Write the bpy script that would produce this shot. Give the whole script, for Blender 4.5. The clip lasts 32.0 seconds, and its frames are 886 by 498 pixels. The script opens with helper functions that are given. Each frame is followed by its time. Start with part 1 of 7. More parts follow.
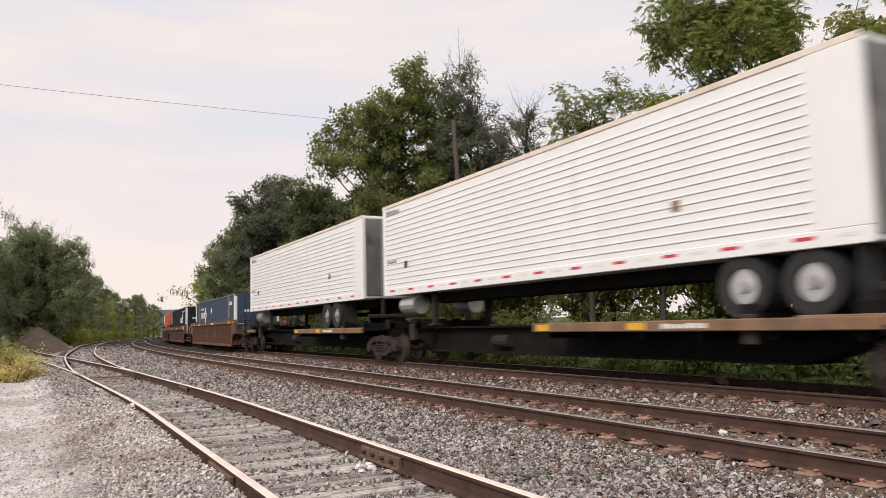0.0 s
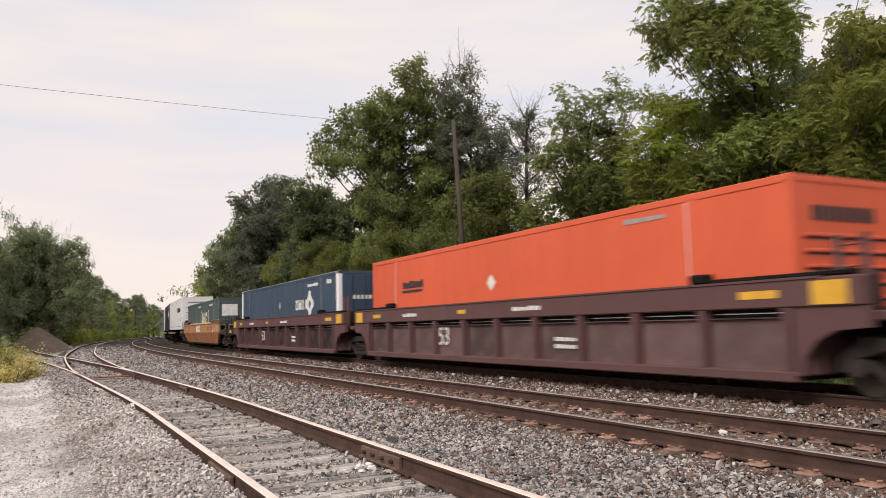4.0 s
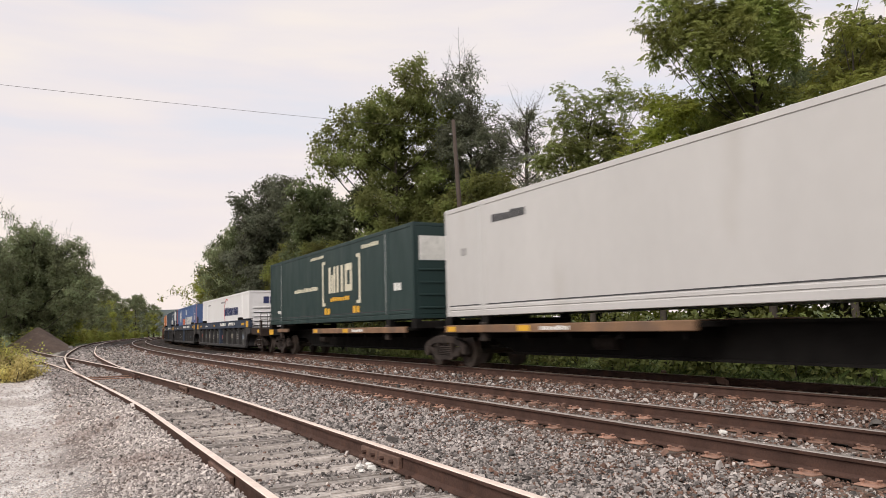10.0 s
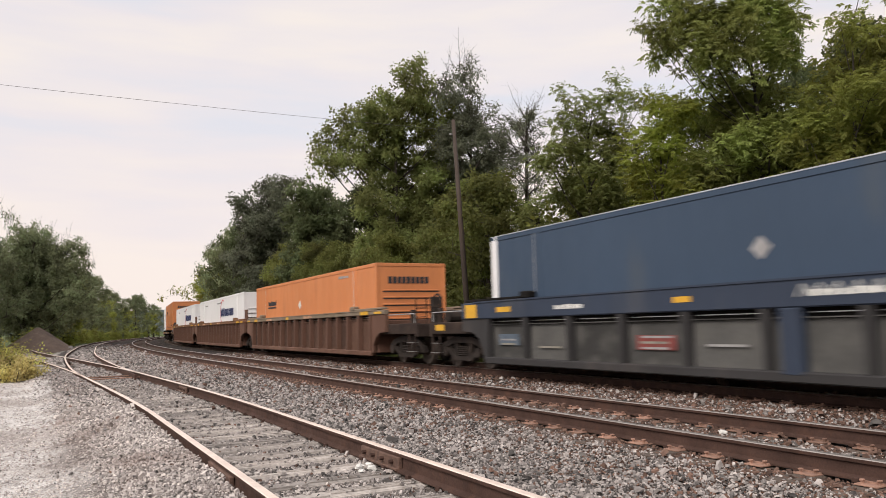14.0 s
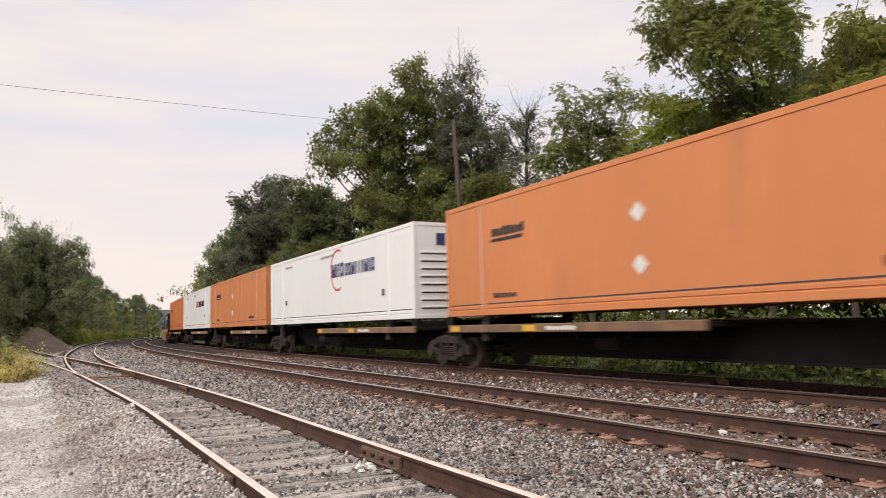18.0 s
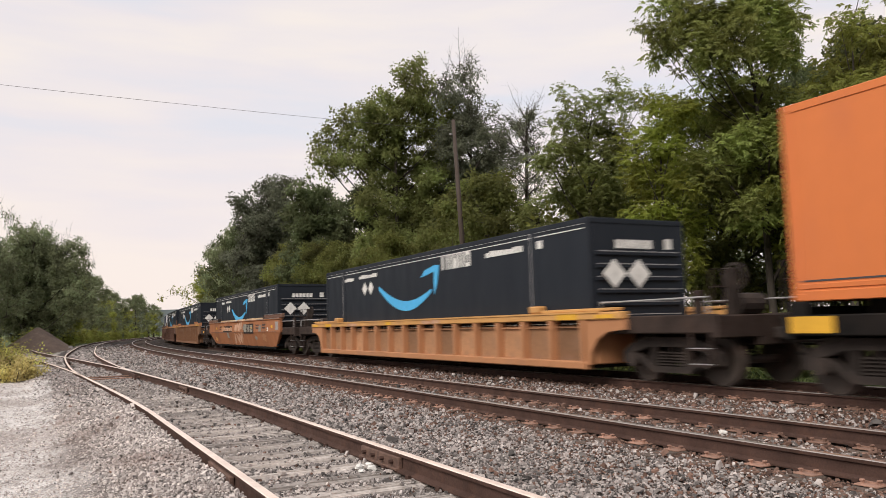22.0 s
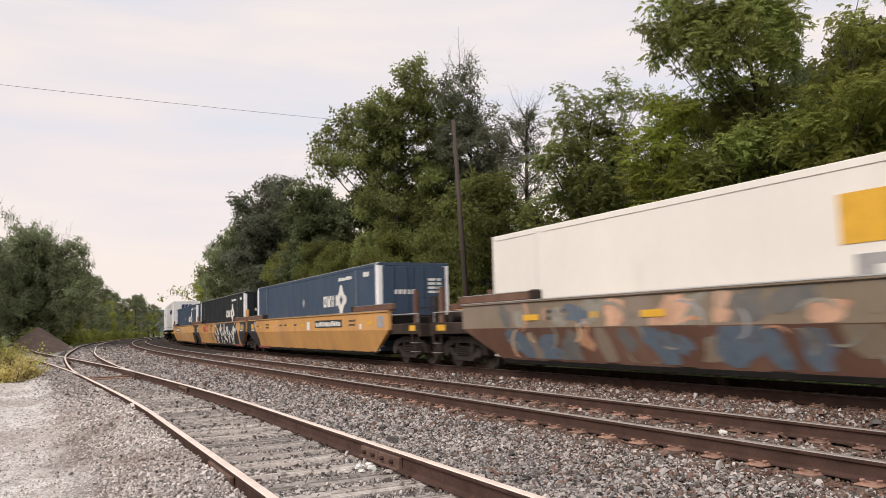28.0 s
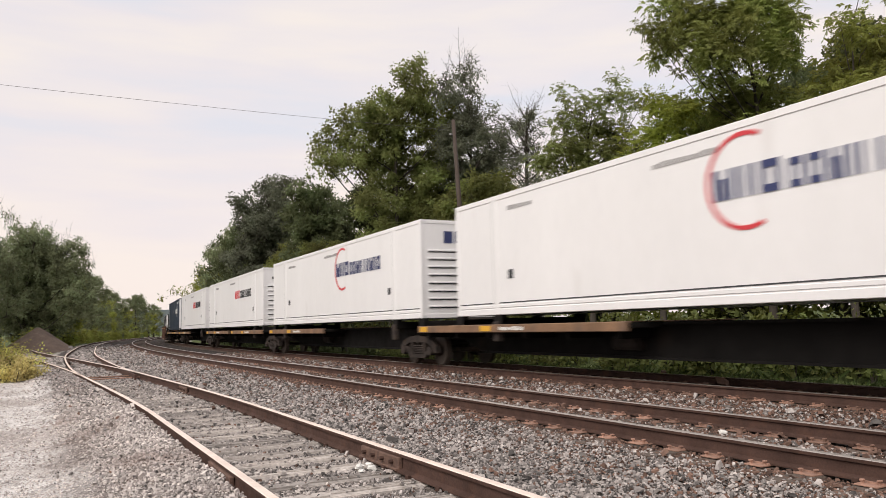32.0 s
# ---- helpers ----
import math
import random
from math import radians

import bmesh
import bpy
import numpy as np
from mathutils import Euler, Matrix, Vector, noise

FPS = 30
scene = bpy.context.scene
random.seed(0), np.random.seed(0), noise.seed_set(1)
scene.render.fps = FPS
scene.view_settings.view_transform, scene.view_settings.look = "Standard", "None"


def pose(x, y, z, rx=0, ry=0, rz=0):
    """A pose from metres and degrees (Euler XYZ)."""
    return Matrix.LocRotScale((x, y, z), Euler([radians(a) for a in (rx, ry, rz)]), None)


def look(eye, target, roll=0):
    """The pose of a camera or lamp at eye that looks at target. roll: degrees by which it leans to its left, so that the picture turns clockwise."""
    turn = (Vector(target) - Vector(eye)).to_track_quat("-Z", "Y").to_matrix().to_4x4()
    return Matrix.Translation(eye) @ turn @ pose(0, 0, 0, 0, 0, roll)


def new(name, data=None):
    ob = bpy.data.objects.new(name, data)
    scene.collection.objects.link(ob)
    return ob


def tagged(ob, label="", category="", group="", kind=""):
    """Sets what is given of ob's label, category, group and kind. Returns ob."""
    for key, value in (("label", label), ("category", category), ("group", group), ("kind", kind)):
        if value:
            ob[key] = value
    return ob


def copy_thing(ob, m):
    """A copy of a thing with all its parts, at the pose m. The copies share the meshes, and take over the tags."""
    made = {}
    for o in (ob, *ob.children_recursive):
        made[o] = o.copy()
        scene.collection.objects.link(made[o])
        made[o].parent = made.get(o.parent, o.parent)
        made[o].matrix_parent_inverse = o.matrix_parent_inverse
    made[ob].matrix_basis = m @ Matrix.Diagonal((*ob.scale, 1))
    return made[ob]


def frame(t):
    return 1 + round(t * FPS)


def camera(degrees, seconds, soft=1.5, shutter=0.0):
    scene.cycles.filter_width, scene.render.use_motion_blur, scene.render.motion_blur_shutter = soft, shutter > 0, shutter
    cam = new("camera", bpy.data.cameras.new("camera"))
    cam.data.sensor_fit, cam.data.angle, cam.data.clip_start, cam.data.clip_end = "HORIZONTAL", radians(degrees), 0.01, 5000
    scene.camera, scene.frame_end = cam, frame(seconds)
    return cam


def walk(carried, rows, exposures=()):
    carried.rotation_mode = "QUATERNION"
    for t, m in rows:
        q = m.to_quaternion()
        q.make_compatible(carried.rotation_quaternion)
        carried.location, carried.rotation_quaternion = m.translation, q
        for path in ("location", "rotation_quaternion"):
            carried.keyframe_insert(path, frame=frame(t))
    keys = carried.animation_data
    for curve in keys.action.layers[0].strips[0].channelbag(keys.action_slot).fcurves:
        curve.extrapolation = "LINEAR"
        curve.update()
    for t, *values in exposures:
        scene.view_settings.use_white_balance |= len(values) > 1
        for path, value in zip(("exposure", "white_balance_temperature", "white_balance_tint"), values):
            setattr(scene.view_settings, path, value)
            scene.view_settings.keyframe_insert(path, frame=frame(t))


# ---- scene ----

# camera: a phone on a stand beside the siding; the world's y runs along the tracks, z = 0 is the rail top
cam = camera(60.66, 32.0, soft=0.6, shutter=0.3)
EYE = (0.0, 0.0, 1.151)
AIM = look(EYE, (0.46366, 0.88038, 1.151 + 0.09975), roll=-1.467)
walk(cam, [(0.0, AIM), (32.0, AIM)], exposures=[(0.0, 0.0), (32.0, 0.0)])

# world: an evening sky under thin, even cloud
world = bpy.data.worlds.new("evening_sky")
scene.world = world
world.use_nodes = True
wn, wl = world.node_tree.nodes, world.node_tree.links
wn.clear()
sky = wn.new("ShaderNodeTexSky")
sky.sky_type = "NISHITA"
sky.sun_disc = False
SUN_UP, SUN_AZ = 24.0, -118.0
sky.sun_elevation, sky.sun_rotation = radians(SUN_UP), radians(SUN_AZ)
coords = wn.new("ShaderNodeTexCoord")
stretch = wn.new("ShaderNodeMapping")
stretch.inputs["Scale"].default_value = (1.0, 1.0, 6.5)
clouds = wn.new("ShaderNodeTexNoise")
clouds.inputs["Scale"].default_value = 1.5
clouds.inputs["Detail"].default_value = 5.0
clouds.inputs["Roughness"].default_value = 0.5
ramp = wn.new("ShaderNodeValToRGB")
ramp.color_ramp.elements[0].position, ramp.color_ramp.elements[0].color = 0.40, (0.80, 0.80, 0.865, 1)
ramp.color_ramp.elements[1].position, ramp.color_ramp.elements[1].color = 0.62, (1.0, 0.9, 0.825, 1)
mid = ramp.color_ramp.elements.new(0.5)
mid.color = (0.90, 0.83, 0.84, 1)
dim = wn.new("ShaderNodeMix")
dim.data_type = "RGBA"
dim.inputs["Factor"].default_value = 0.9
blue = wn.new("ShaderNodeMix")
blue.data_type, blue.blend_type = "RGBA", "MULTIPLY"
blue.inputs["Factor"].default_value = 1.0
blue.inputs["B"].default_value = (0.1, 0.1, 0.1, 1)
back = wn.new("ShaderNodeBackground")
back.inputs["Strength"].default_value = 1.03
out = wn.new("ShaderNodeOutputWorld")
wl.new(coords.outputs["Generated"], stretch.inputs["Vector"])
wl.new(stretch.outputs["Vector"], clouds.inputs["Vector"])
wl.new(clouds.outputs["Fac"], ramp.inputs["Fac"])
wl.new(sky.outputs["Color"], blue.inputs["A"])
wl.new(blue.outputs["Result"], dim.inputs["A"])
wl.new(ramp.outputs["Color"], dim.inputs["B"])
low = wn.new("ShaderNodeSeparateXYZ")
rise = wn.new("ShaderNodeMapRange")
for key, val in (("From Min", 0.0), ("From Max", 0.3), ("To Min", 0.55), ("To Max", 0.0)):
    rise.inputs[key].default_value = val
rose = wn.new("ShaderNodeMix")
rose.data_type = "RGBA"
rose.inputs["B"].default_value = (0.93, 0.79, 0.755, 1)
wl.new(coords.outputs["Generated"], low.inputs["Vector"])
wl.new(low.outputs["Z"], rise.inputs["Value"])
wl.new(rise.outputs["Result"], rose.inputs["Factor"])
wl.new(dim.outputs["Result"], rose.inputs["A"])
wl.new(rose.outputs["Result"], back.inputs["Color"])
wl.new(back.outputs["Background"], out.inputs["Surface"])

sun = new("sun", bpy.data.lights.new("sun", "SUN"))
sun.data.energy, sun.data.angle, sun.data.color = 2.95, radians(35), (1.0, 0.93, 0.85)
saz, sel = radians(SUN_AZ), radians(SUN_UP + 18)
sun.matrix_world = look((math.sin(saz) * math.cos(sel) * 50, math.cos(saz) * math.cos(sel) * 50, math.sin(sel) * 50), (0, 0, 0))


# ---- materials ----
def mat(name, col, rough=0.75, metal=0.0, var=0.2, scale=3.0, bump=0.0, bump_scale=60.0, dirt=None, dirt_at=0.55, dirt_scale=1.2,
        streak=1.0, perobj=0.0, perisland=0.0, spec=0.5):
    """A principled surface: base colour varied at two scales, patches of dirt, fine relief."""
    m = bpy.data.materials.new(name)
    m.use_nodes = True
    nt = m.node_tree
    n, l = nt.nodes, nt.links
    bsdf = n["Principled BSDF"]
    bsdf.inputs["Roughness"].default_value = rough
    bsdf.inputs["Metallic"].default_value = metal
    bsdf.inputs["Specular IOR Level"].default_value = spec
    tc = n.new("ShaderNodeTexCoord")
    mp = n.new("ShaderNodeMapping")
    mp.inputs["Scale"].default_value = (1, 1, streak)
    l.new(tc.outputs["Object"], mp.inputs["Vector"])

    def noise_at(s, detail=5.0):
        t = n.new("ShaderNodeTexNoise")
        t.inputs["Scale"].default_value, t.inputs["Detail"].default_value = s, detail
        l.new(mp.outputs["Vector"], t.inputs["Vector"])
        return t.outputs["Fac"]

    def mult(a, b, k=None):
        t = n.new("ShaderNodeMath")
        t.operation = "MULTIPLY"
        l.new(a, t.inputs[0])
        if k is None:
            l.new(b, t.inputs[1])
        else:
            t.inputs[1].default_value = k
        return t.outputs[0]

    def span(a, lo, hi, c0=0.0, c1=1.0):
        t = n.new("ShaderNodeMapRange")
        t.clamp = True
        for key, val in (("From Min", lo), ("From Max", hi), ("To Min", c0), ("To Max", c1)):
            t.inputs[key].default_value = val
        l.new(a, t.inputs["Value"])
        return t.outputs["Result"]

    value = mult(span(noise_at(scale), 0.25, 0.75, 1 - var, 1 + var), span(noise_at(scale * 14, 3), 0.25, 0.75, 1 - var * 0.6, 1 + var * 0.6))
    if perobj:
        oi = n.new("ShaderNodeObjectInfo")
        value = mult(value, span(oi.outputs["Random"], 0, 1, 1 - perobj, 1 + perobj))
    if perisland:
        ge = n.new("ShaderNodeNewGeometry")
        value = mult(value, span(ge.outputs["Random Per Island"], 0, 1, 1 - perisland, 1 + perisland))
    hsv = n.new("ShaderNodeHueSaturation")
    hsv.inputs["Color"].default_value = (*col, 1)
    l.new(value, hsv.inputs["Value"])
    colour = hsv.outputs["Color"]
    if dirt:
        mx = n.new("ShaderNodeMix")
        mx.data_type = "RGBA"
        mx.inputs["B"].default_value = (*dirt, 1)
        l.new(span(noise_at(dirt_scale, 8), dirt_at, dirt_at + 0.22, 0, 0.85), mx.inputs["Factor"])
        l.new(colour, mx.inputs["A"])
        colour = mx.outputs["Result"]
    l.new(colour, bsdf.inputs["Base Color"])
    l.new(span(noise_at(scale * 3), 0.2, 0.8, max(rough - 0.12, 0.02), min(rough + 0.12, 1)), bsdf.inputs["Roughness"])
    if bump:
        bp = n.new("ShaderNodeBump")
        bp.inputs["Strength"].default_value = 1.0
        bp.inputs["Distance"].default_value = bump
        l.new(noise_at(bump_scale, 4), bp.inputs["Height"])
        l.new(bp.outputs["Normal"], bsdf.inputs["Normal"])
    return m


def leaf_mat(name, col, var=0.22, through_light=0.5):
    m = bpy.data.materials.new(name)
    m.use_nodes = True
    n, l = m.node_tree.nodes, m.node_tree.links
    bsdf = n["Principled BSDF"]
    bsdf.inputs["Roughness"].default_value = 0.7
    bsdf.inputs["Specular IOR Level"].default_value = 0.2
    ge = n.new("ShaderNodeNewGeometry")
    oi = n.new("ShaderNodeObjectInfo")
    tc = n.new("ShaderNodeTexCoord")
    big = n.new("ShaderNodeTexNoise")
    big.inputs["Scale"].default_value, big.inputs["Detail"].default_value = 0.5, 3
    l.new(tc.outputs["Object"], big.inputs["Vector"])

    def span(a, c0, c1, lo=0.0, hi=1.0):
        t = n.new("ShaderNodeMapRange")
        for key, val in (("From Min", lo), ("From Max", hi), ("To Min", c0), ("To Max", c1)):
            t.inputs[key].default_value = val
        l.new(a, t.inputs["Value"])
        return t.outputs["Result"]

    def mult(a, b):
        t = n.new("ShaderNodeMath")
        t.operation = "MULTIPLY"
        l.new(a, t.inputs[0]), l.new(b, t.inputs[1])
        return t.outputs[0]

    hsv = n.new("ShaderNodeHueSaturation")
    hsv.inputs["Color"].default_value = (*col, 1)
    value = mult(span(ge.outputs["Random Per Island"], 1 - var, 1 + var), span(big.outputs["Fac"], 0.5, 1.5, 0.3, 0.7))
    l.new(mult(value, span(oi.outputs["Random"], 0.8, 1.2)), hsv.inputs["Value"])
    l.new(span(big.outputs["Fac"], 0.475, 0.52, 0.3, 0.7), hsv.inputs["Hue"])
    l.new(hsv.outputs["Color"], bsdf.inputs["Base Color"])
    tr = n.new("ShaderNodeBsdfTranslucent")
    lit = n.new("ShaderNodeHueSaturation")
    lit.inputs["Hue"].default_value, lit.inputs["Value"].default_value = 0.485, 1.9
    l.new(hsv.outputs["Color"], lit.inputs["Color"])
    l.new(lit.outputs["Color"], tr.inputs["Color"])
    mx = n.new("ShaderNodeMixShader")
    mx.inputs["Fac"].default_value = through_light
    l.new(bsdf.outputs["BSDF"], mx.inputs[1])
    l.new(tr.outputs["BSDF"], mx.inputs[2])
    l.new(mx.outputs["Shader"], n["Material Output"].inputs["Surface"])
    return m


DUST = (0.2, 0.165, 0.135)
rail_side = mat("rusty_rail_steel", (0.068, 0.039, 0.031), 0.85, 0.0, 0.3, 4, 0.002, 90, dirt=(0.105, 0.054, 0.038), dirt_at=0.56, dirt_scale=5, spec=0.2)
rail_top = mat("worn_rail_head", (0.5, 0.45, 0.41), 0.34, 0.85, 0.15, 6)
# worn siding head; its pale base colour carries the sky's sheen
rail_top_sheen = mat("siding_rail_head_with_painted_sheen", (0.78, 0.65, 0.57), 0.4, 0.15, 0.15, 6, dirt=(0.4, 0.26, 0.19), dirt_at=0.66)
tie_grey = mat("weathered_grey_tie_wood", (0.37, 0.335, 0.31), 0.9, 0, 0.35, 2, 0.006, 40, dirt=(0.22, 0.19, 0.17), dirt_at=0.57, dirt_scale=6, perobj=0.3)
tie_brown = mat("creosoted_tie_wood", (0.09, 0.068, 0.055), 0.9, 0, 0.35, 3, 0.006, 40, perobj=0.3)
plate_rust = mat("orange_rusted_steel", (0.29, 0.17, 0.125), 0.85, 0, 0.35, 6, 0.002, 80, dirt=(0.12, 0.07, 0.05), dirt_at=0.52, dirt_scale=9, perobj=0.35)
joint_rust = mat("dark_rusted_joint_steel", (0.13, 0.075, 0.055), 0.8, 0, 0.35, 6, 0.002, 80, dirt=(0.06, 0.035, 0.028), dirt_at=0.5, dirt_scale=9)
stone_mat = mat("crushed_brown_grey_ballast", (0.285, 0.258, 0.245), 0.85, 0, 0.2, 0.6, 0.004, 120, dirt=(0.13, 0.1, 0.085), dirt_at=0.6, dirt_scale=0.6, perisland=0.85)
stone_rust = mat("rust_stained_ballast", (0.135, 0.08, 0.06), 0.9, 0, 0.25, 0.8, 0.004, 120, dirt=(0.15, 0.08, 0.055), dirt_at=0.52, dirt_scale=1.5, perisland=0.6)
stone_pale = mat("pale_grey_siding_gravel", (0.49, 0.445, 0.42), 0.9, 0, 0.2, 0.6, 0.004, 120, dirt=(0.3, 0.235, 0.21), dirt_at=0.5, dirt_scale=0.7, perisland=0.5)
car_black = mat("grimy_black_steel", (0.0105, 0.0095, 0.009), 0.85, 0, 0.4, 2, 0.001, 60, dirt=(0.025, 0.018, 0.015), dirt_at=0.58, spec=0.12)
truck_mat = mat("dusty_cast_truck_steel", (0.034, 0.027, 0.024), 0.85, 0, 0.35, 4, 0.003, 50, dirt=(0.055, 0.04, 0.033), dirt_at=0.52, dirt_scale=4, spec=0.2)
wheel_steel = mat("brown_wheel_steel", (0.07, 0.055, 0.046), 0.6, 0.3, 0.3, 5, dirt=(0.12, 0.07, 0.05), dirt_at=0.52)
rubber = mat("black_tyre_rubber", (0.018, 0.018, 0.019), 0.85, 0, 0.3, 6, 0.002, 40)
# real aluminium parts, and strips that paint sky-lit edges
alu = mat("aluminium_and_edge_glint", (0.62, 0.62, 0.63), 0.35, 0.8, 0.12, 5)
door_steel = mat("dull_door_steel", (0.2, 0.19, 0.18), 0.4, 0.5, 0.3, 2, dirt=(0.08, 0.07, 0.065), dirt_at=0.5, dirt_scale=1.5)
deck_worn = mat("worn_orange_deck_edge", (0.2, 0.115, 0.065), 0.75, 0, 0.3, 2, 0.001, 60, dirt=(0.12, 0.08, 0.06), dirt_at=0.5, dirt_scale=2.5)
yellow_mark = mat("yellow_reflector_paint", (0.64, 0.35, 0.03), 0.6, 0, 0.12, 4)
white_mark = mat("white_stencil_paint", (0.66, 0.65, 0.62), 0.65, 0, 0.15, 6)
grey_mark = mat("grey_stencil_and_edge_light_paint", (0.3, 0.29, 0.29), 0.7, 0, 0.2, 6)
dark_mark = mat("black_stencil_paint", (0.025, 0.025, 0.03), 0.65, 0, 0.2, 6)
navy_mark = mat("navy_logo_paint", (0.03, 0.04, 0.12), 0.5, 0, 0.1, 6)
red_mark = mat("red_logo_paint", (0.55, 0.04, 0.05), 0.5, 0, 0.1, 6)
pink_mark = mat("faded_red_logo_paint", (0.6, 0.3, 0.27), 0.5, 0, 0.1, 6)
cyan_mark = mat("bright_blue_logo_paint", (0.07, 0.4, 0.72), 0.5, 0, 0.08, 4)
orange_mark = mat("orange_logo_paint", (0.62, 0.14, 0.05), 0.5, 0, 0.1, 4)
faded_blue = mat("faded_blue_logo_paint", (0.25, 0.45, 0.62), 0.6, 0, 0.25, 3)
old_paint = mat("weathered_tan_graffiti_paint", (0.26, 0.24, 0.2), 0.8, 0, 0.35, 3, dirt=(0.09, 0.08, 0.07), dirt_at=0.5, dirt_scale=3)
slate_mark = mat("slate_graffiti_paint", (0.1, 0.13, 0.17), 0.8, 0, 0.3, 3, dirt=(0.08, 0.06, 0.05), dirt_at=0.5, dirt_scale=3)
# for real panel seams, and for shade painted below the end ribs
seam_and_shade = mat("dark_seam_and_rib_shade", (0.05, 0.05, 0.055), 0.8, 0, 0.1, 4)


maroon_mark = mat("weathered_maroon_logo_paint", (0.34, 0.06, 0.06), 0.65, 0, 0.2, 3, dirt=(0.4, 0.2, 0.08), dirt_at=0.62)
wash_tan = mat("pale_tan_faded_wash", (0.58, 0.4, 0.25), 0.75, 0, 0.25, 2, dirt=(0.5, 0.27, 0.1), dirt_at=0.5, dirt_scale=2)
wash_pink = mat("pinkish_faded_wash", (0.5, 0.3, 0.2), 0.75, 0, 0.25, 2, dirt=(0.36, 0.15, 0.065), dirt_at=0.48, dirt_scale=2.5)
wash_blue = mat("blue_grey_faded_wash", (0.125, 0.12, 0.115), 0.8, 0, 0.25, 2, dirt=(0.15, 0.115, 0.085), dirt_at=0.48, dirt_scale=2)
wash_pale = mat("pale_orange_faded_wash", (0.57, 0.34, 0.145), 0.75, 0, 0.25, 2, dirt=(0.52, 0.26, 0.07), dirt_at=0.46, dirt_scale=2)
red_sill = mat("faded_red_sill_paint", (0.2, 0.045, 0.04), 0.7, 0, 0.3, 3, dirt=(0.06, 0.045, 0.04), dirt_at=0.55)
end_dark = mat("dark_brown_end_steel", (0.036, 0.025, 0.021), 0.8, 0, 0.35, 3, 0.002, 40, dirt=(0.08, 0.05, 0.037), dirt_at=0.57, dirt_scale=2, spec=0.2)


def paint(name, col, rough=0.5, dirt=DUST, at=0.62, var=0.07, relief=0.0015, spec=0.45):
    return mat(name, col, rough, 0, var, 0.7, relief, 9, dirt=dirt, dirt_at=at, dirt_scale=0.9, streak=0.3, spec=spec)


P_WHITE = paint("white_container_paint", (0.76, 0.75, 0.755), 0.45, (0.55, 0.52, 0.5), 0.66, 0.035)
P_CREAM = paint("stained_cream_container_paint", (0.68, 0.6, 0.52), 0.6, (0.5, 0.36, 0.26), 0.53, 0.07)
P_GREY = paint("light_grey_container_paint", (0.5, 0.49, 0.485), 0.5, (0.42, 0.4, 0.38), 0.6, 0.05)
P_NAVY = paint("dark_navy_container_paint", (0.022, 0.034, 0.055), 0.6, (0.06, 0.062, 0.068), 0.62, spec=0.3)
P_BLUEGREY = paint("slate_blue_container_paint", (0.04, 0.064, 0.105), 0.6, (0.08, 0.09, 0.1), 0.6, spec=0.35)
P_BLACK = paint("near_black_container_paint", (0.013, 0.0155, 0.02), 0.6, (0.035, 0.035, 0.037), 0.62, spec=0.28)
P_BLUEBLACK = paint("blue_black_container_paint", (0.011, 0.015, 0.022), 0.6, (0.028, 0.03, 0.034), 0.64, spec=0.28)
P_GREEN = paint("dark_green_container_paint", (0.015, 0.034, 0.033), 0.55, (0.06, 0.07, 0.068), 0.64)
P_OLDGREEN = paint("faded_grey_green_container_paint", (0.06, 0.085, 0.085), 0.6, (0.12, 0.13, 0.125), 0.55)
P_BLUE = paint("royal_blue_container_paint", (0.075, 0.125, 0.27), 0.5, (0.14, 0.16, 0.22), 0.58)
P_ORANGE = paint("pale_orange_container_paint", (0.57, 0.208, 0.078), 0.5, (0.44, 0.165, 0.07), 0.58)
P_ORANGE2 = paint("deep_orange_container_paint", (0.6, 0.17, 0.045), 0.5, (0.45, 0.13, 0.05), 0.6)
P_RED = paint("red_orange_container_paint", (0.62, 0.1, 0.04), 0.5, (0.5, 0.1, 0.05), 0.62)
W_BROWN = paint("rust_brown_car_paint", (0.115, 0.056, 0.037), 0.8, (0.19, 0.11, 0.075), 0.5, 0.25)
W_RUST = paint("orange_rust_car_paint", (0.19, 0.092, 0.047), 0.8, (0.14, 0.08, 0.055), 0.52, 0.15)
W_MAROON = paint("maroon_car_paint", (0.1, 0.047, 0.045), 0.75, (0.11, 0.068, 0.058), 0.55, 0.12)
W_GREY = paint("dark_grey_car_paint", (0.032, 0.03, 0.031), 0.8, (0.08, 0.066, 0.06), 0.54, 0.15)
W_SLATE = paint("slate_blue_car_paint", (0.028, 0.04, 0.068), 0.7, (0.08, 0.082, 0.09), 0.56, 0.12)
W_YELLOW = paint("faded_yellow_orange_car_paint", (0.54, 0.285, 0.095), 0.65, (0.36, 0.2, 0.11), 0.52, 0.14)
W_OCHRE = paint("worn_orange_brown_car_paint", (0.4, 0.185, 0.085), 0.7, (0.26, 0.14, 0.085), 0.52, 0.12)
W_BURNT = paint("burnt_orange_car_paint", (0.33, 0.128, 0.052), 0.7, (0.2, 0.085, 0.045), 0.5, 0.2)
P_IVORY = paint("ivory_container_paint", (0.74, 0.7, 0.65), 0.5, (0.6, 0.54, 0.48), 0.64, 0.04)
# grey for painted shade below trailer ribs and for post edge lines
edge_tone_mark = mat("painted_edge_light_and_shade", (0.56, 0.56, 0.56), 0.7, 0, 0.1, 4)
W_DRAB = paint("drab_brown_car_paint", (0.2, 0.155, 0.11), 0.75, (0.24, 0.19, 0.16), 0.5, 0.15)
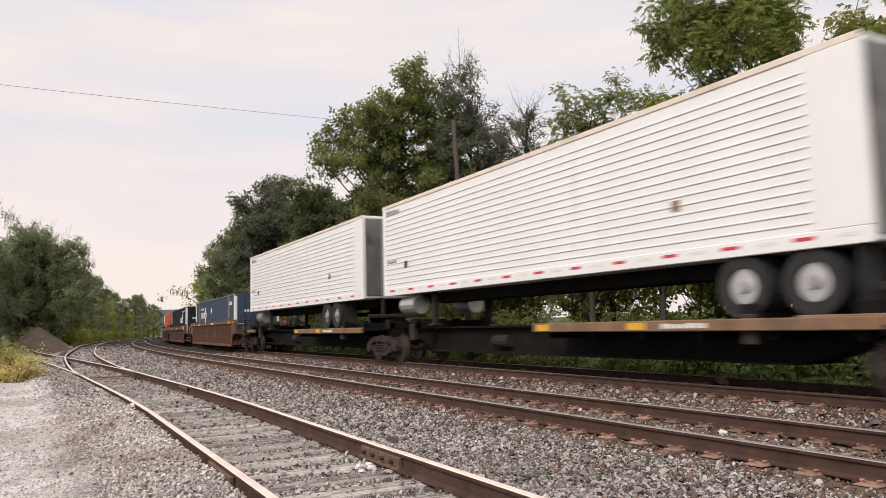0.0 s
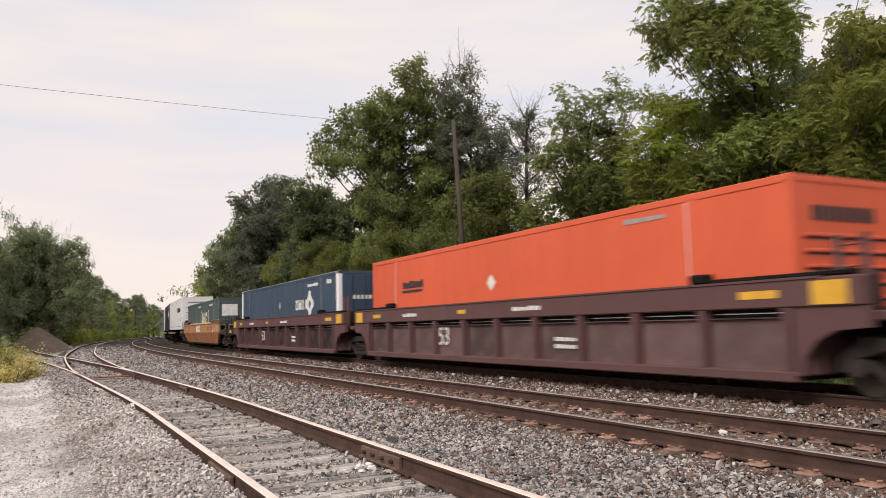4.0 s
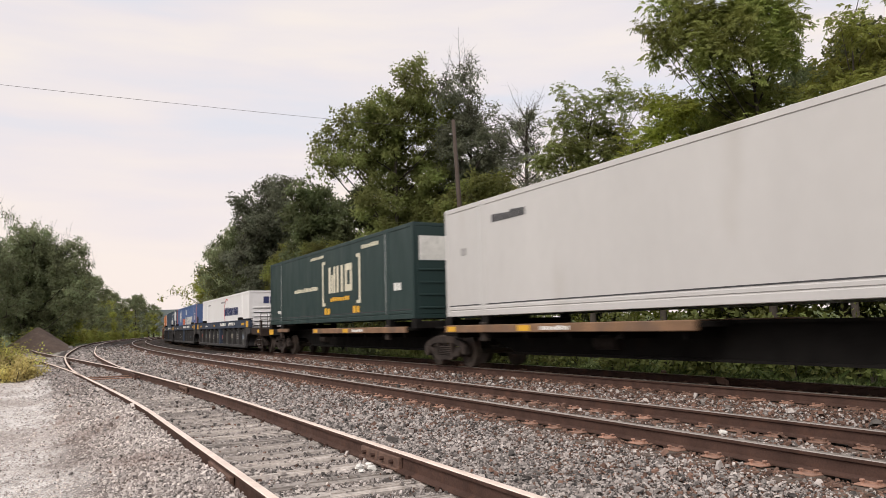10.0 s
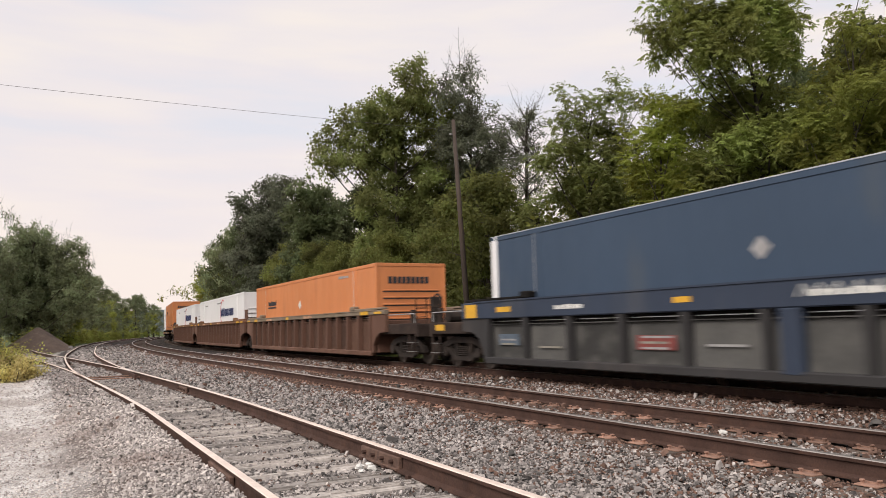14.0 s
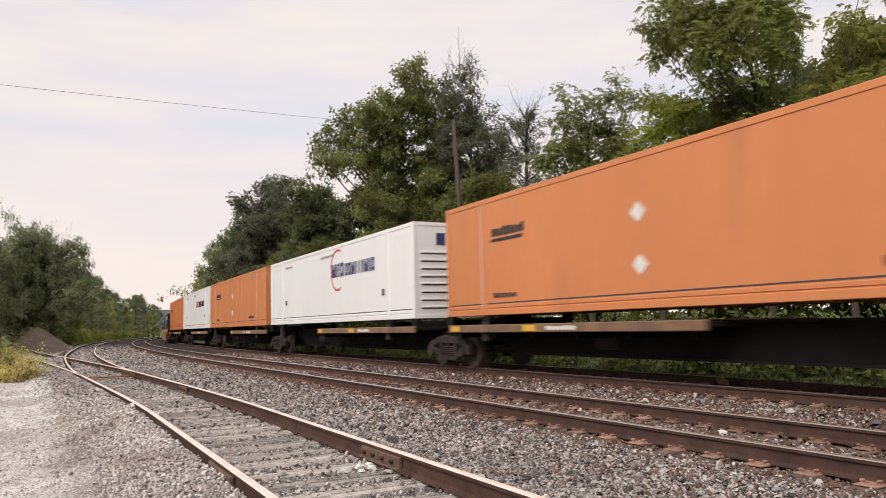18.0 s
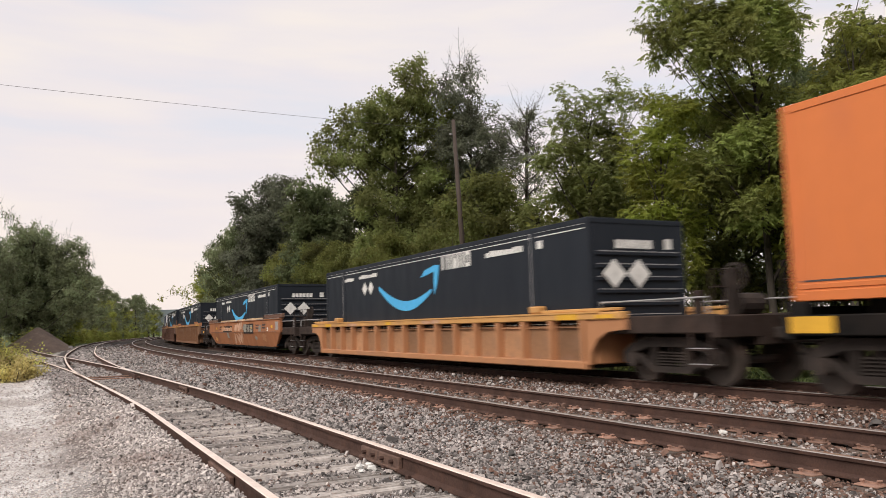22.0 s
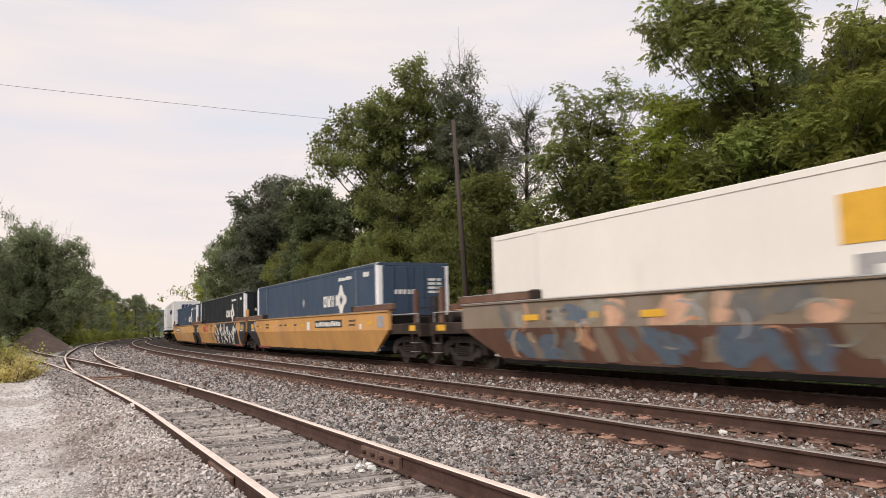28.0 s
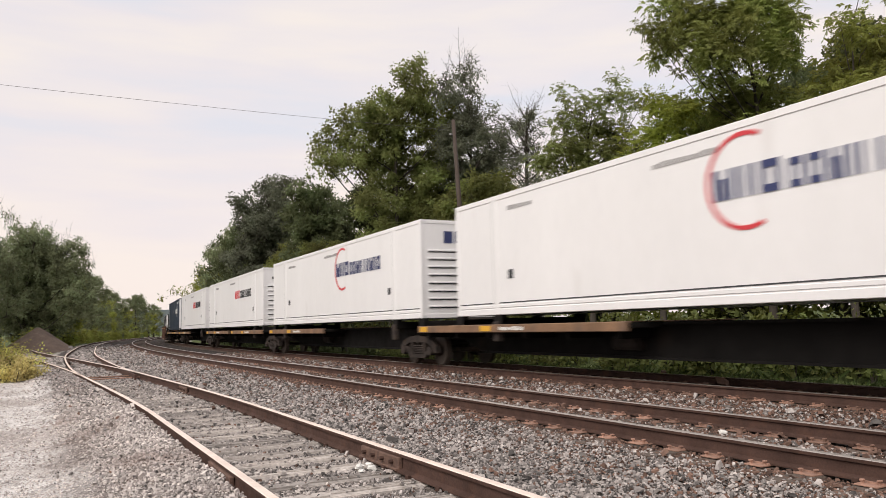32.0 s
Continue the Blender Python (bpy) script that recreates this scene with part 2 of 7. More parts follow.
BAYS = {w.name: mat(w.name + "_bay", c, 0.8, 0, 0.25, 0.9, 0.001, 40, dirt=d, dirt_at=0.5, dirt_scale=1.4, perobj=0.55) for w, c, d in (
    (W_BROWN, (0.125, 0.066, 0.045), (0.18, 0.105, 0.072)), (W_RUST, (0.25, 0.145, 0.085), (0.15, 0.09, 0.06)), (W_MAROON, (0.1, 0.056, 0.054), (0.16, 0.11, 0.1)), (W_GREY, (0.068, 0.066, 0.063), (0.125, 0.12, 0.11)), (W_OCHRE, (0.33, 0.17, 0.085), (0.24, 0.14, 0.09)))}
bark = mat("grey_brown_bark", (0.055, 0.045, 0.036), 0.95, 0, 0.35, 3, 0.02, 14, streak=0.3)
pole_wood = mat("brown_pole_wood", (0.055, 0.04, 0.032), 0.9, 0, 0.3, 3, 0.004, 30, streak=0.1)
wire_mat = mat("dark_cable", (0.11, 0.105, 0.11), 0.7, 0, 0.1, 3)
soil = mat("brown_earth", (0.115, 0.082, 0.066), 0.95, 0, 0.3, 1.2, 0.03, 9, dirt=(0.16, 0.125, 0.105), dirt_at=0.55, dirt_scale=3)
leaf_a = leaf_mat("green_leaves", (0.145, 0.165, 0.058))
leaf_e = leaf_mat("bright_green_leaves", (0.165, 0.192, 0.056), 0.25, 0.4)
straw = leaf_mat("dry_straw_grass", (0.46, 0.41, 0.17), 0.35, 0.3)
# leaf_b and leaf_h hold the lower wood's shade in their colour
leaf_b = leaf_mat("shade_darkened_green_leaves", (0.08, 0.095, 0.045))
leaf_h = leaf_mat("olive_green_leaves", (0.12, 0.132, 0.04))
leaf_c = leaf_mat("yellow_green_leaves", (0.2, 0.22, 0.055))
# the shrub's stronger light is put into a brighter leaf colour
leaf_f = leaf_mat("lit_yellow_green_leaves", (0.22, 0.255, 0.05))
# distance haze mixed into the leaf colour as a paler, bluer green
leaf_g = leaf_mat("haze_tinted_green_leaves", (0.155, 0.178, 0.1))
leaf_d = leaf_mat("brownish_dark_leaves", (0.118, 0.127, 0.088))
weed_leaf = leaf_mat("straw_and_green_weeds", (0.4, 0.41, 0.11), 0.35, 0.35)
grass_leaf = leaf_mat("verge_grass", (0.062, 0.088, 0.03), 0.4, 0.3)


# ---- mesh tools ----
class Shape:
    """Corners and faces of one mesh."""

    def __init__(self):
        self.v, self.f = [], []

    def add(self, verts, faces):
        k = len(self.v)
        self.v += [tuple(p) for p in verts]
        self.f += [tuple(i + k for i in face) for face in faces]
        return self

    def box(self, x0, x1, y0, y1, z0, z1, c=0.0):
        """A box, its twelve edges chamfered by c."""
        if c <= 0:
            return self.add([(x, y, z) for z in (z0, z1) for y in (y0, y1) for x in (x0, x1)],
                            [(0, 2, 3, 1), (4, 5, 7, 6), (0, 1, 5, 4), (1, 3, 7, 5), (3, 2, 6, 7), (2, 0, 4, 6)])
        bm = bmesh.new()
        bmesh.ops.create_cube(bm, size=1.0)
        for q in bm.verts:
            q.co = ((x0 + x1) / 2 + q.co.x * (x1 - x0), (y0 + y1) / 2 + q.co.y * (y1 - y0), (z0 + z1) / 2 + q.co.z * (z1 - z0))
        bmesh.ops.bevel(bm, geom=bm.edges[:], offset=c, segments=1, affect="EDGES")
        bm.verts.index_update()
        self.add([q.co[:] for q in bm.verts], [[q.index for q in g.verts] for g in bm.faces])
        bm.free()
        return self

    def tube(self, pts, radii, n=8, cap=True):
        pts = [Vector(q) for q in pts]
        k, rows = len(self.v), len(pts)
        for i, q in enumerate(pts):
            way = (pts[min(i + 1, rows - 1)] - pts[max(i - 1, 0)]).normalized()
            side = way.orthogonal().normalized() if abs(way.z) > 0.95 else way.cross(Vector((0, 0, 1))).normalized()
            if abs(way.z) > 0.95:
                side = Vector((1, 0, 0)) - way * way.x
                side.normalize()
            up = way.cross(side)
            for j in range(n):
                a = 2 * math.pi * j / n
                self.v.append(tuple(q + (side * math.cos(a) + up * math.sin(a)) * radii[i]))
        for i in range(rows - 1):
            for j in range(n):
                a, b = k + i * n + j, k + i * n + (j + 1) % n
                self.f.append((a, b, b + n, a + n))
        if cap:
            self.f.append(tuple(range(k + n - 1, k - 1, -1)))
            self.f.append(tuple(range(k + (rows - 1) * n, k + rows * n)))
        return self

    def rod(self, p0, p1, r, n=8):
        return self.tube([p0, p1], [r, r], n)

    def prism(self, outline, x0, x1):
        """An outline of (y, z) corners drawn out along x."""
        m = len(outline)
        return self.add([(x, y, z) for x in (x0, x1) for y, z in outline],
                        [tuple(range(m)), tuple(range(2 * m - 1, m - 1, -1))] + [(i, i + m, (i + 1) % m + m, (i + 1) % m) for i in range(m)])

    def ring(self, cx, cy, cz, r0, r1, x0, x1, n=16, a0=0.0, a1=2 * math.pi):
        """A flat ring or arc about the x axis, from radius r0 to r1."""
        full = abs(a1 - a0 - 2 * math.pi) < 1e-6
        k, m = len(self.v), n if full else n + 1
        for i in range(m):
            a = a0 + (a1 - a0) * i / n
            for r, x in ((r0, x0), (r1, x0), (r1, x1), (r0, x1)):
                self.v.append((cx + x, cy + r * math.cos(a), cz + r * math.sin(a)))
        for i in range(n):
            a, b = k + 4 * i, k + 4 * ((i + 1) % m)
            for j in range(4):
                self.f.append((a + j, a + (j + 1) % 4, b + (j + 1) % 4, b + j))
        return self

    def mesh(self, name, materials, smooth=False):
        me = bpy.data.meshes.new(name)
        me.from_pydata(self.v, [], self.f)
        for m in materials if isinstance(materials, (list, tuple)) else (materials,):
            me.materials.append(m)
        if smooth:
            me.shade_smooth()
        return me


def part(name, shape, material, parent, label="", smooth=False):
    """Links a shape, or a mesh that is there already, as one mesh object under a thing or a part."""
    ob = new(name, shape if isinstance(shape, bpy.types.Mesh) else shape.mesh(name, material, smooth))
    ob.parent = parent
    return tagged(ob, label) if label else ob


def thing(name, label, category, group="", kind="", at=None):
    ob = new(name)
    ob.empty_display_size = 0.2
    if at is not None:
        ob.matrix_basis = at
    return tagged(ob, label, category, group, kind)


def array_mesh(name, verts, faces, material):
    """A large mesh from arrays; faces all have the same number of corners."""
    me = bpy.data.meshes.new(name)
    nf, k = faces.shape
    me.vertices.add(len(verts))
    me.vertices.foreach_set("co", verts.astype(np.float32).ravel())
    me.loops.add(nf * k)
    me.loops.foreach_set("vertex_index", faces.astype(np.int32).ravel())
    me.polygons.add(nf)
    me.polygons.foreach_set("loop_start", np.arange(0, nf * k, k, dtype=np.int32))
    me.update(calc_edges=True)
    me.shade_flat()
    me.materials.append(material)
    return me


# ---- the line of the tracks ----
BEND, RADIUS, TURN = 30.0, 660.0, radians(27)
TRAIN_X, MAIN_X, SIDING_X = 10.99, 6.605, 2.18


def line(s, x):
    """The place and heading (clockwise from y) at s metres along, at the lateral place x of the straight stretch."""
    if s <= BEND:
        return x, s, 0.0
    h = min((s - BEND) / RADIUS, TURN)
    mx = TRAIN_X + RADIUS * (1 - math.cos(h))
    my = BEND + RADIUS * math.sin(h)
    rest = s - BEND - RADIUS * h
    mx, my = mx + rest * math.sin(h), my + rest * math.cos(h)
    return mx + (x - TRAIN_X) * math.cos(h), my - (x - TRAIN_X) * math.sin(h), h


def siding_x(s):
    """The siding draws a little away from the main line on its way."""
    a = min(max((s - 10) / 20, 0), 1)
    b = min(max((s - 42) / 25, 0), 1)
    return SIDING_X - 0.6 * a * a * (3 - 2 * a) + 0.3 * b * b * (3 - 2 * b)


def branch_x(s):
    """The spur runs straight on where the siding bends back towards the main line."""
    a = max(s - 23.5, 0)
    b = min(a, 17.5)
    return siding_x(min(s, 23.5)) - 0.055 * b - 0.0014 * b * b - max(a - 17.5, 0) * 0.115


def steps(lo, hi, fine=1.0, coarse=6.0):
    s, outs = lo, []
    while s < hi:
        outs.append(s)
        s += fine if 10 <= s < 80 else coarse
    return outs + [hi]


# ---- ground ----
GROUND = ((-1500, 4.0), (-300, 2.0), (-60, 0.4), (-20, -0.3), (-6, -0.33), (0.0, -0.28), (0.55, -0.17), (0.95, -0.085), (1.34, -0.075), (1.52, -0.215), (2.85, -0.215), (3.05, -0.15), (3.5, -0.17), (4.1, -0.25), (4.8, -0.25), (5.3, -0.205),
          (7.9, -0.2), (8.5, -0.235), (9.1, -0.23), (9.7, -0.2), (12.3, -0.2), (12.9, -0.25), (14.2, -0.75), (16, -0.8), (19, -0.45), (30, 0.3), (80, 2.0), (600, 5.0))


def ground_z(u):
    return float(np.interp(u, [a for a, _ in GROUND], [b for _, b in GROUND]))


def bed_u(u, s):
    """The cross-section of the beds follows the siding as it draws away."""
    return u - (siding_x(s) - SIDING_X) * min(max((4.4 - u) / 1.2, 0), 1) * min(max((u + 3) / 2, 0), 1)


def build_ground():
    us = sorted(set([-1500, -700, -300, -150, -80, -50, -30, -20, -14, -10, -7, -5] + list(np.arange(-4, 15, 0.14).round(3))
                    + [15.2, 15.6, 16, 17, 18, 19, 21, 24, 28, 34, 45, 60, 80, 130, 300, 600]))
    ss = sorted(set([-1400, -700, -300, -150, -80, -40, -20, -10, -5] + list(np.arange(-3, 34, 0.16).round(3)) + list(np.arange(34, 70, 0.6).round(2))
                    + list(range(70, 220, 4)) + list(range(220, 420, 15)) + [450, 520, 620, 750, 900, 1200, 1600, 2200]))
    verts, weight = [], []
    for s in ss:
        for u in us:
            x, y, h = line(s, u)
            rough = 0.012 if 0.2 < u < 13 else 0.007 if u < 0.3 else 0.03 if u < 15 else 0.12
            z = ground_z(bed_u(u, s)) + rough * noise.noise((x * 2.1, y * 2.1, 0)) + 0.5 * rough * noise.noise((x * 7, y * 7, 3))
            if u < 0.2 or u > 14:
                z += (0.015 if u < 0.2 else 0.04) * noise.noise((x * 0.35, y * 0.35, 9))
            verts.append((x, y, z))
            edge = 0.35 * noise.noise((x * 0.8, y * 0.8, 5)) + 0.2 * noise.noise((x * 3, y * 3, 2))
            ballast = min(max((u + edge - 0.0) / 0.5, 0), 1) * min(max((13.6 + edge - u) / 0.4, 0), 1)
            grass = min(max((u + edge - 13.4) / 0.5, 0), 1) + min(max((-7.5 - u + edge * 4) / 1.5, 0), 1)
            if s > 29 and u < 0.6:
                grass = max(grass, min((s - 29 + 2 * edge) / 3, 1) * min(max((0.2 - u + edge) / 0.8, 0), 1))
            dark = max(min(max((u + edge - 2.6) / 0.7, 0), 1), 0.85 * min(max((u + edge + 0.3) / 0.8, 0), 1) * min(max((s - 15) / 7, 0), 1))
            # fourth weight: mask of the painted shade under the train
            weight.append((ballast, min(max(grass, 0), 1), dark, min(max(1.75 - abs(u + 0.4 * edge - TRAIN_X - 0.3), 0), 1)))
    n = len(us)
    faces = np.array([(i * n + j, i * n + j + 1, (i + 1) * n + j + 1, (i + 1) * n + j) for i in range(len(ss) - 1) for j in range(n - 1)])
    m = bpy.data.materials.new("gravel_ballast_and_grass_ground")
    m.use_nodes = True
    nd, lk = m.node_tree.nodes, m.node_tree.links
    bsdf = nd["Principled BSDF"]
    bsdf.inputs["Roughness"].default_value = 0.95
    bsdf.inputs["Specular IOR Level"].default_value = 0.2
    tc = nd.new("ShaderNodeTexCoord")
    at = nd.new("ShaderNodeVertexColor")
    at.layer_name = "surface"
    sep = nd.new("ShaderNodeSeparateColor")
    lk.new(at.outputs["Color"], sep.inputs["Color"])

    def noisy(scale, detail=6.0, kind="ShaderNodeTexNoise"):
        t = nd.new(kind)
        t.inputs["Scale"].default_value = scale
        if kind == "ShaderNodeTexNoise":
            t.inputs["Detail"].default_value = detail
        lk.new(tc.outputs["Object"], t.inputs["Vector"])
        return t

    def ramped(fac, *stops):
        r = nd.new("ShaderNodeValToRGB")
        e = r.color_ramp.elements
        e[0].position, e[0].color = stops[0][0], (*stops[0][1], 1)
        e[1].position, e[1].color = stops[-1][0], (*stops[-1][1], 1)
        for p, c in stops[1:-1]:
            e.new(p).color = (*c, 1)
        lk.new(fac, r.inputs["Fac"])
        return r.outputs["Color"]

    def mixed(fac, a, b, blend="MIX"):
        t = nd.new("ShaderNodeMix")
        t.data_type, t.blend_type = "RGBA", blend
        if isinstance(fac, float):
            t.inputs["Factor"].default_value = fac
        else:
            lk.new(fac, t.inputs["Factor"])
        lk.new(a, t.inputs["A"]), lk.new(b, t.inputs["B"])
        return t.outputs["Result"]

    cells = noisy(26, kind="ShaderNodeTexVoronoi")
    pebbles = noisy(48, kind="ShaderNodeTexVoronoi")
    stain = noisy(0.7)
    fine = noisy(60, 4)
    chips = ramped(cells.outputs["Color"], (0.1, (0.11, 0.1, 0.095)), (0.55, (0.22, 0.2, 0.19)), (0.9, (0.4, 0.37, 0.355)))
    # kept this dark so the colour itself shades the gaps between loose stones
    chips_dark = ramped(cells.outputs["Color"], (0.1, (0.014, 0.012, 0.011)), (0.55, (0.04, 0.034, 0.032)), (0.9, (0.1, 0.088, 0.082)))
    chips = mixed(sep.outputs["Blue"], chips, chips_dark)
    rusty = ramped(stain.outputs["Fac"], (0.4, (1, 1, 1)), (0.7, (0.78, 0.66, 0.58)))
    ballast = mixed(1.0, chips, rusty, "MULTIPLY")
    tracks = noisy(0.45, 3)
    road = ramped(tracks.outputs["Fac"], (0.32, (0.43, 0.4, 0.385)), (0.48, (0.55, 0.535, 0.525)), (0.62, (0.61, 0.6, 0.595)))
    worn = noisy(5.5, 7)
    blotch = ramped(worn.outputs["Fac"], (0.34, (0.74, 0.72, 0.71)), (0.6, (1.08, 1.07, 1.06)))
    road = mixed(1.0, road, blotch, "MULTIPLY")
    grit = ramped(pebbles.outputs["Color"], (0.12, (0.6, 0.58, 0.57)), (0.5, (0.98, 0.97, 0.96)), (0.88, (1.3, 1.29, 1.28)))
    road = mixed(1.0, road, grit, "MULTIPLY")
    sward = ramped(fine.outputs["Fac"], (0.3, (0.045, 0.06, 0.022)), (0.6, (0.09, 0.115, 0.04)), (0.8, (0.17, 0.16, 0.08)))
    # the train's shade is put into the bed colour as near-black brown
    under_train_shade = nd.new("ShaderNodeRGB")
    under_train_shade.outputs[0].default_value = (0.022, 0.017, 0.014, 1)
    ballast = mixed(at.outputs["Alpha"], ballast, under_train_shade.outputs[0])
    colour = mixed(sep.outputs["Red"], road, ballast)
    colour = mixed(sep.outputs["Green"], colour, sward)
    lk.new(colour, bsdf.inputs["Base Color"])
    bp = nd.new("ShaderNodeBump")
    bp.inputs["Distance"].default_value = 0.02
    hmix = nd.new("ShaderNodeMath")
    hmix.operation = "MULTIPLY"
    lk.new(cells.outputs["Distance"], hmix.inputs[0])
    lk.new(sep.outputs["Red"], hmix.inputs[1])
    hsum = nd.new("ShaderNodeMath")
    hsum.operation = "MULTIPLY_ADD"
    lk.new(pebbles.outputs["Distance"], hsum.inputs[0])
    hsum.inputs[1].default_value = 0.5
    lk.new(hmix.outputs[0], hsum.inputs[2])
    lk.new(hsum.outputs[0], bp.inputs["Height"])
    lk.new(bp.outputs["Normal"], bsdf.inputs["Normal"])
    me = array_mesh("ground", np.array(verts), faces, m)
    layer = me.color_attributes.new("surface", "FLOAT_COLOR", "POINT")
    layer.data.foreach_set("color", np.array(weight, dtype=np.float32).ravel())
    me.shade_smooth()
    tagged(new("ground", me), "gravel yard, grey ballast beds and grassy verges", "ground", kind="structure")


build_ground()


def build_stones():
    """Loose crushed stone on the track beds, dense near at hand, thinner further off."""
    rng = np.random.default_rng(5)
    sets = []
    for y0, y1, x0, x1, dens, size in ((1.5, 9, 3.0, 5.75, 2900, 0.016), (9, 17, 3.0, 5.8, 1350, 0.021), (17, 30, 2.4, 6.0, 620, 0.026), (30, 50, 1.4, 6.3, 270, 0.033), (50, 95, 0.8, 6.3, 70, 0.05),
                                       (3.5, 11, 0.5, 1.5, 1900, 0.0145), (11, 26, 0.2, 1.4, 620, 0.019), (26, 48, -0.4, 1.4, 190, 0.028),
                                       (3.5, 9, -1.6, 0.7, 1300, 0.0095), (9, 20, -2.2, 0.6, 420, 0.013), (20, 31, -2.6, 0.6, 130, 0.02), (3.5, 14, -1.6, 0.5, 120, 0.016),
                                       (4, 11, 1.5, 2.9, 2300, 0.016), (11, 26, 0.9, 2.8, 800, 0.021), (26, 50, 0.8, 2.7, 260, 0.03),
                                       (2, 13, 5.8, 7.4, 1500, 0.019), (13, 45, 5.8, 7.4, 280, 0.03),
                                       (2, 14, 7.3, 10.1, 1150, 0.022), (14, 45, 7.3, 10.1, 260, 0.033), (2, 30, 10.1, 13.4, 40, 0.05)):
        k = int((y1 - y0) * (x1 - x0) * dens)
        x, y = rng.uniform(x0, x1, k), rng.uniform(y0, y1, k)
        keep = (x < 1.78 * y + 0.3) & (x > -0.09 * y - 0.3) & (0.466 * x + 0.885 * y > 4.5)
        for rail in (TRAIN_X - 0.753, TRAIN_X + 0.753, MAIN_X - 0.753, MAIN_X + 0.753):
            keep &= np.abs(x - rail) > 0.1
            on_tie = np.abs(((y + 720) / 0.52) % 1 - 0.5) > 0.24
            keep &= ~((np.abs(x - rail) < 0.27) & on_tie & (rng.random(k) < 0.96))
        mid = np.array([siding_x(v) for v in y])
        for side in (-0.753, 0.753):
            keep &= np.abs(x - mid - side) > 0.085
        tie = np.abs(((y + 60) / 0.55) % 1 - 0.5) > 0.27
        bare = np.interp(y, [5, 10, 14, 17, 20, 25], [0.97, 0.95, 0.88, 0.72, 0.4, 0.15]) - 0.12 * (np.abs(x - mid) > 0.5)
        keep &= ~((np.abs(x - mid) < 0.72) & tie & (rng.random(k) < bare))
        tie = np.abs(((y + 720) / 0.52) % 1 - 0.5) > 0.3
        keep &= ~((np.abs(x - MAIN_X) < 0.7) & tie & (rng.random(k) < 0.5))
        keep &= (x > 0.6) | (rng.random(k) < np.clip((x + 1.7) / 2.3, 0.12, 1) ** 1.5)
        x, y = x[keep], y[keep]
        sets.append(np.stack([x, y, size * np.exp(rng.normal(0, 0.36, len(x)))], 1))
    pts = np.concatenate(sets)
    k = len(pts)
    cube = np.array([(x, y, z) for z in (-1, 1) for y in (-1, 1) for x in (-1, 1)], float) * 0.5
    v = cube[None] * (1 + rng.uniform(-0.42, 0.42, (k, 8, 3)))
    v[:, 4:, :2] *= rng.uniform(0.45, 0.95, (k, 1, 1))
    v *= np.stack([rng.uniform(0.85, 1.6, k), rng.uniform(0.6, 1.0, k), rng.uniform(0.4, 0.8, k)], 1)[:, None]
    a = rng.uniform(0, 2 * np.pi, k)
    tilt = rng.normal(0, 0.45, k)
    ct, st = np.cos(tilt)[:, None], np.sin(tilt)[:, None]
    v[..., 0], v[..., 2] = v[..., 0] * ct - v[..., 2] * st, v[..., 0] * st + v[..., 2] * ct
    ca, sa = np.cos(a)[:, None], np.sin(a)[:, None]
    v[..., 0], v[..., 1] = v[..., 0] * ca - v[..., 1] * sa, v[..., 0] * sa + v[..., 1] * ca
    v *= pts[:, 2][:, None, None]
    us, zs = [q for q, _ in GROUND], [q for _, q in GROUND]
    z = np.interp([bed_u(p, q) for p, q in pts[:, :2]], us, zs) + pts[:, 2] * rng.uniform(-0.25, 1.15, k)
    lift = (np.abs(pts[:, 0] - np.array([siding_x(q) for q in pts[:, 1]])) < 0.72) & (np.abs(((pts[:, 1] + 60) / 0.55) % 1 - 0.5) > 0.29)
    z[lift] = -0.172 + pts[lift, 2] * 0.3
    bend = np.clip(pts[:, 1] - BEND, 0, None) / RADIUS
    gx = TRAIN_X + RADIUS * (1 - np.cos(bend)) + (pts[:, 0] - TRAIN_X) * np.cos(bend)
    gy = np.where(bend > 0, BEND + RADIUS * np.sin(bend) - (pts[:, 0] - TRAIN_X) * np.sin(bend), pts[:, 1])
    v += np.stack([gx, gy, z], 1)[:, None]
    quads = np.array([(4, 5, 7, 6), (0, 1, 5, 4), (1, 3, 7, 5), (3, 2, 6, 7), (2, 0, 4, 6)])
    dark = pts[:, 0] + rng.normal(0, 0.25, k) > 2.7
    bed = np.array([siding_x(q) for q in pts[:, 1]])
    dark |= (np.abs(pts[:, 0] - bed) < 0.74) & (rng.random(k) < 0.88)
    dark |= (pts[:, 0] > -0.2) & (rng.random(k) < np.interp(pts[:, 1], [13, 22], [0.1, 0.8]))
    rusty = np.zeros(k, bool)
    for rail in (TRAIN_X - 0.753, TRAIN_X + 0.753, MAIN_X - 0.753, MAIN_X + 0.753):
        rusty |= np.abs(pts[:, 0] - rail) + rng.normal(0, 0.14, k) < 0.36
    rusty |= dark & (rng.random(k) < np.interp(pts[:, 0], [3.5, 5.0, 7.4, 10], [0.06, 0.22, 0.5, 0.62]))
    rusty |= (pts[:, 0] > TRAIN_X - 1.2) & (rng.random(k) < 0.7)
    dark &= ~rusty
    for name, pick, m, label in (("ballast_stones", dark, stone_mat, "loose crushed brown-grey ballast stones on the main beds"), ("ballast_stones", rusty, stone_rust, "rust-stained ballast stones along the rails"), ("siding_gravel", ~dark & ~rusty, stone_pale, "pale grey crushed gravel round the siding")):
        some = v[pick]
        faces = (quads[None] + (np.arange(len(some)) * 8)[:, None, None]).reshape(-1, 4)
        tagged(new(name, array_mesh(name, some.reshape(-1, 3), faces, m)), label, "ballast", kind="stuff")


build_stones()

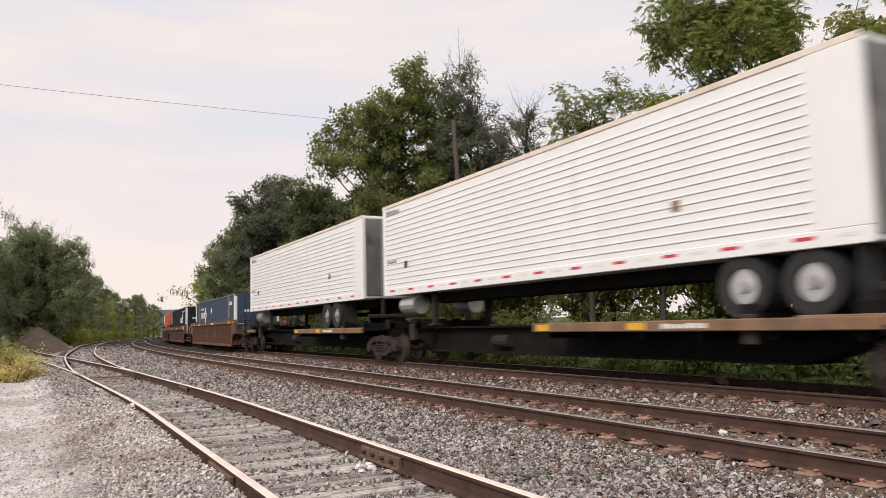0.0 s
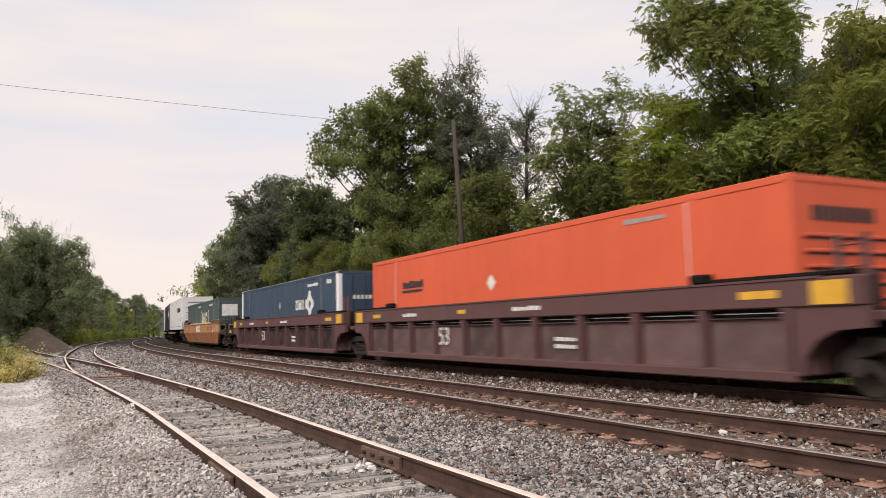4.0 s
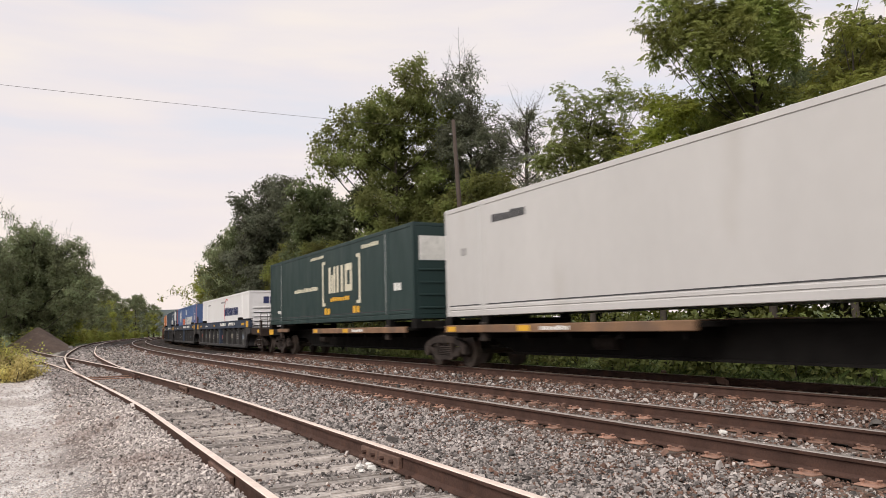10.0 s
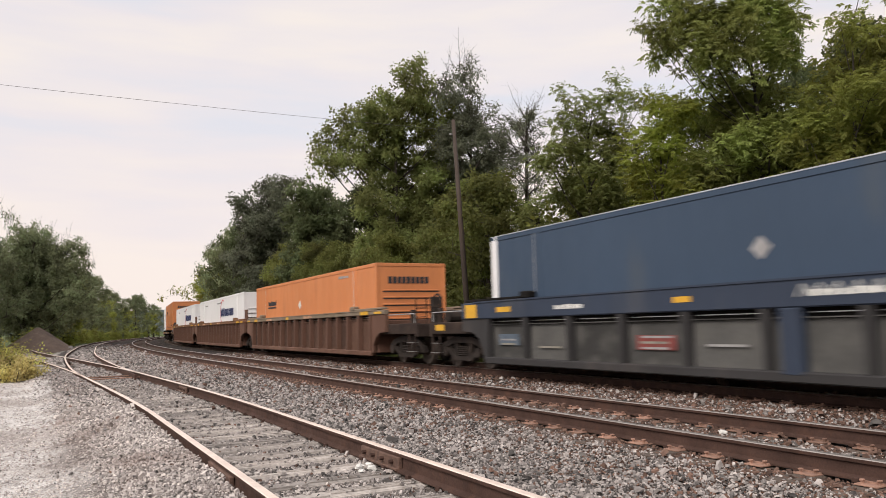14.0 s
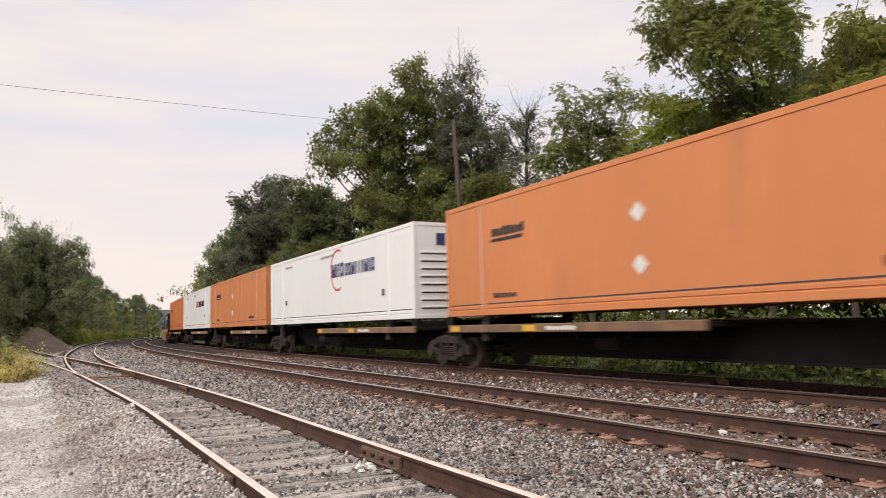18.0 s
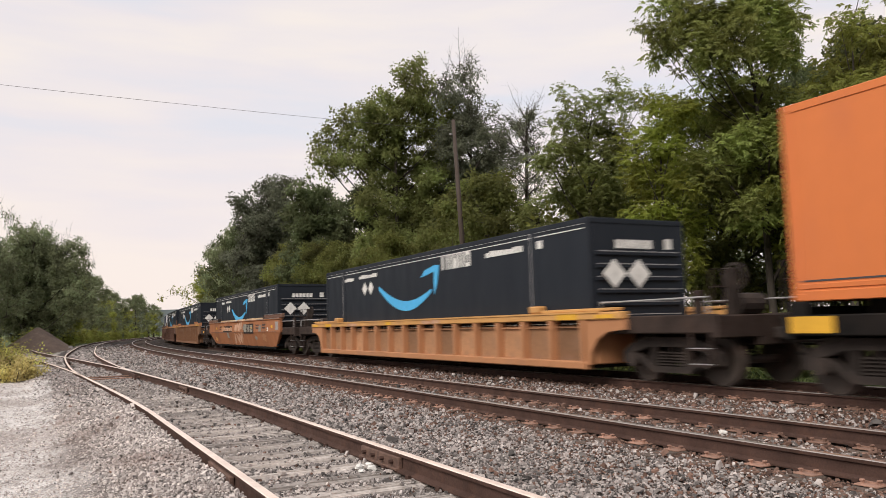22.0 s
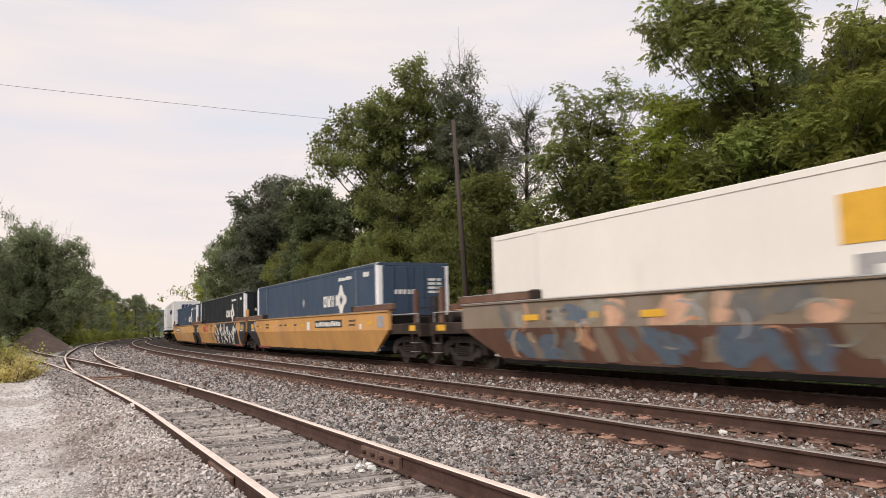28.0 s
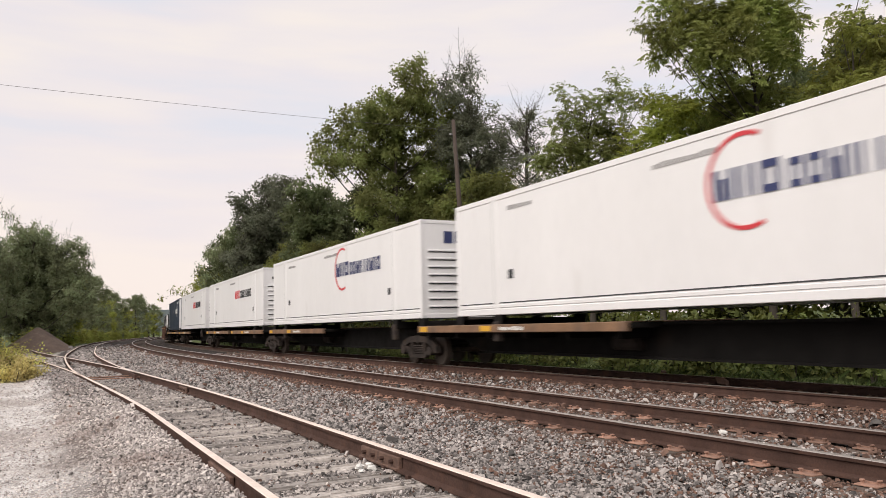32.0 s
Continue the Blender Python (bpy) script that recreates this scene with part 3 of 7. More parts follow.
# ---- tracks ----
RAIL = ((-0.07, -0.171), (-0.07, -0.158), (-0.012, -0.138), (-0.009, -0.045), (-0.034, -0.036), (-0.037, -0.008), (-0.028, 0.0),
        (0.028, 0.0), (0.037, -0.008), (0.034, -0.036), (0.009, -0.045), (0.012, -0.138), (0.07, -0.158), (0.07, -0.171))


def rail_shape(xs_of, side, lo, hi):
    sh, stops, m = Shape(), steps(lo, hi), len(RAIL)
    for s in stops:
        x, y, h = line(s, xs_of(s))
        ahead = line(s + 0.5, xs_of(s + 0.5))
        behind = line(s - 0.5, xs_of(s - 0.5))
        h = math.atan2(ahead[0] - behind[0], ahead[1] - behind[1])
        for u, z in RAIL:
            sh.v.append((x + (u + side) * math.cos(h), y - (u + side) * math.sin(h), z))
    for i in range(len(stops) - 1):
        for j in range(m):
            a, b = i * m + j, i * m + (j + 1) % m
            sh.f.append((a, b, b + m, a + m))
    sh.f += [tuple(range(m)), tuple(range((len(stops)) * m - 1, (len(stops) - 1) * m - 1, -1))]
    return sh


def rail_part(track, xs_of, side, lo, hi, head):
    sh = rail_shape(xs_of, side, lo, hi)
    ob = part("rail", sh, [rail_side, head], track, "rusty steel rail with a worn bright head")
    for poly in ob.data.polygons:
        if len(poly.vertices) == 4 and poly.index % len(RAIL) in (5, 6, 7):
            poly.material_index = 1
    return ob


def tie_mesh(name, length, material, seed):
    rnd = random.Random(seed)
    sh = Shape().box(-length / 2, length / 2, -0.115, 0.115, -0.17, 0, 0.012)
    sh.v = [(x + rnd.uniform(-0.012, 0.012), y + rnd.uniform(-0.008, 0.008), z + rnd.uniform(-0.008, 0.006)) for x, y, z in sh.v]
    for k in range(4):
        y = -0.09 + k * 0.055 + rnd.uniform(-0.01, 0.01)
        a = rnd.uniform(-length / 2, 0)
        sh.box(a, a + rnd.uniform(0.5, 1.2), y, y + 0.02, -0.004, 0.006)
    return sh.mesh(name, material)


def plate_mesh():
    """A rusted tie plate with its two shoulders and four spikes."""
    sh = Shape().box(-0.19, 0.19, -0.095, 0.095, 0, 0.014, 0.003)
    for x in (-0.083, 0.083):
        sh.box(x - 0.01, x + 0.01, -0.09, 0.09, 0.014, 0.026)
    for x, y in ((-0.1, -0.06), (0.1, 0.06), (-0.15, 0.05), (0.15, -0.05)):
        sh.box(x - 0.009, x + 0.009, y - 0.009, y + 0.009, 0.01, 0.04)
        sh.box(x - 0.02, x + 0.02, y - 0.016, y + 0.016, 0.035, 0.05, 0.004)
    return sh.mesh("tie_plate", plate_rust)


def anchor_mesh():
    return Shape().box(-0.1, 0.1, -0.018, 0.018, -0.02, 0.004, 0.004).box(-0.11, -0.075, -0.03, 0.03, -0.015, 0.025, 0.006).box(0.075, 0.11, -0.03, 0.03, -0.015, 0.025, 0.006).mesh("rail_anchor", rail_side)


PLATE, ANCHOR = plate_mesh(), anchor_mesh()
TIES_GREY = [tie_mesh("tie", 2.6, tie_grey, i) for i in range(5)]
TIES_BROWN = [tie_mesh("tie", 2.6, tie_brown, 20 + i) for i in range(4)]


def build_track(name, label, xs_of, lo, hi, ties, gap, tie_z, head, near_lo, near_hi, plates=True):
    track = thing(name, label, "railway track", kind="structure")
    for side in (-0.753, 0.753):
        rail_part(track, xs_of, side, lo, hi, head)
    rnd = random.Random(name)
    far, s = Shape(), lo
    while s < hi:
        if near_lo <= s <= near_hi:
            x, y, h = line(s, xs_of(s))
            ob = part("tie", rnd.choice(ties), None, track)
            ob.matrix_basis = pose(x + rnd.uniform(-0.05, 0.05), y, tie_z + rnd.uniform(-0.01, 0.006), 0, 0, -math.degrees(h) + rnd.uniform(-1.2, 1.2))
            if plates and s < 34:
                for side in (-0.753, 0.753):
                    q = part("tie_plate", PLATE, None, track)
                    q.matrix_basis = pose(x + side, y + rnd.uniform(-0.02, 0.02), -0.181, 0, 0, rnd.uniform(-2, 2))
            if s < 26:
                for side in (-0.753, 0.753):
                    q = part("rail_anchor", ANCHOR, None, track)
                    q.matrix_basis = pose(x + side, y + 0.15 + rnd.uniform(-0.02, 0.02), -0.168)
            s += gap
        elif s < 420:
            x, y, h = line(s, xs_of(s))
            c, d = math.cos(h), math.sin(h)
            corners = [(x + u * c + w * d, y - u * d + w * c, z) for z in (tie_z - 0.1, tie_z) for w in (-0.11, 0.11) for u in (-1.3, 1.3)]
            far.add(corners, [(0, 2, 3, 1), (4, 5, 7, 6), (0, 1, 5, 4), (1, 3, 7, 5), (3, 2, 6, 7), (2, 0, 4, 6)])
            s += gap
        else:
            s += gap
    if far.v:
        tagged(part("far_tie_bed", far, ties[0].materials[0], track), kind="stuff")
    return track


siding = build_track("siding_track", "rusty siding track on weathered grey wooden ties in gravel", siding_x, -60.0, 300.0, TIES_GREY, 0.55, -0.176, rail_top_sheen, 1.5, 60, plates=False)
build_track("main_track", "rust-brown main track with orange tie plates in grey ballast", lambda s: MAIN_X, -720.0, 900.0, TIES_BROWN, 0.52, -0.187, rail_top, 1.5, 60)
build_track("train_track", "main track under the passing train, on grey ballast", lambda s: TRAIN_X, -720.0, 900.0, TIES_BROWN, 0.52, -0.187, rail_top, 1.5, 60)
branch = thing("branch_track", "rusty spur rails that leave the siding at a switch", "railway track", kind="structure")
for side in (-0.753, 0.753):
    rail_part(branch, branch_x, side, 24.0, 66.0, rail_top_sheen)
for i in range(64):
    s = 30.0 + i * 0.55
    x, y, h = line(s, branch_x(s))
    ob = part("tie", TIES_GREY[i % 5], None, branch)
    ob.matrix_basis = pose(x, y, -0.2, 0, 0, -math.degrees(h) + 4)


def joint_bar(track, x, y, z_turn=0.0):
    """A bolted joint bar on the inner face of a rail."""
    bar = part("joint_bar", Shape().box(-0.022, 0.022, -0.46, 0.46, -0.145, -0.04, 0.008).box(-0.05, 0.02, -0.46, 0.46, -0.158, -0.135, 0.005), joint_rust, track, "rusted bolted joint bar")
    bar.matrix_basis = pose(x, y, 0, 0, 0, z_turn)
    for k in range(4):
        yb = -0.33 + 0.22 * k
        part("bolt", Shape().rod((-0.02, yb, -0.09), (-0.062, yb, -0.09), 0.02, 6), rail_side, bar)


joint_bar(siding, SIDING_X + 0.753 - 0.035, 6.9)
joint_bar(siding, SIDING_X - 0.753 - 0.04, 6.9)
joint_bar(siding, siding_x(17.45) + 0.715, 17.45)

# switch stand rods and the frog guard rails at the turnout
for y in (23.6, 24.6):
    part("throw_rod", Shape().rod((-0.9, 0, 0), (0.9, 0, 0), 0.022, 6), plate_rust, siding).matrix_basis = pose(siding_x(y), y, -0.12)
for dx, y0, y1 in ((0.62, 23.0, 27.5), (-0.6, 36.5, 41.0)):
    part("guard_rail", Shape().box(-0.03, 0.03, y0, y1, -0.16, -0.01, 0.01), rail_side, siding).matrix_basis = pose(siding_x((y0 + y1) / 2) + dx, 0, 0)

# litter by the tracks: pale slabs at the weeds, a dark plate, white stones
slab_mat = mat("pale_concrete", (0.5, 0.48, 0.46), 0.9, 0, 0.2, 5, 0.004, 40)
for x, y, w, turn in ((-0.2, 31.2, 0.42, 20), (0.05, 30.6, 0.32, -30)):
    tagged(new("concrete_slab", Shape().box(-w / 2, w / 2, -0.06, 0.06, -0.05, w * 0.9, 0.02).mesh("concrete_slab", slab_mat)), "pale broken concrete slab leaning in the weeds", "slab").matrix_basis = pose(x, y, -0.28, 18, 0, turn)
tagged(new("steel_plate", Shape().box(-0.2, 0.2, -0.3, 0.3, 0, 0.09, 0.02).mesh("steel_plate", car_black)), "dark steel plate lying between the tracks", "plate").matrix_basis = pose(3.77, 53.0, -0.24, 0, 0, 20)
rock = random.Random(4)
for x, y, r in ((2.76, 6.8, 0.055), (2.68, 6.9, 0.04), (2.8, 6.95, 0.035), (2.62, 6.7, 0.03), (7.0, 6.45, 0.05)):
    sh = Shape().box(-r, r, -r * 0.8, r * 0.8, -r * 0.4, r * 0.55, r * 0.3)
    sh.v = [(a + rock.uniform(-0.2, 0.2) * r, b + rock.uniform(-0.2, 0.2) * r, c + rock.uniform(-0.2, 0.2) * r) for a, b, c in sh.v]
    tagged(new("white_stone", sh.mesh("white_stone", white_mark)), "small white broken stone on the gravel", "stone", "white stones by the rails").matrix_basis = pose(x, y, -0.17, 0, 0, rock.uniform(0, 360))


# ---- trees and weeds ----
def leaf_cloud(rng, centres, radii, count, size, droop=0.25, fill=1.0):
    """Rhombic leaves scattered in clumps, turned outwards from the middle of their clump."""
    w = radii ** 2 * fill
    pick = rng.choice(len(centres), count, p=w / w.sum())
    off = rng.normal(0, 1, (count, 3))
    off /= np.linalg.norm(off, axis=1)[:, None]
    off *= (rng.random(count) ** 0.55 * rng.uniform(0.8, 1.45, count))[:, None] * radii[pick][:, None] * (0.85, 0.85, 0.7)
    mid = centres[pick] + off
    way = off / radii[pick][:, None] + rng.normal(0, 0.55, (count, 3)) - (0, 0, droop)
    way /= np.linalg.norm(way, axis=1)[:, None]
    up = rng.normal(0, 0.26, (count, 3)) + off / radii[pick][:, None] * 0.9 + (-0.2, -0.15, 0.65)
    side = np.cross(way, up)
    side /= np.linalg.norm(side, axis=1)[:, None] + 1e-6
    ln = size * rng.uniform(0.6, 1.4, count)[:, None]
    v = np.stack([mid, mid + way * ln * 0.5 + side * ln * 0.34, mid + way * ln - (0, 0, 0.1) * ln, mid + way * ln * 0.5 - side * ln * 0.34], 1)
    faces = np.arange(count * 4).reshape(-1, 4)
    return v.reshape(-1, 3), faces


def build_tree(label, height, spread, base, leaves, size, material, seed, lean=(0, 0), clump=1.0, limbs=14, bare=0, at=(0, 0)):
    rng = np.random.default_rng(seed)
    tree = thing("tree", label, "tree", "trees beside the line")
    trunk, wood = Shape(), Shape()
    pts, n = [], 9
    bend = rng.normal(0, 0.25, 2)
    for i in range(n):
        f = i / (n - 1)
        pts.append((lean[0] * f + bend[0] * math.sin(f * 3), lean[1] * f + bend[1] * math.sin(f * 4), -0.3 + (height * 0.93 + 0.3) * f))
    r0 = 0.016 * height + 0.03
    trunk.tube(pts, [r0 * (1.35 if i == 0 else 1 - 0.9 * i / (n - 1)) for i in range(n)], 9)
    pts = np.array(pts)
    centres, radii = [], []

    def spine(f):
        k = min(f, 0.999) * (n - 1)
        i = int(k)
        return pts[i] + (pts[i + 1] - pts[i]) * (k - i)

    for i in range(limbs):
        f = base + (0.96 - base) * (i + rng.uniform(0, 0.8)) / limbs
        start = spine(f)
        a = i * 2.4 + rng.uniform(-0.5, 0.5)
        fullness = math.sin(math.pi * min(max((f - base) / (1 - base) * 0.82 + 0.2, 0), 1)) ** 0.7
        reach = spread * fullness * rng.uniform(0.65, 1.12)
        rise = reach * rng.uniform(0.25, 0.75) + (0.25 if f > 0.7 else 0)
        mid = start + np.array((math.cos(a) * reach * 0.5, math.sin(a) * reach * 0.5, rise * 0.62))
        tip = start + np.array((math.cos(a) * reach, math.sin(a) * reach, rise))
        rr = r0 * 0.42 * (1.15 - f)
        wood.tube([start, mid, tip], [rr, rr * 0.6, rr * 0.15], 5)
        for q in range(8):
            g = 0.3 + 0.7 * (q + rng.random()) / 8
            c = start + (mid - start) * min(g * 2, 1) + (tip - mid) * max(g * 2 - 1, 0)
            twig = c + rng.normal(0, 0.21, 3) * reach + (0, 0, 0.12 * reach)
            wood.tube([c, twig], [rr * 0.3, rr * 0.08], 4, False)
            centres.append(twig)
            radii.append(clump * rng.uniform(0.4, 0.95))
        centres.append(tip)
        radii.append(clump * rng.uniform(0.5, 0.9))
    for i in range(6):
        centres.append(spine(rng.uniform(0.75, 1.0)) + rng.normal(0, 0.35, 3))
        radii.append(clump * rng.uniform(0.5, 0.9))
    for i in range(bare):
        a, f = rng.uniform(0, 6.28), rng.uniform(0.6, 0.95)
        c = spine(f)
        for k in range(4):
            tip = c + np.array((math.cos(a) * 1.2 + rng.normal(0, 0.6), math.sin(a) * 1.2 + rng.normal(0, 0.6), rng.uniform(1.2, 3.2)))
            half = (c + tip) / 2 + rng.normal(0, 0.16, 3)
            wood.tube([c, half, tip], [0.028, 0.014, 0.004], 3, False)
            for j in range(4):
                g = half + (tip - half) * rng.uniform(0, 0.8)
                wood.tube([g, g + rng.normal(0, 0.28, 3) + (0, 0, 0.4)], [0.009, 0.003], 3, False)
    part("trunk", trunk, bark, tree, smooth=True)
    part("limbwork", wood, bark, tree, smooth=True)
    centres, radii = np.array(centres), np.array(radii)
    v, faces = leaf_cloud(rng, centres, radii, leaves, size)
    part("crown", array_mesh("crown", v, faces, material), None, tree)
    tree.matrix_basis = pose(at[0], at[1], ground_z(at[0]) if at[1] < 40 else 0.0)
    return tree


def tree_spot(s, u):
    x, y, h = line(s, u)
    return x, y


def put_tree(model, s, u, turn, scale=1.0, z=None):
    x, y = tree_spot(s, u)
    q = copy_thing(model, pose(x, y, (ground_z(u) if z is None else z), 0, 0, turn))
    q.scale = (scale, scale, scale)
    return q


def frond_cloud(rng, centres, radii, count, size, fill=1.0):
    """Feathered leaves: each has a drooping midrib with pairs of narrow leaflets."""
    per = 11
    k = count // per
    w = radii ** 2 * fill
    pick = rng.choice(len(centres), k, p=w / w.sum())
    off = rng.normal(0, 1, (k, 3))
    off /= np.linalg.norm(off, axis=1)[:, None]
    off *= (rng.random(k) ** 0.55 * rng.uniform(0.8, 1.4, k))[:, None] * radii[pick][:, None] * (0.9, 0.9, 0.75)
    root = centres[pick] + off
    way = off / radii[pick][:, None] + rng.normal(0, 0.6, (k, 3))
    way[:, 2] = way[:, 2] * 0.8 + 0.18
    way /= np.linalg.norm(way, axis=1)[:, None]
    side = np.cross(way, (0, 0, 1.0))
    side /= np.linalg.norm(side, axis=1)[:, None] + 1e-6
    ln = size * rng.uniform(1.3, 2.6, k)[:, None]
    blocks = []
    for j in range(per):
        f = 0.15 + 0.85 * (j // 2) / ((per - 1) / 2)
        sg = 0.0 if j == per - 1 else (1.0 if j % 2 else -1.0)
        base = root + way * ln * f - np.array((0, 0, 0.34)) * ln * f * f
        out = side * sg * 0.8 + way * (0.55 if sg else 1.0) - np.array((0, 0, 0.4)) + rng.normal(0, 0.16, (k, 3))
        out /= np.linalg.norm(out, axis=1)[:, None]
        wide = np.cross(out, way + rng.normal(0, 0.3, (k, 3)) + (0, 0, 0.6))
        wide /= np.linalg.norm(wide, axis=1)[:, None] + 1e-6
        ll = size * rng.uniform(0.7, 1.15, k)[:, None] * (1 - 0.3 * abs(f - 0.5))
        blocks.append(np.stack([base, base + out * ll * 0.45 + wide * ll * 0.23, base + out * ll - (0, 0, 0.12) * ll, base + out * ll * 0.45 - wide * ll * 0.23], 1))
    v = np.concatenate(blocks)
    return v.reshape(-1, 3), np.arange(len(v) * 4).reshape(-1, 4)


LAB_A = "tall green broadleaf tree beside the railway line"
LAB_B = "dense dark green tree in the trackside wood"
LAB_C = "yellow-green leafy tree at the edge of the wood"
LAB_D = "thin brownish tree with bare twigs above its crown"
LAB_F = "tall tree with drooping feathered green leaves"
ACROSS, ALONG = np.array((0.885, -0.466, 0.0)), np.array((0.466, 0.885, 0.0))


def lobed_tree(label, at, lobes, leaves, size, material, seed, depth, frond=False, bare=0, stem=1.0):
    """A broad tree whose crown is a heap of rounded lobes on limbs. lobes: across the line's view, height, radius, fullness."""
    rng = np.random.default_rng(seed)
    tree = thing("tree", label, "tree", "trees beside the line")
    trunk, wood = Shape(), Shape()
    high = max(z for _, z, _, _ in lobes)
    mid = sum(a * r for a, _, r, _ in lobes) / sum(r for _, _, r, _ in lobes)
    n = 10
    pts = np.array([ACROSS * mid * 0.8 * (i / (n - 1)) ** 2 + ALONG * 0.2 * math.sin(i * 0.7) + (0, 0, -0.4 + high * 0.9 * i / (n - 1)) for i in range(n)])
    r0 = (0.010 * high + 0.05) * stem
    trunk.tube([tuple(q) for q in pts], [r0 * (1.4 if i == 0 else 1 - 0.88 * i / (n - 1)) for i in range(n)], 9)
    centres, radii, fill = [], [], []
    for a, z, r, full in lobes:
        c = ACROSS * a + ALONG * rng.uniform(-depth, depth) + (0, 0, z)
        k = min(max((z - 0.75 * abs(a - mid) - 0.8) / (high * 0.9), 0.08), 0.93) * (n - 1)
        root = pts[int(k)] + (pts[min(int(k) + 1, n - 1)] - pts[int(k)]) * (k - int(k))
        elbow = root * 0.5 + c * 0.5 + np.array((0, 0, -0.12 * abs(a - mid))) + rng.normal(0, 0.12, 3)
        rr = r0 * 0.42 * (1.1 - 0.75 * z / high) * min(r + 0.3, 1.4)
        wood.tube([tuple(root), tuple(elbow), tuple(c)], [rr, rr * 0.7, rr * 0.3], 6)
        for i in range(max(9, int(15 * r * r + 7))):
            way = rng.normal(0, 1, 3)
            way /= np.linalg.norm(way)
            tip = c + way * r * rng.uniform(0.35, 1.2) * (1, 1, 0.85)
            if i < 12:
                wood.tube([tuple(c), tuple((c + tip) / 2 + rng.normal(0, 0.06, 3)), tuple(tip)], [rr * 0.28, rr * 0.18, rr * 0.06], 4, False)
            centres.append(tip)
            radii.append((0.2 + 0.22 * min(r, 1.5)) * rng.uniform(0.5, 1.25))
            fill.append(full)
    for i in range(len(lobes) * 14):
        (a, z, r, full), (a2, z2, r2_, full2) = lobes[rng.integers(len(lobes))], lobes[rng.integers(len(lobes))]
        if math.hypot(a - a2, z - z2) < 1.7 * (r + r2_):
            f = rng.uniform(0.25, 0.75)
            centres.append(ACROSS * (a + (a2 - a) * f) + ALONG * rng.uniform(-depth, depth) + (0, 0, z + (z2 - z) * f) + rng.normal(0, 0.18, 3) * (r + r2_))
            radii.append((0.2 + 0.22 * min(r, 1.5)) * rng.uniform(0.5, 1.25))
            fill.append(min(full, full2))
    for i in range(bare):
        a, z, r, full = lobes[i % min(len(lobes), 10)]
        c = ACROSS * (a + rng.uniform(-0.5, 0.5) * r) + ALONG * rng.uniform(-depth, depth) + (0, 0, z - 0.2 * r)
        for k in range(4):
            tip = c + rng.normal(0, 0.45, 3) + (0, 0, r + rng.uniform(0.2, 1.5))
            half = (c + tip) / 2 + rng.normal(0, 0.16, 3)
            wood.tube([tuple(c), tuple(half), tuple(tip)], [0.024, 0.013, 0.004], 3, False)
            for j in range(4):
                g = half + (tip - half) * rng.uniform(0, 0.8)
                wood.tube([tuple(g), tuple(g + rng.normal(0, 0.28, 3) + (0, 0, 0.4))], [0.009, 0.003], 3, False)
    part("trunk", trunk, bark, tree, smooth=True)
    part("limbwork", wood, bark, tree, smooth=True)
    v, faces = (frond_cloud if frond else leaf_cloud)(rng, np.array(centres), np.array(radii), leaves, size, fill=np.array(fill))
    part("crown", array_mesh("crown", v, faces, material), None, tree)
    tree.matrix_basis = pose(at[0], at[1], 0)
    return tree


lobed_tree(LAB_F, (21.1, 16.9), (
    (-3.5, 10.4, 0.5, 0.6), (-3.9, 10.7, 0.3, 0.5), (-2.6, 10.7, 0.8, 0.9), (-1.6, 11.3, 0.9, 1), (-2.8, 11.6, 0.7, 0.8), (-0.3, 11, 1, 1),
    (-1.1, 9.8, 1, 1), (0.6, 10.2, 0.8, 0.9), (1.3, 11.4, 0.7, 0.6), (-2.3, 9.5, 0.6, 1), (-0.3, 9, 0.9, 1), (0.9, 8.8, 0.8, 1),
    (-1.5, 13.3, 1.1, 1), (0, 13.7, 1.3, 1), (1.2, 13, 0.8, 0.8), (-2.2, 8.3, 1, 1), (-1.1, 8.1, 0.9, 1), (0, 7.7, 1, 1),
    (1.2, 7.5, 0.8, 1), (-0.5, 6.3, 1, 1), (0.9, 6.1, 0.9, 1), (-1.9, 6.1, 1, 1), (-0.5, 4.7, 1.1, 1), (1.1, 4.7, 0.9, 1)
), 165000, 0.125, leaf_e, 11, 1.7, True, 0, 0.8)
lobed_tree(LAB_F, (20.1, 13.4), (
    (-0.2, 9.2, 0.6, 0.35), (0.6, 8.5, 0.8, 0.4), (-0.1, 8, 0.7, 0.5), (1, 9.2, 0.6, 0.3), (1.2, 7.7, 0.6, 0.4), (0.1, 6.9, 0.9, 0.9),
    (-0.5, 6.4, 0.8, 1), (0.9, 6.3, 0.8, 0.8), (0, 5.2, 0.9, 1), (1.1, 4.9, 0.9, 1), (-0.8, 4.8, 0.8, 1), (0.6, 10.9, 0.9, 0.4),
    (1.9, 8.9, 0.9, 0.5), (1.7, 6.5, 0.9, 0.8), (-0.1, 3.6, 0.9, 1), (1.3, 3.4, 0.9, 1)
), 62000, 0.125, leaf_c, 12, 1.3, True, 0, 0.8)
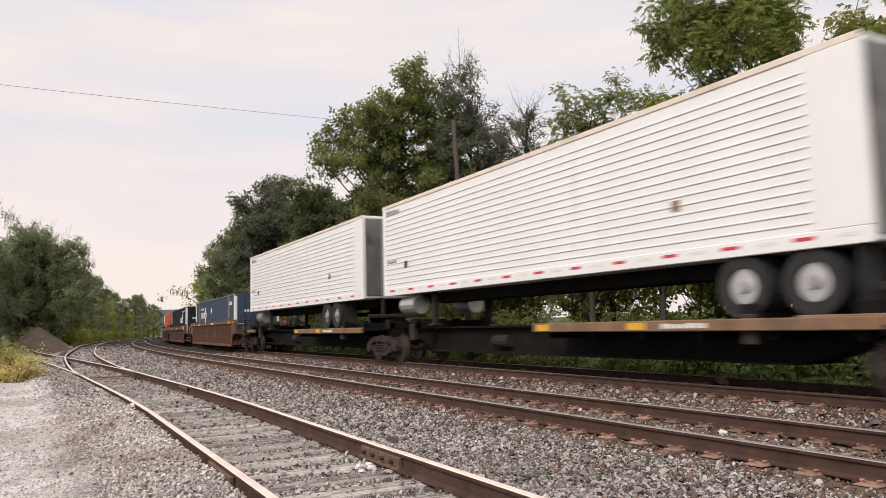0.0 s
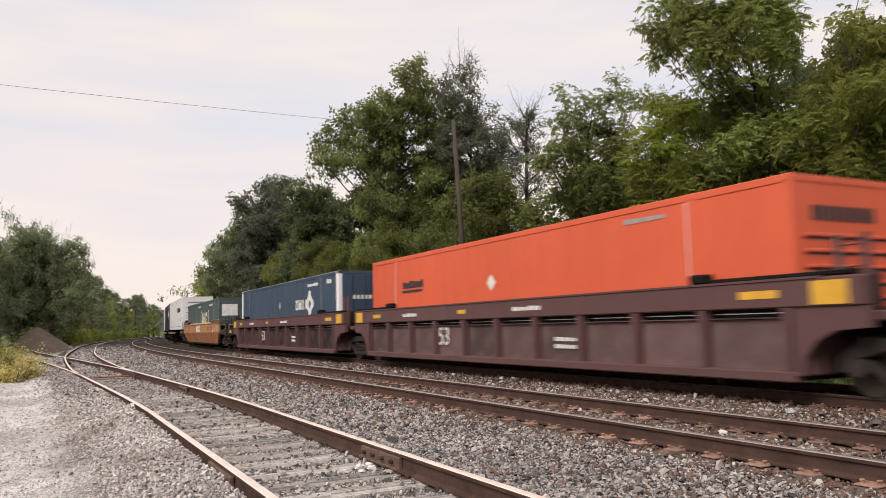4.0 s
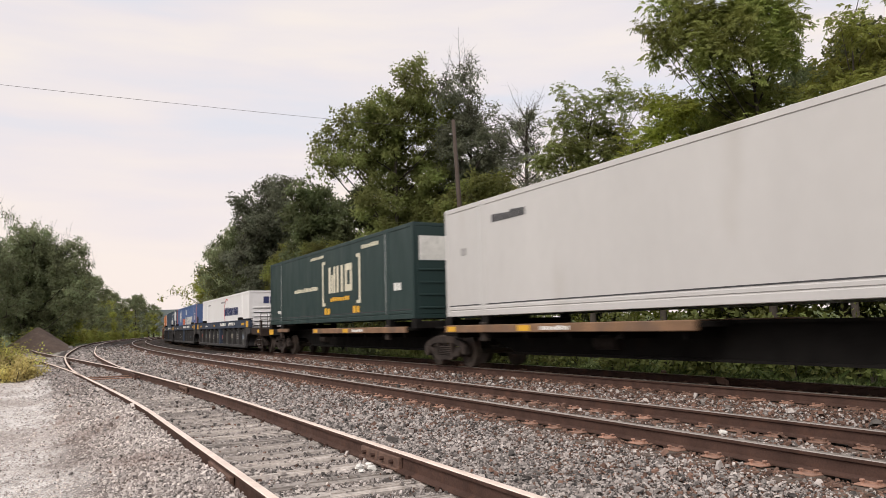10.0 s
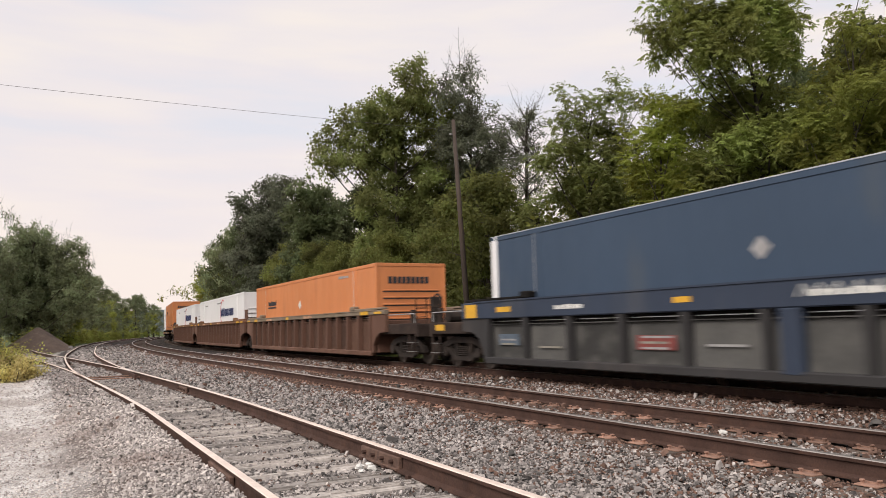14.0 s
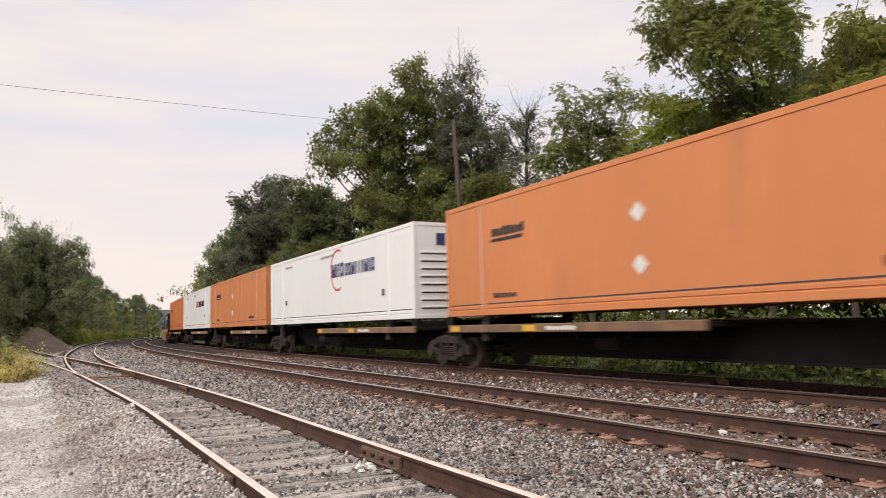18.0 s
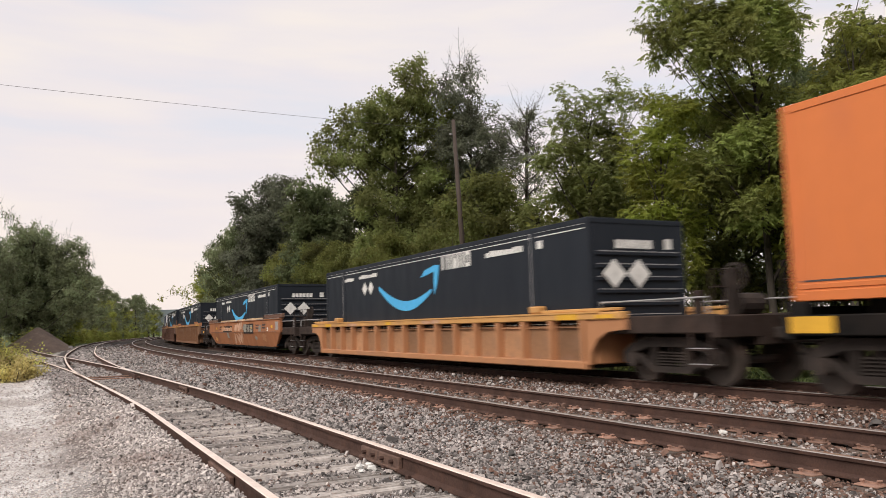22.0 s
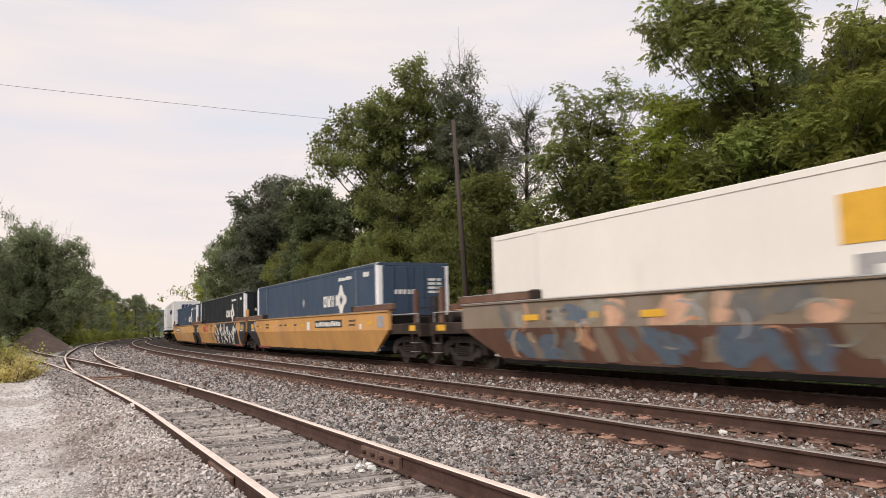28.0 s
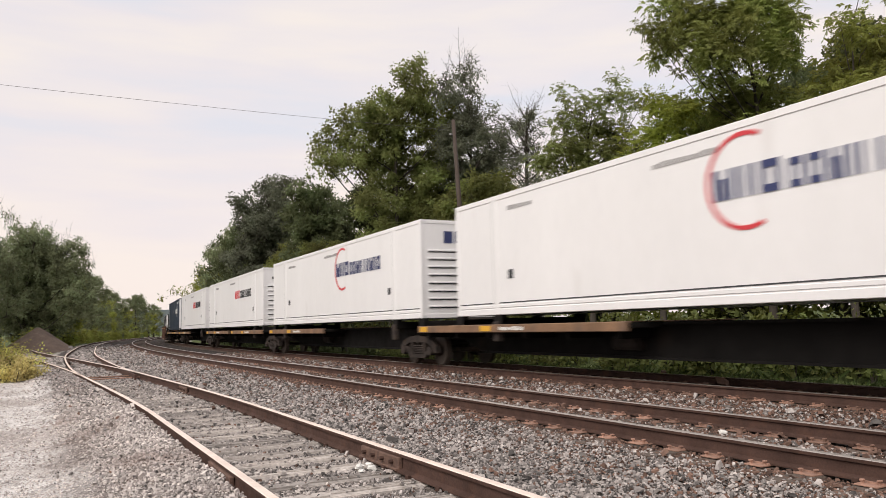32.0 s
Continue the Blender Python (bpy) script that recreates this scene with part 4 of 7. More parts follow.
lobed_tree(LAB_C, (20.3, 25.2), (
    (-0.8, 11.3, 0.4, 0.5), (-0.6, 10.3, 0.6, 0.8), (1.4, 11.5, 0.4, 0.5), (1.2, 10.6, 0.6, 0.8), (0.3, 10.2, 0.7, 0.9), (-1.1, 9.7, 0.5, 0.7),
    (0.1, 9.2, 0.9, 1), (1.3, 9.3, 0.8, 1), (2.3, 10.2, 0.6, 0.8), (-0.9, 8.2, 0.9, 1), (0.6, 7.8, 1.1, 1), (1.7, 8.2, 0.9, 1),
    (-1, 6.8, 1, 1), (0.5, 6.2, 1.2, 1), (-1.8, 7.8, 0.7, 1), (1.7, 6.4, 0.8, 0.8), (-0.1, 4.7, 1.3, 1), (-2, 5.5, 1.1, 1)
), 72000, 0.12, leaf_a, 13, 1.3, True)
lobed_tree(LAB_C, (18.1, 18.8), (
    (0.1, 8.7, 0.5, 0.8), (0.6, 8.1, 0.6, 1), (-0.4, 7.3, 0.6, 1), (-0.6, 6.5, 0.5, 1), (0.4, 6.7, 0.7, 1), (-0.1, 5.7, 0.7, 1),
    (-0.3, 4.8, 0.7, 1), (0.7, 5.3, 0.8, 1), (1.1, 4.4, 0.8, 1), (-0.6, 3.7, 0.8, 1), (0.5, 3.3, 0.9, 1)
), 34000, 0.12, leaf_f, 23, 0.8, True)
lobed_tree(LAB_A, (20.8, 46.0), (
    (-4.2, 13.8, 1.6, 0.45), (-4.8, 12.2, 1.2, 0.4), (-3.4, 15.1, 1.3, 0.45), (-3, 12.4, 1.6, 0.5), (-5.3, 13.7, 0.9, 0.4), (-1.5, 15.1, 1.6, 0.8),
    (-1.9, 12.8, 1.5, 0.8), (0, 16, 1.8, 0.8), (-0.3, 13.7, 1.9, 1), (1.2, 17.6, 1.3, 0.55), (1.9, 16.5, 1.3, 0.7), (2.8, 15.8, 1.4, 0.8),
    (1.6, 18.6, 0.6, 0.4), (3.2, 14.3, 1.6, 1), (2.4, 12.6, 2, 1), (0.1, 10.7, 2.2, 1), (2.4, 9.9, 2.2, 1), (0.8, 8, 2, 1),
    (3.8, 8.3, 1.8, 1), (-1.5, 9, 1.4, 0.8), (-0.5, 6.1, 1.9, 1), (2.5, 5.9, 2.1, 1), (-2.4, 5.8, 1.5, 1)
), 84000, 0.19, leaf_a, 14, 2.2)
lobed_tree(LAB_B, tree_spot(72, 18.8), (
    (-0.5, 15.1, 1.5, 0.6), (-2, 14.6, 1.4, 0.6), (-3.2, 13, 1.4, 0.7), (-1.3, 12.3, 1.8, 1), (0.6, 13.7, 1.3, 0.7), (-4, 11.4, 1.1, 0.7),
    (-2.1, 10.5, 1.8, 1), (0.2, 11, 1.8, 1), (-3.7, 8.3, 2, 1), (-0.5, 7.7, 2.4, 1), (-1.6, 5.1, 2.4, 1)
), 34000, 0.23, leaf_d, 15, 2)
lobed_tree(LAB_A, tree_spot(58, 19.0), (
    (-1.5, 12.2, 1.1, 0.8), (-0.3, 11.5, 1.2, 0.9), (-1.8, 10.4, 1.5, 1), (0.4, 9.6, 1.7, 1), (-1.2, 8.3, 1.8, 1), (1.4, 8.1, 1.5, 1),
    (-0.1, 6.1, 2, 1), (-1.9, 5.7, 1.8, 1)
), 34000, 0.21, leaf_b, 25, 1.6)
lobed_tree(LAB_D, (24.5, 42.5), (
    (-0.3, 18.3, 0.7, 0.22), (0.8, 17.8, 0.7, 0.2), (0.2, 17.4, 0.8, 0.2), (-1, 16.2, 1.2, 0.8), (0.1, 15.5, 1.2, 0.8), (1.3, 14.6, 0.9, 0.3),
    (-0.3, 13.6, 1.6, 1), (-1.4, 12.8, 1.4, 1), (1.2, 12.7, 1.2, 0.7), (2.1, 13.6, 0.7, 0.3), (0, 10.8, 1.7, 1), (1.8, 11.6, 1.2, 0.8)
), 34000, 0.14, leaf_d, 16, 1.4, bare=5)
lobed_tree("dark spreading tree on the bank beside the siding", tree_spot(84, -4.2), (
    (1, 10.2, 2.1, 1), (3.6, 9.5, 1.8, 1), (-0.7, 11.3, 1.4, 0.5), (-1.4, 12.9, 0.8, 0.35), (2.7, 7.3, 2.6, 1), (5.5, 7.1, 1.5, 1),
    (0, 6.8, 2.6, 1), (4.5, 4.5, 2.4, 1), (1.2, 3.5, 3, 1), (-2.3, 9.1, 2.1, 0.8), (-1.7, 5.2, 2.6, 1), (6.1, 4, 1.9, 1)
), 42000, 0.2, leaf_g, 26, 2, bare=8)
near_d = build_tree(LAB_C, 9.0, 3.5, 0.06, 36000, 0.15, leaf_h, 19, (-0.5, 0.3), 0.7, 28, at=(19.4, 31.2))
mid_b = build_tree(LAB_B, 14.0, 4.4, 0.08, 30000, 0.2, leaf_b, 15, (0, 0.4), 0.84, 32, at=tree_spot(77, 20.0))
mid_d = build_tree(LAB_D, 19.2, 3.3, 0.2, 15000, 0.14, leaf_d, 16, (0.2, 0.2), 0.55, 30, bare=18, at=tree_spot(39.0, 26.5))
mid_d.scale = (0.82, 0.82, 0.82)
far_a = build_tree(LAB_B, 13.0, 4.0, 0.04, 15000, 0.23, leaf_g, 17, (0, 0), 0.9, 26, at=tree_spot(112, -4.5))
far_c = build_tree(LAB_C, 9.0, 3.5, 0.04, 11000, 0.24, leaf_c, 18, (0, 0), 1.0, 18, at=tree_spot(110, -5.0))
rnd = random.Random(3)
for model, s, u, scale in (
        (near_d, 21.5, 24.0, 1.1), (mid_b, 17.5, 26.5, 0.85), (mid_b, 22.0, 28.0, 0.72), (near_d, 14.0, 25.5, 1.2), (mid_b, 62.0, 23.0, 0.98), (mid_b, 54.0, 26.5, 0.85), (far_c, 17.0, 24.5, 0.95),
        (far_c, 27.5, 23.5, 0.95), (near_d, 36.5, 20.5, 0.9), (mid_b, 33.0, 27.0, 0.72), (far_c, 11.5, 26.0, 1.0), (far_c, 6.0, 22.0, 1.0),
        (mid_b, 46.0, 26.5, 0.95), (near_d, 42.0, 18.0, 0.8), (near_d, 49.5, 17.8, 0.85), (near_d, 54.0, 18.0, 0.9), (near_d, 64.0, 17.8, 1.0),
        (mid_b, 83.0, 19.4, 0.98), (mid_b, 90.0, 19.0, 1.08), (far_a, 97.0, 18.5, 1.2), (mid_b, 105.0, 19.0, 1.1), (far_a, 114.0, 18.0, 1.15),
        (far_c, 123.0, 17.0, 1.3), (far_a, 132.0, 18.0, 0.9), (far_a, 147.0, 18.5, 0.85), (far_c, 160.0, 17.8, 1.1),
        (far_a, 178.0, 18.5, 0.8), (far_a, 200.0, 19.0, 0.8), (far_a, 225.0, 20.0, 0.8)):
    put_tree(model, s, u, rnd.uniform(0, 360), scale)
for i in range(15):
    put_tree((far_a, far_c)[i % 3 == 1], 84.0 + i * 11 + rnd.uniform(-3, 3), -3.9 + rnd.uniform(-1.5, 0.5), rnd.uniform(0, 360), rnd.uniform(0.86, 1.06) - 0.01 * i)
for i, (s, u, k) in enumerate(((92, -2.2, 0.8), (101, -1.8, 0.95), (96, -5.5, 0.9), (70, -6.2, 0.82), (80, -9.5, 1.0), (64, -9.5, 1.0), (88, -12, 1.0), (56, -12, 0.9), (100, -10, 0.9), (130, -11, 0.8), (48, -16, 0.9))):
    put_tree((far_a, far_c)[i == 1], s, u, rnd.uniform(0, 360), k)
for i in range(20):
    put_tree((far_a, far_a, far_c)[i % 3], -6 + i * 11 + rnd.uniform(-3, 3), 34 + rnd.uniform(0, 8), rnd.uniform(0, 360), rnd.uniform(0.75, 0.95), 0.3)


def build_bush(name, label, spots, leaves, size, material, seed, clump=0.5, kind=""):
    """A low thicket: leaf clumps on thin stems."""
    rng = np.random.default_rng(seed)
    bush = thing(name, label, "bush", kind=kind)
    stems, centres, radii = Shape(), [], []
    for x, y, h in spots:
        z0 = ground_z(x) if y < 40 else -0.3
        for k in range(3):
            tip = np.array((x + rng.normal(0, 0.25), y + rng.normal(0, 0.25), z0 + h * rng.uniform(0.6, 1.0)))
            stems.tube([(x, y, z0 - 0.05), tuple(tip)], [0.02, 0.006], 4, False)
            for g in (0.35, 0.7, 1.0):
                centres.append(np.array((x, y, z0)) * (1 - g) + tip * g)
                radii.append(clump * rng.uniform(0.6, 1.2) * min(h, 1.5))
    part("stemwork", stems, bark, bush)
    v, faces = leaf_cloud(rng, np.array(centres), np.array(radii), leaves, size, 0.0)
    part("foliage", array_mesh("foliage", v, faces, material), None, bush)
    return bush


r2 = random.Random(8)
build_bush("weeds", "tall straw-yellow and green weeds at the road edge", [(-5.8 + 5.6 * q, 28.0 + r2.uniform(0, 5.0) + 1.5 * (1 - q), 0.45 + 2.0 * (1 - q) ** 0.7 * r2.uniform(0.65, 1.1)) for q in [i / 90 for i in range(90)]],
           46000, 0.075, weed_leaf, 31, 0.4)
build_bush("dry_grass", "dry straw-coloured grass at the edge of the road", [(-4.8 + 4.5 * i / 70, 26.6 + r2.uniform(0, 2.6), r2.uniform(0.25, 0.75)) for i in range(70)], 30000, 0.07, straw, 35, 0.42)
build_bush("undergrowth", "dense green undergrowth below the trackside trees", [(r2.uniform(16.5, 19), -4 + i * 0.75, r2.uniform(0.8, 2.2)) for i in range(60)], 26000, 0.17, leaf_a, 32, 0.55)
build_bush("undergrowth", "dense green undergrowth below the trackside trees", [(*tree_spot(40 + i * 1.4, r2.uniform(15.5, 18)), r2.uniform(1.2, 3.0)) for i in range(60)], 20000, 0.26, leaf_b, 33, 0.6)
build_bush("undergrowth", "green undergrowth along the left side of the siding", [(*tree_spot(77 + i * 2.2, r2.uniform(-4.5, -1.2)), r2.uniform(0.9, 2.2)) for i in range(60)], 20000, 0.28, leaf_c, 34, 0.6)


def build_verge():
    rng = np.random.default_rng(9)
    k = 26000
    x, y = 13.3 + rng.exponential(1.1, k), rng.uniform(2, 60, k)
    z = np.interp(x, [q for q, _ in GROUND], [q for _, q in GROUND])
    h = rng.uniform(0.08, 0.4, k)
    a, lean = rng.uniform(0, 6.28, k), rng.normal(0, 0.09, (k, 2))
    w = 0.018
    v = np.stack([np.stack([x - w * np.cos(a), y - w * np.sin(a), z - 0.02], 1), np.stack([x + w * np.cos(a), y + w * np.sin(a), z - 0.02], 1),
                  np.stack([x + lean[:, 0] + w * 0.5 * np.cos(a), y + lean[:, 1] + w * 0.5 * np.sin(a), z + h * 0.65], 1), np.stack([x + lean[:, 0] * 2.2, y + lean[:, 1] * 2.2, z + h], 1)], 1)
    tagged(new("verge_grass", array_mesh("verge_grass", v.reshape(-1, 3), np.arange(k * 4).reshape(-1, 4), grass_leaf)), "green grass on the bank behind the tracks", "grass", kind="stuff")


build_verge()


def build_mound():
    sh, n = Shape(), 26
    for i in range(n):
        for j in range(n):
            u, w = i / (n - 1) * 2 - 1, j / (n - 1) * 2 - 1
            r = math.hypot(u, w)
            z = 2.3 * max(1 - r, 0) ** 1.1 + 0.16 * noise.noise((u * 4, w * 4, 1)) * max(1 - r, 0) ** 0.3 - 0.38
            sh.v.append((u * 3.3, w * 3.6, z))
    sh.f = [(i * n + j, i * n + j + 1, (i + 1) * n + j + 1, (i + 1) * n + j) for i in range(n - 1) for j in range(n - 1)]
    me = sh.mesh("earth_mound", soil, True)
    ob = tagged(new("earth_mound", me), "heap of bare brown earth beside the spur track", "mound")
    ob.matrix_basis = pose(-0.4, 71.0, 0)


build_mound()

# ---- utility pole and its cable across the line ----
pole = thing("utility_pole", "leaning brown wooden utility pole among the trees", "utility pole", at=pose(16.13, 28.3, -0.7, 0, -3.0, 0))
part("shaft", Shape().tube([(0, 0, -0.6), (0, 0, 6), (0, 0, 10.75)], [0.14, 0.11, 0.08], 10), pole_wood, pole, smooth=True)
part("insulator", Shape().tube([(-0.1, 0, 10.1), (-0.2, 0, 10.1), (-0.24, 0, 10.1)], [0.03, 0.05, 0.03], 8), grey_mark, pole)
far_pole = thing("utility_pole", "wooden utility pole at the far side of the yard", "utility pole", at=pose(-32.0, 28.0, -0.2))
part("shaft", Shape().tube([(0, 0, -0.6), (0, 0, 6), (0, 0, 11.6)], [0.17, 0.14, 0.1], 10), pole_wood, far_pole, smooth=True)
cable = Shape()
cable.tube([(-32 + 47.3 * i / 24, 28.0 + 0.4 * i / 24, 10.03 - 0.45 * i / 24 - 0.35 * (1 - (i / 12 - 1) ** 2)) for i in range(25)], [0.007] * 25, 5)
tagged(new("overhead_cable", cable.mesh("overhead_cable", wire_mat)), "single dark overhead cable slung across the tracks", "cable")

# far hill beyond the bend
hill, n = Shape(), 40
for i in range(n):
    f = i / (n - 1)
    hill.v += [(-500 + 1500 * f, 1500, -5), (-500 + 1500 * f, 1500, 26 + 22 * noise.noise((f * 4, 0, 7)) + 18 * math.sin(f * 3)), (-500 + 1500 * f, 1700, -5)]
for i in range(n - 1):
    a = 3 * i
    hill.f += [(a, a + 3, a + 4, a + 1), (a + 1, a + 4, a + 5, a + 2)]
# blue-grey base colour takes the place of haze over the woods
hill_mat = mat("blue_grey_wooded_hill", (0.16, 0.19, 0.2), 1.0, 0, 0.15, 0.02, 0)
tagged(new("backdrop", hill.mesh("backdrop", hill_mat)), "low hazy wooded hill on the horizon", "hill", kind="structure")


# ---- the train ----
# local space of every unit: x away from the yard, y against the way it runs (its leading end is -y), z up from the rail top


def add_truck(car, y):
    """A three-piece truck: two side frames with springs, a bolster, four wheels on two axles."""
    truck = part("truck", Shape().box(-0.95, 0.95, -0.2, 0.2, 0.55, 0.78, 0.02).box(-0.25, 0.25, -0.25, 0.25, 0.75, 0.9, 0.02), truck_mat, car)
    truck.matrix_basis = pose(0, y, 0)
    for sx in (-1, 1):
        x0, x1 = sorted((sx * 0.98, sx * 1.12))
        sh = Shape()
        sh.prism([(-1.2, 0.36), (-1.2, 0.56), (-1.0, 0.7), (-0.5, 0.83), (0.5, 0.83), (1.0, 0.7), (1.2, 0.56), (1.2, 0.36), (1.02, 0.36), (0.92, 0.54), (0.5, 0.66), (-0.5, 0.66), (-0.92, 0.54), (-1.02, 0.36)], x0, x1)
        sh.prism([(-0.95, 0.5), (-0.46, 0.2), (0.46, 0.2), (0.95, 0.5), (0.8, 0.54), (0.4, 0.31), (-0.4, 0.31), (-0.8, 0.54)], x0, x1)
        for yy in (-0.44, 0.36):
            sh.box(x0, x1, yy, yy + 0.09, 0.22, 0.72, 0.01)
        part("side_frame", sh, truck_mat, truck)
        for yy in (-0.22, 0.0, 0.22):
            part("spring", Shape().tube([(sx * 1.05, yy, 0.31 + k * 0.026) for k in range(11)], [0.088 if k % 2 else 0.06 for k in range(11)], 7), truck_mat, truck)
        for yy in (-0.89, 0.89):
            part("bearing_cap", Shape().rod((sx * 0.98, yy, 0.42), (sx * 1.2, yy, 0.42), 0.13, 10), truck_mat, truck)
            w = Shape().rod((sx * 0.69, yy, 0.42), (sx * 0.82, yy, 0.42), 0.42, 20).rod((sx * 0.66, yy, 0.42), (sx * 0.7, yy, 0.42), 0.445, 20).rod((sx * 0.6, yy, 0.42), (sx * 0.9, yy, 0.42), 0.15, 10)
            part("wheel", w, wheel_steel, truck)
    for yy in (-0.89, 0.89):
        part("axle", Shape().rod((-0.95, yy, 0.42), (0.95, yy, 0.42), 0.075, 8), wheel_steel, truck)
    return truck


def add_coupler(car, y, sign):
    part("coupler", Shape().box(-0.09, 0.09, min(y, y + sign * 0.75), max(y, y + sign * 0.75), 0.78, 0.98, 0.03).box(-0.16, 0.16, min(y + sign * 0.6, y + sign * 0.95), max(y + sign * 0.6, y + sign * 0.95), 0.72, 1.02, 0.05), truck_mat, car)
    part("air_hose", Shape().tube([(0.3, y, 0.85), (0.32, y + sign * 0.3, 0.6), (0.2, y + sign * 0.6, 0.45), (0.0, y + sign * 0.8, 0.55)], [0.03] * 4, 6), car_black, car)


def end_gear(car, sign, y_in, y_out, colour, brake=False, trim=None):
    """The open end platform of a car over its truck: deck, end sill, steps, grab irons, coupler."""
    a, b = sorted((sign * y_in, sign * y_out))
    part("end_platform", Shape().box(-1.25, 1.25, a, b, 1.06, 1.14, 0.015).box(-0.4, 0.4, a, b, 0.68, 1.06, 0.02), colour, car)
    e0, e1 = sorted((sign * (y_out - 0.14), sign * y_out))
    part("end_sill", Shape().box(-1.4, 1.4, e0, e1, 0.82, 1.2, 0.02), colour, car)
    for x in (-1.38, 1.38):
        st = Shape()
        s0, s1 = sorted((sign * (y_out - 0.16), sign * (y_out - 0.62)))
        for z in (0.36, 0.62):
            st.box(x - 0.05, x + 0.05, s0, s1, z, z + 0.03)
        for yy in (s0, s1 - 0.03):
            st.box(x - 0.02, x + 0.02, yy, yy + 0.03, 0.36, 1.06)
        part("step", st, colour, car)
        g = Shape()
        ym = sign * (y_out - 0.1)
        g.tube([(x, ym, 1.18), (x, ym, 1.95), (x * 0.75, ym, 1.95), (x * 0.75, ym, 1.18)], [0.018] * 4, 6)
        for z in (1.4, 1.66):
            g.rod((x, ym, z), (x * 0.75, ym, z), 0.015, 6)
        part("grab_iron", g, colour, car)
    if trim not in (W_OCHRE, W_BURNT, W_BROWN):
        part("reflector", Shape().box(-1.408, -1.4, min(sign * (y_out - 0.9), sign * (y_out - 0.35)), max(sign * (y_out - 0.75), sign * (y_out - 0.4)), 1.0, 1.16), yellow_mark, car)
    part("end_girder", Shape().box(-1.4, -1.2, min(sign * (y_in - 0.1), sign * (y_out - 0.1)), max(sign * (y_in - 0.1), sign * (y_out - 0.1)), 0.9, 1.22, 0.02), colour, car)
    part("end_girder", Shape().box(1.2, 1.4, min(sign * (y_in - 0.1), sign * (y_out - 0.1)), max(sign * (y_in - 0.1), sign * (y_out - 0.1)), 0.9, 1.22, 0.02), colour, car)
    for x in (-1.38, 1.38):
        part("handrail", Shape().tube([(x, sign * (y_in + 0.2), 1.24), (x, sign * (y_in + 0.2), 1.5), (x, sign * (y_out - 0.2), 1.5), (x, sign * (y_out - 0.2), 1.24)], [0.018] * 4, 6), grey_mark, car, "worn steel handrail")
        for z in (0.39, 0.65):
            part("step_edge", Shape().box(x - 0.055, x + 0.055, min(sign * (y_out - 0.16), sign * (y_out - 0.62)), max(sign * (y_out - 0.16), sign * (y_out - 0.62)), z, z + 0.012), alu, car, "bright step edge")
    part("brake_rod", Shape().rod((-0.9, sign * (y_in + 0.1), 0.98), (-0.9, sign * (y_out - 0.1), 0.98), 0.022, 6), truck_mat, car)
    for x in (-1.28, 1.28):
        part("end_post", Shape().box(x - 0.06, x + 0.06, sign * (y_out - 0.5) - 0.08, sign * (y_out - 0.5) + 0.08, 1.14, 2.2 if trim in (W_YELLOW, W_DRAB) else 1.62, 0.015), W_BROWN if trim in (W_YELLOW, W_DRAB) else colour, car)
    if trim is W_MAROON and sign < 0:
        ladder = part("ladder", Shape().box(-1.42, -1.37, -y_out + 0.55, -y_out + 0.6, 1.1, 2.15, 0.008), W_YELLOW, car, "worn yellow end ladder")
        part("stile", Shape().box(-1.42, -1.37, -y_out + 0.97, -y_out + 1.02, 1.1, 2.15, 0.008), W_YELLOW, ladder)
        for z in (1.25, 1.5, 1.75, 2.0):
            part("rung", Shape().rod((-1.395, -y_out + 0.57, z), (-1.395, -y_out + 1.0, z), 0.018, 6), W_YELLOW, ladder)
    if brake:
        ym = sign * (y_out - 0.35)
        part("hand_brake", Shape().box(-0.75, -0.5, ym - 0.08, ym + 0.08, 1.1, 2.0, 0.02).ring(-0.5, ym, 1.85, 0.2, 0.25, -0.06, -0.02, 18).rod((-0.55, ym, 1.85), (-0.45, ym, 1.85), 0.05, 8), truck_mat, car)
        part("air_reservoir", Shape().tube([(0.1, ym - sign * 0.6, 1.4), (0.75, ym - sign * 0.6, 1.4)], [0.2, 0.2], 12), truck_mat, car)
    add_coupler(car, sign * y_out, sign)


def bars(name, parent, material, y, z, count, w, h, gap, x, label="", tilt=0.0):
    """A row of plain letter-sized bars that starts at y and runs towards the leading end."""
    sh = Shape()
    for i in range(count):
        hh = h * (1.0, 0.82, 0.94, 0.76, 0.88)[(i * 7 + count) % 5]
        a = y - i * (w + gap)
        sh.box(x - 0.004, x + 0.004, a - w, a, z, z + hh)
    return part(name, sh, material, parent, label)


def letter(sh, x, kind, y, z, w, h, t):
    """Plain upright or level bars that fill the room of one sign; y is its left edge as seen from the yard."""
    def b(y0, y1, z0, z1):
        sh.box(x - 0.004, x + 0.004, y - w * y1, y - w * y0, z + h * z0, z + h * z1)
    if kind == 0:
        b(0, 0.28, 0, 1), b(0.58, 0.86, 0, 1)
    elif kind == 1:
        b(0, 0.26, 0, 1), b(0.64, 0.9, 0, 1), b(0.26, 0.64, 0, 0.24), b(0.26, 0.64, 0.76, 1)
    elif kind == 2:
        b(0.3, 0.62, 0, 1)
    else:
        b(0, 0.3, 0, 1), b(0.38, 0.64, 0, 0.7), b(0.72, 0.94, 0, 1)


def block_word(parent, material, kinds, y, z, w, h, gap, x, t=0.3, label=""):
    sh = Shape()
    for i in range(kinds):
        k = (0, 1, 0, 3, 1, 2, 0, 3)[(i * 3 + kinds) % 8]
        letter(sh, x, k, y - i * (w + gap), z, w, h, t)
    return part("logo", sh, material, parent, label)


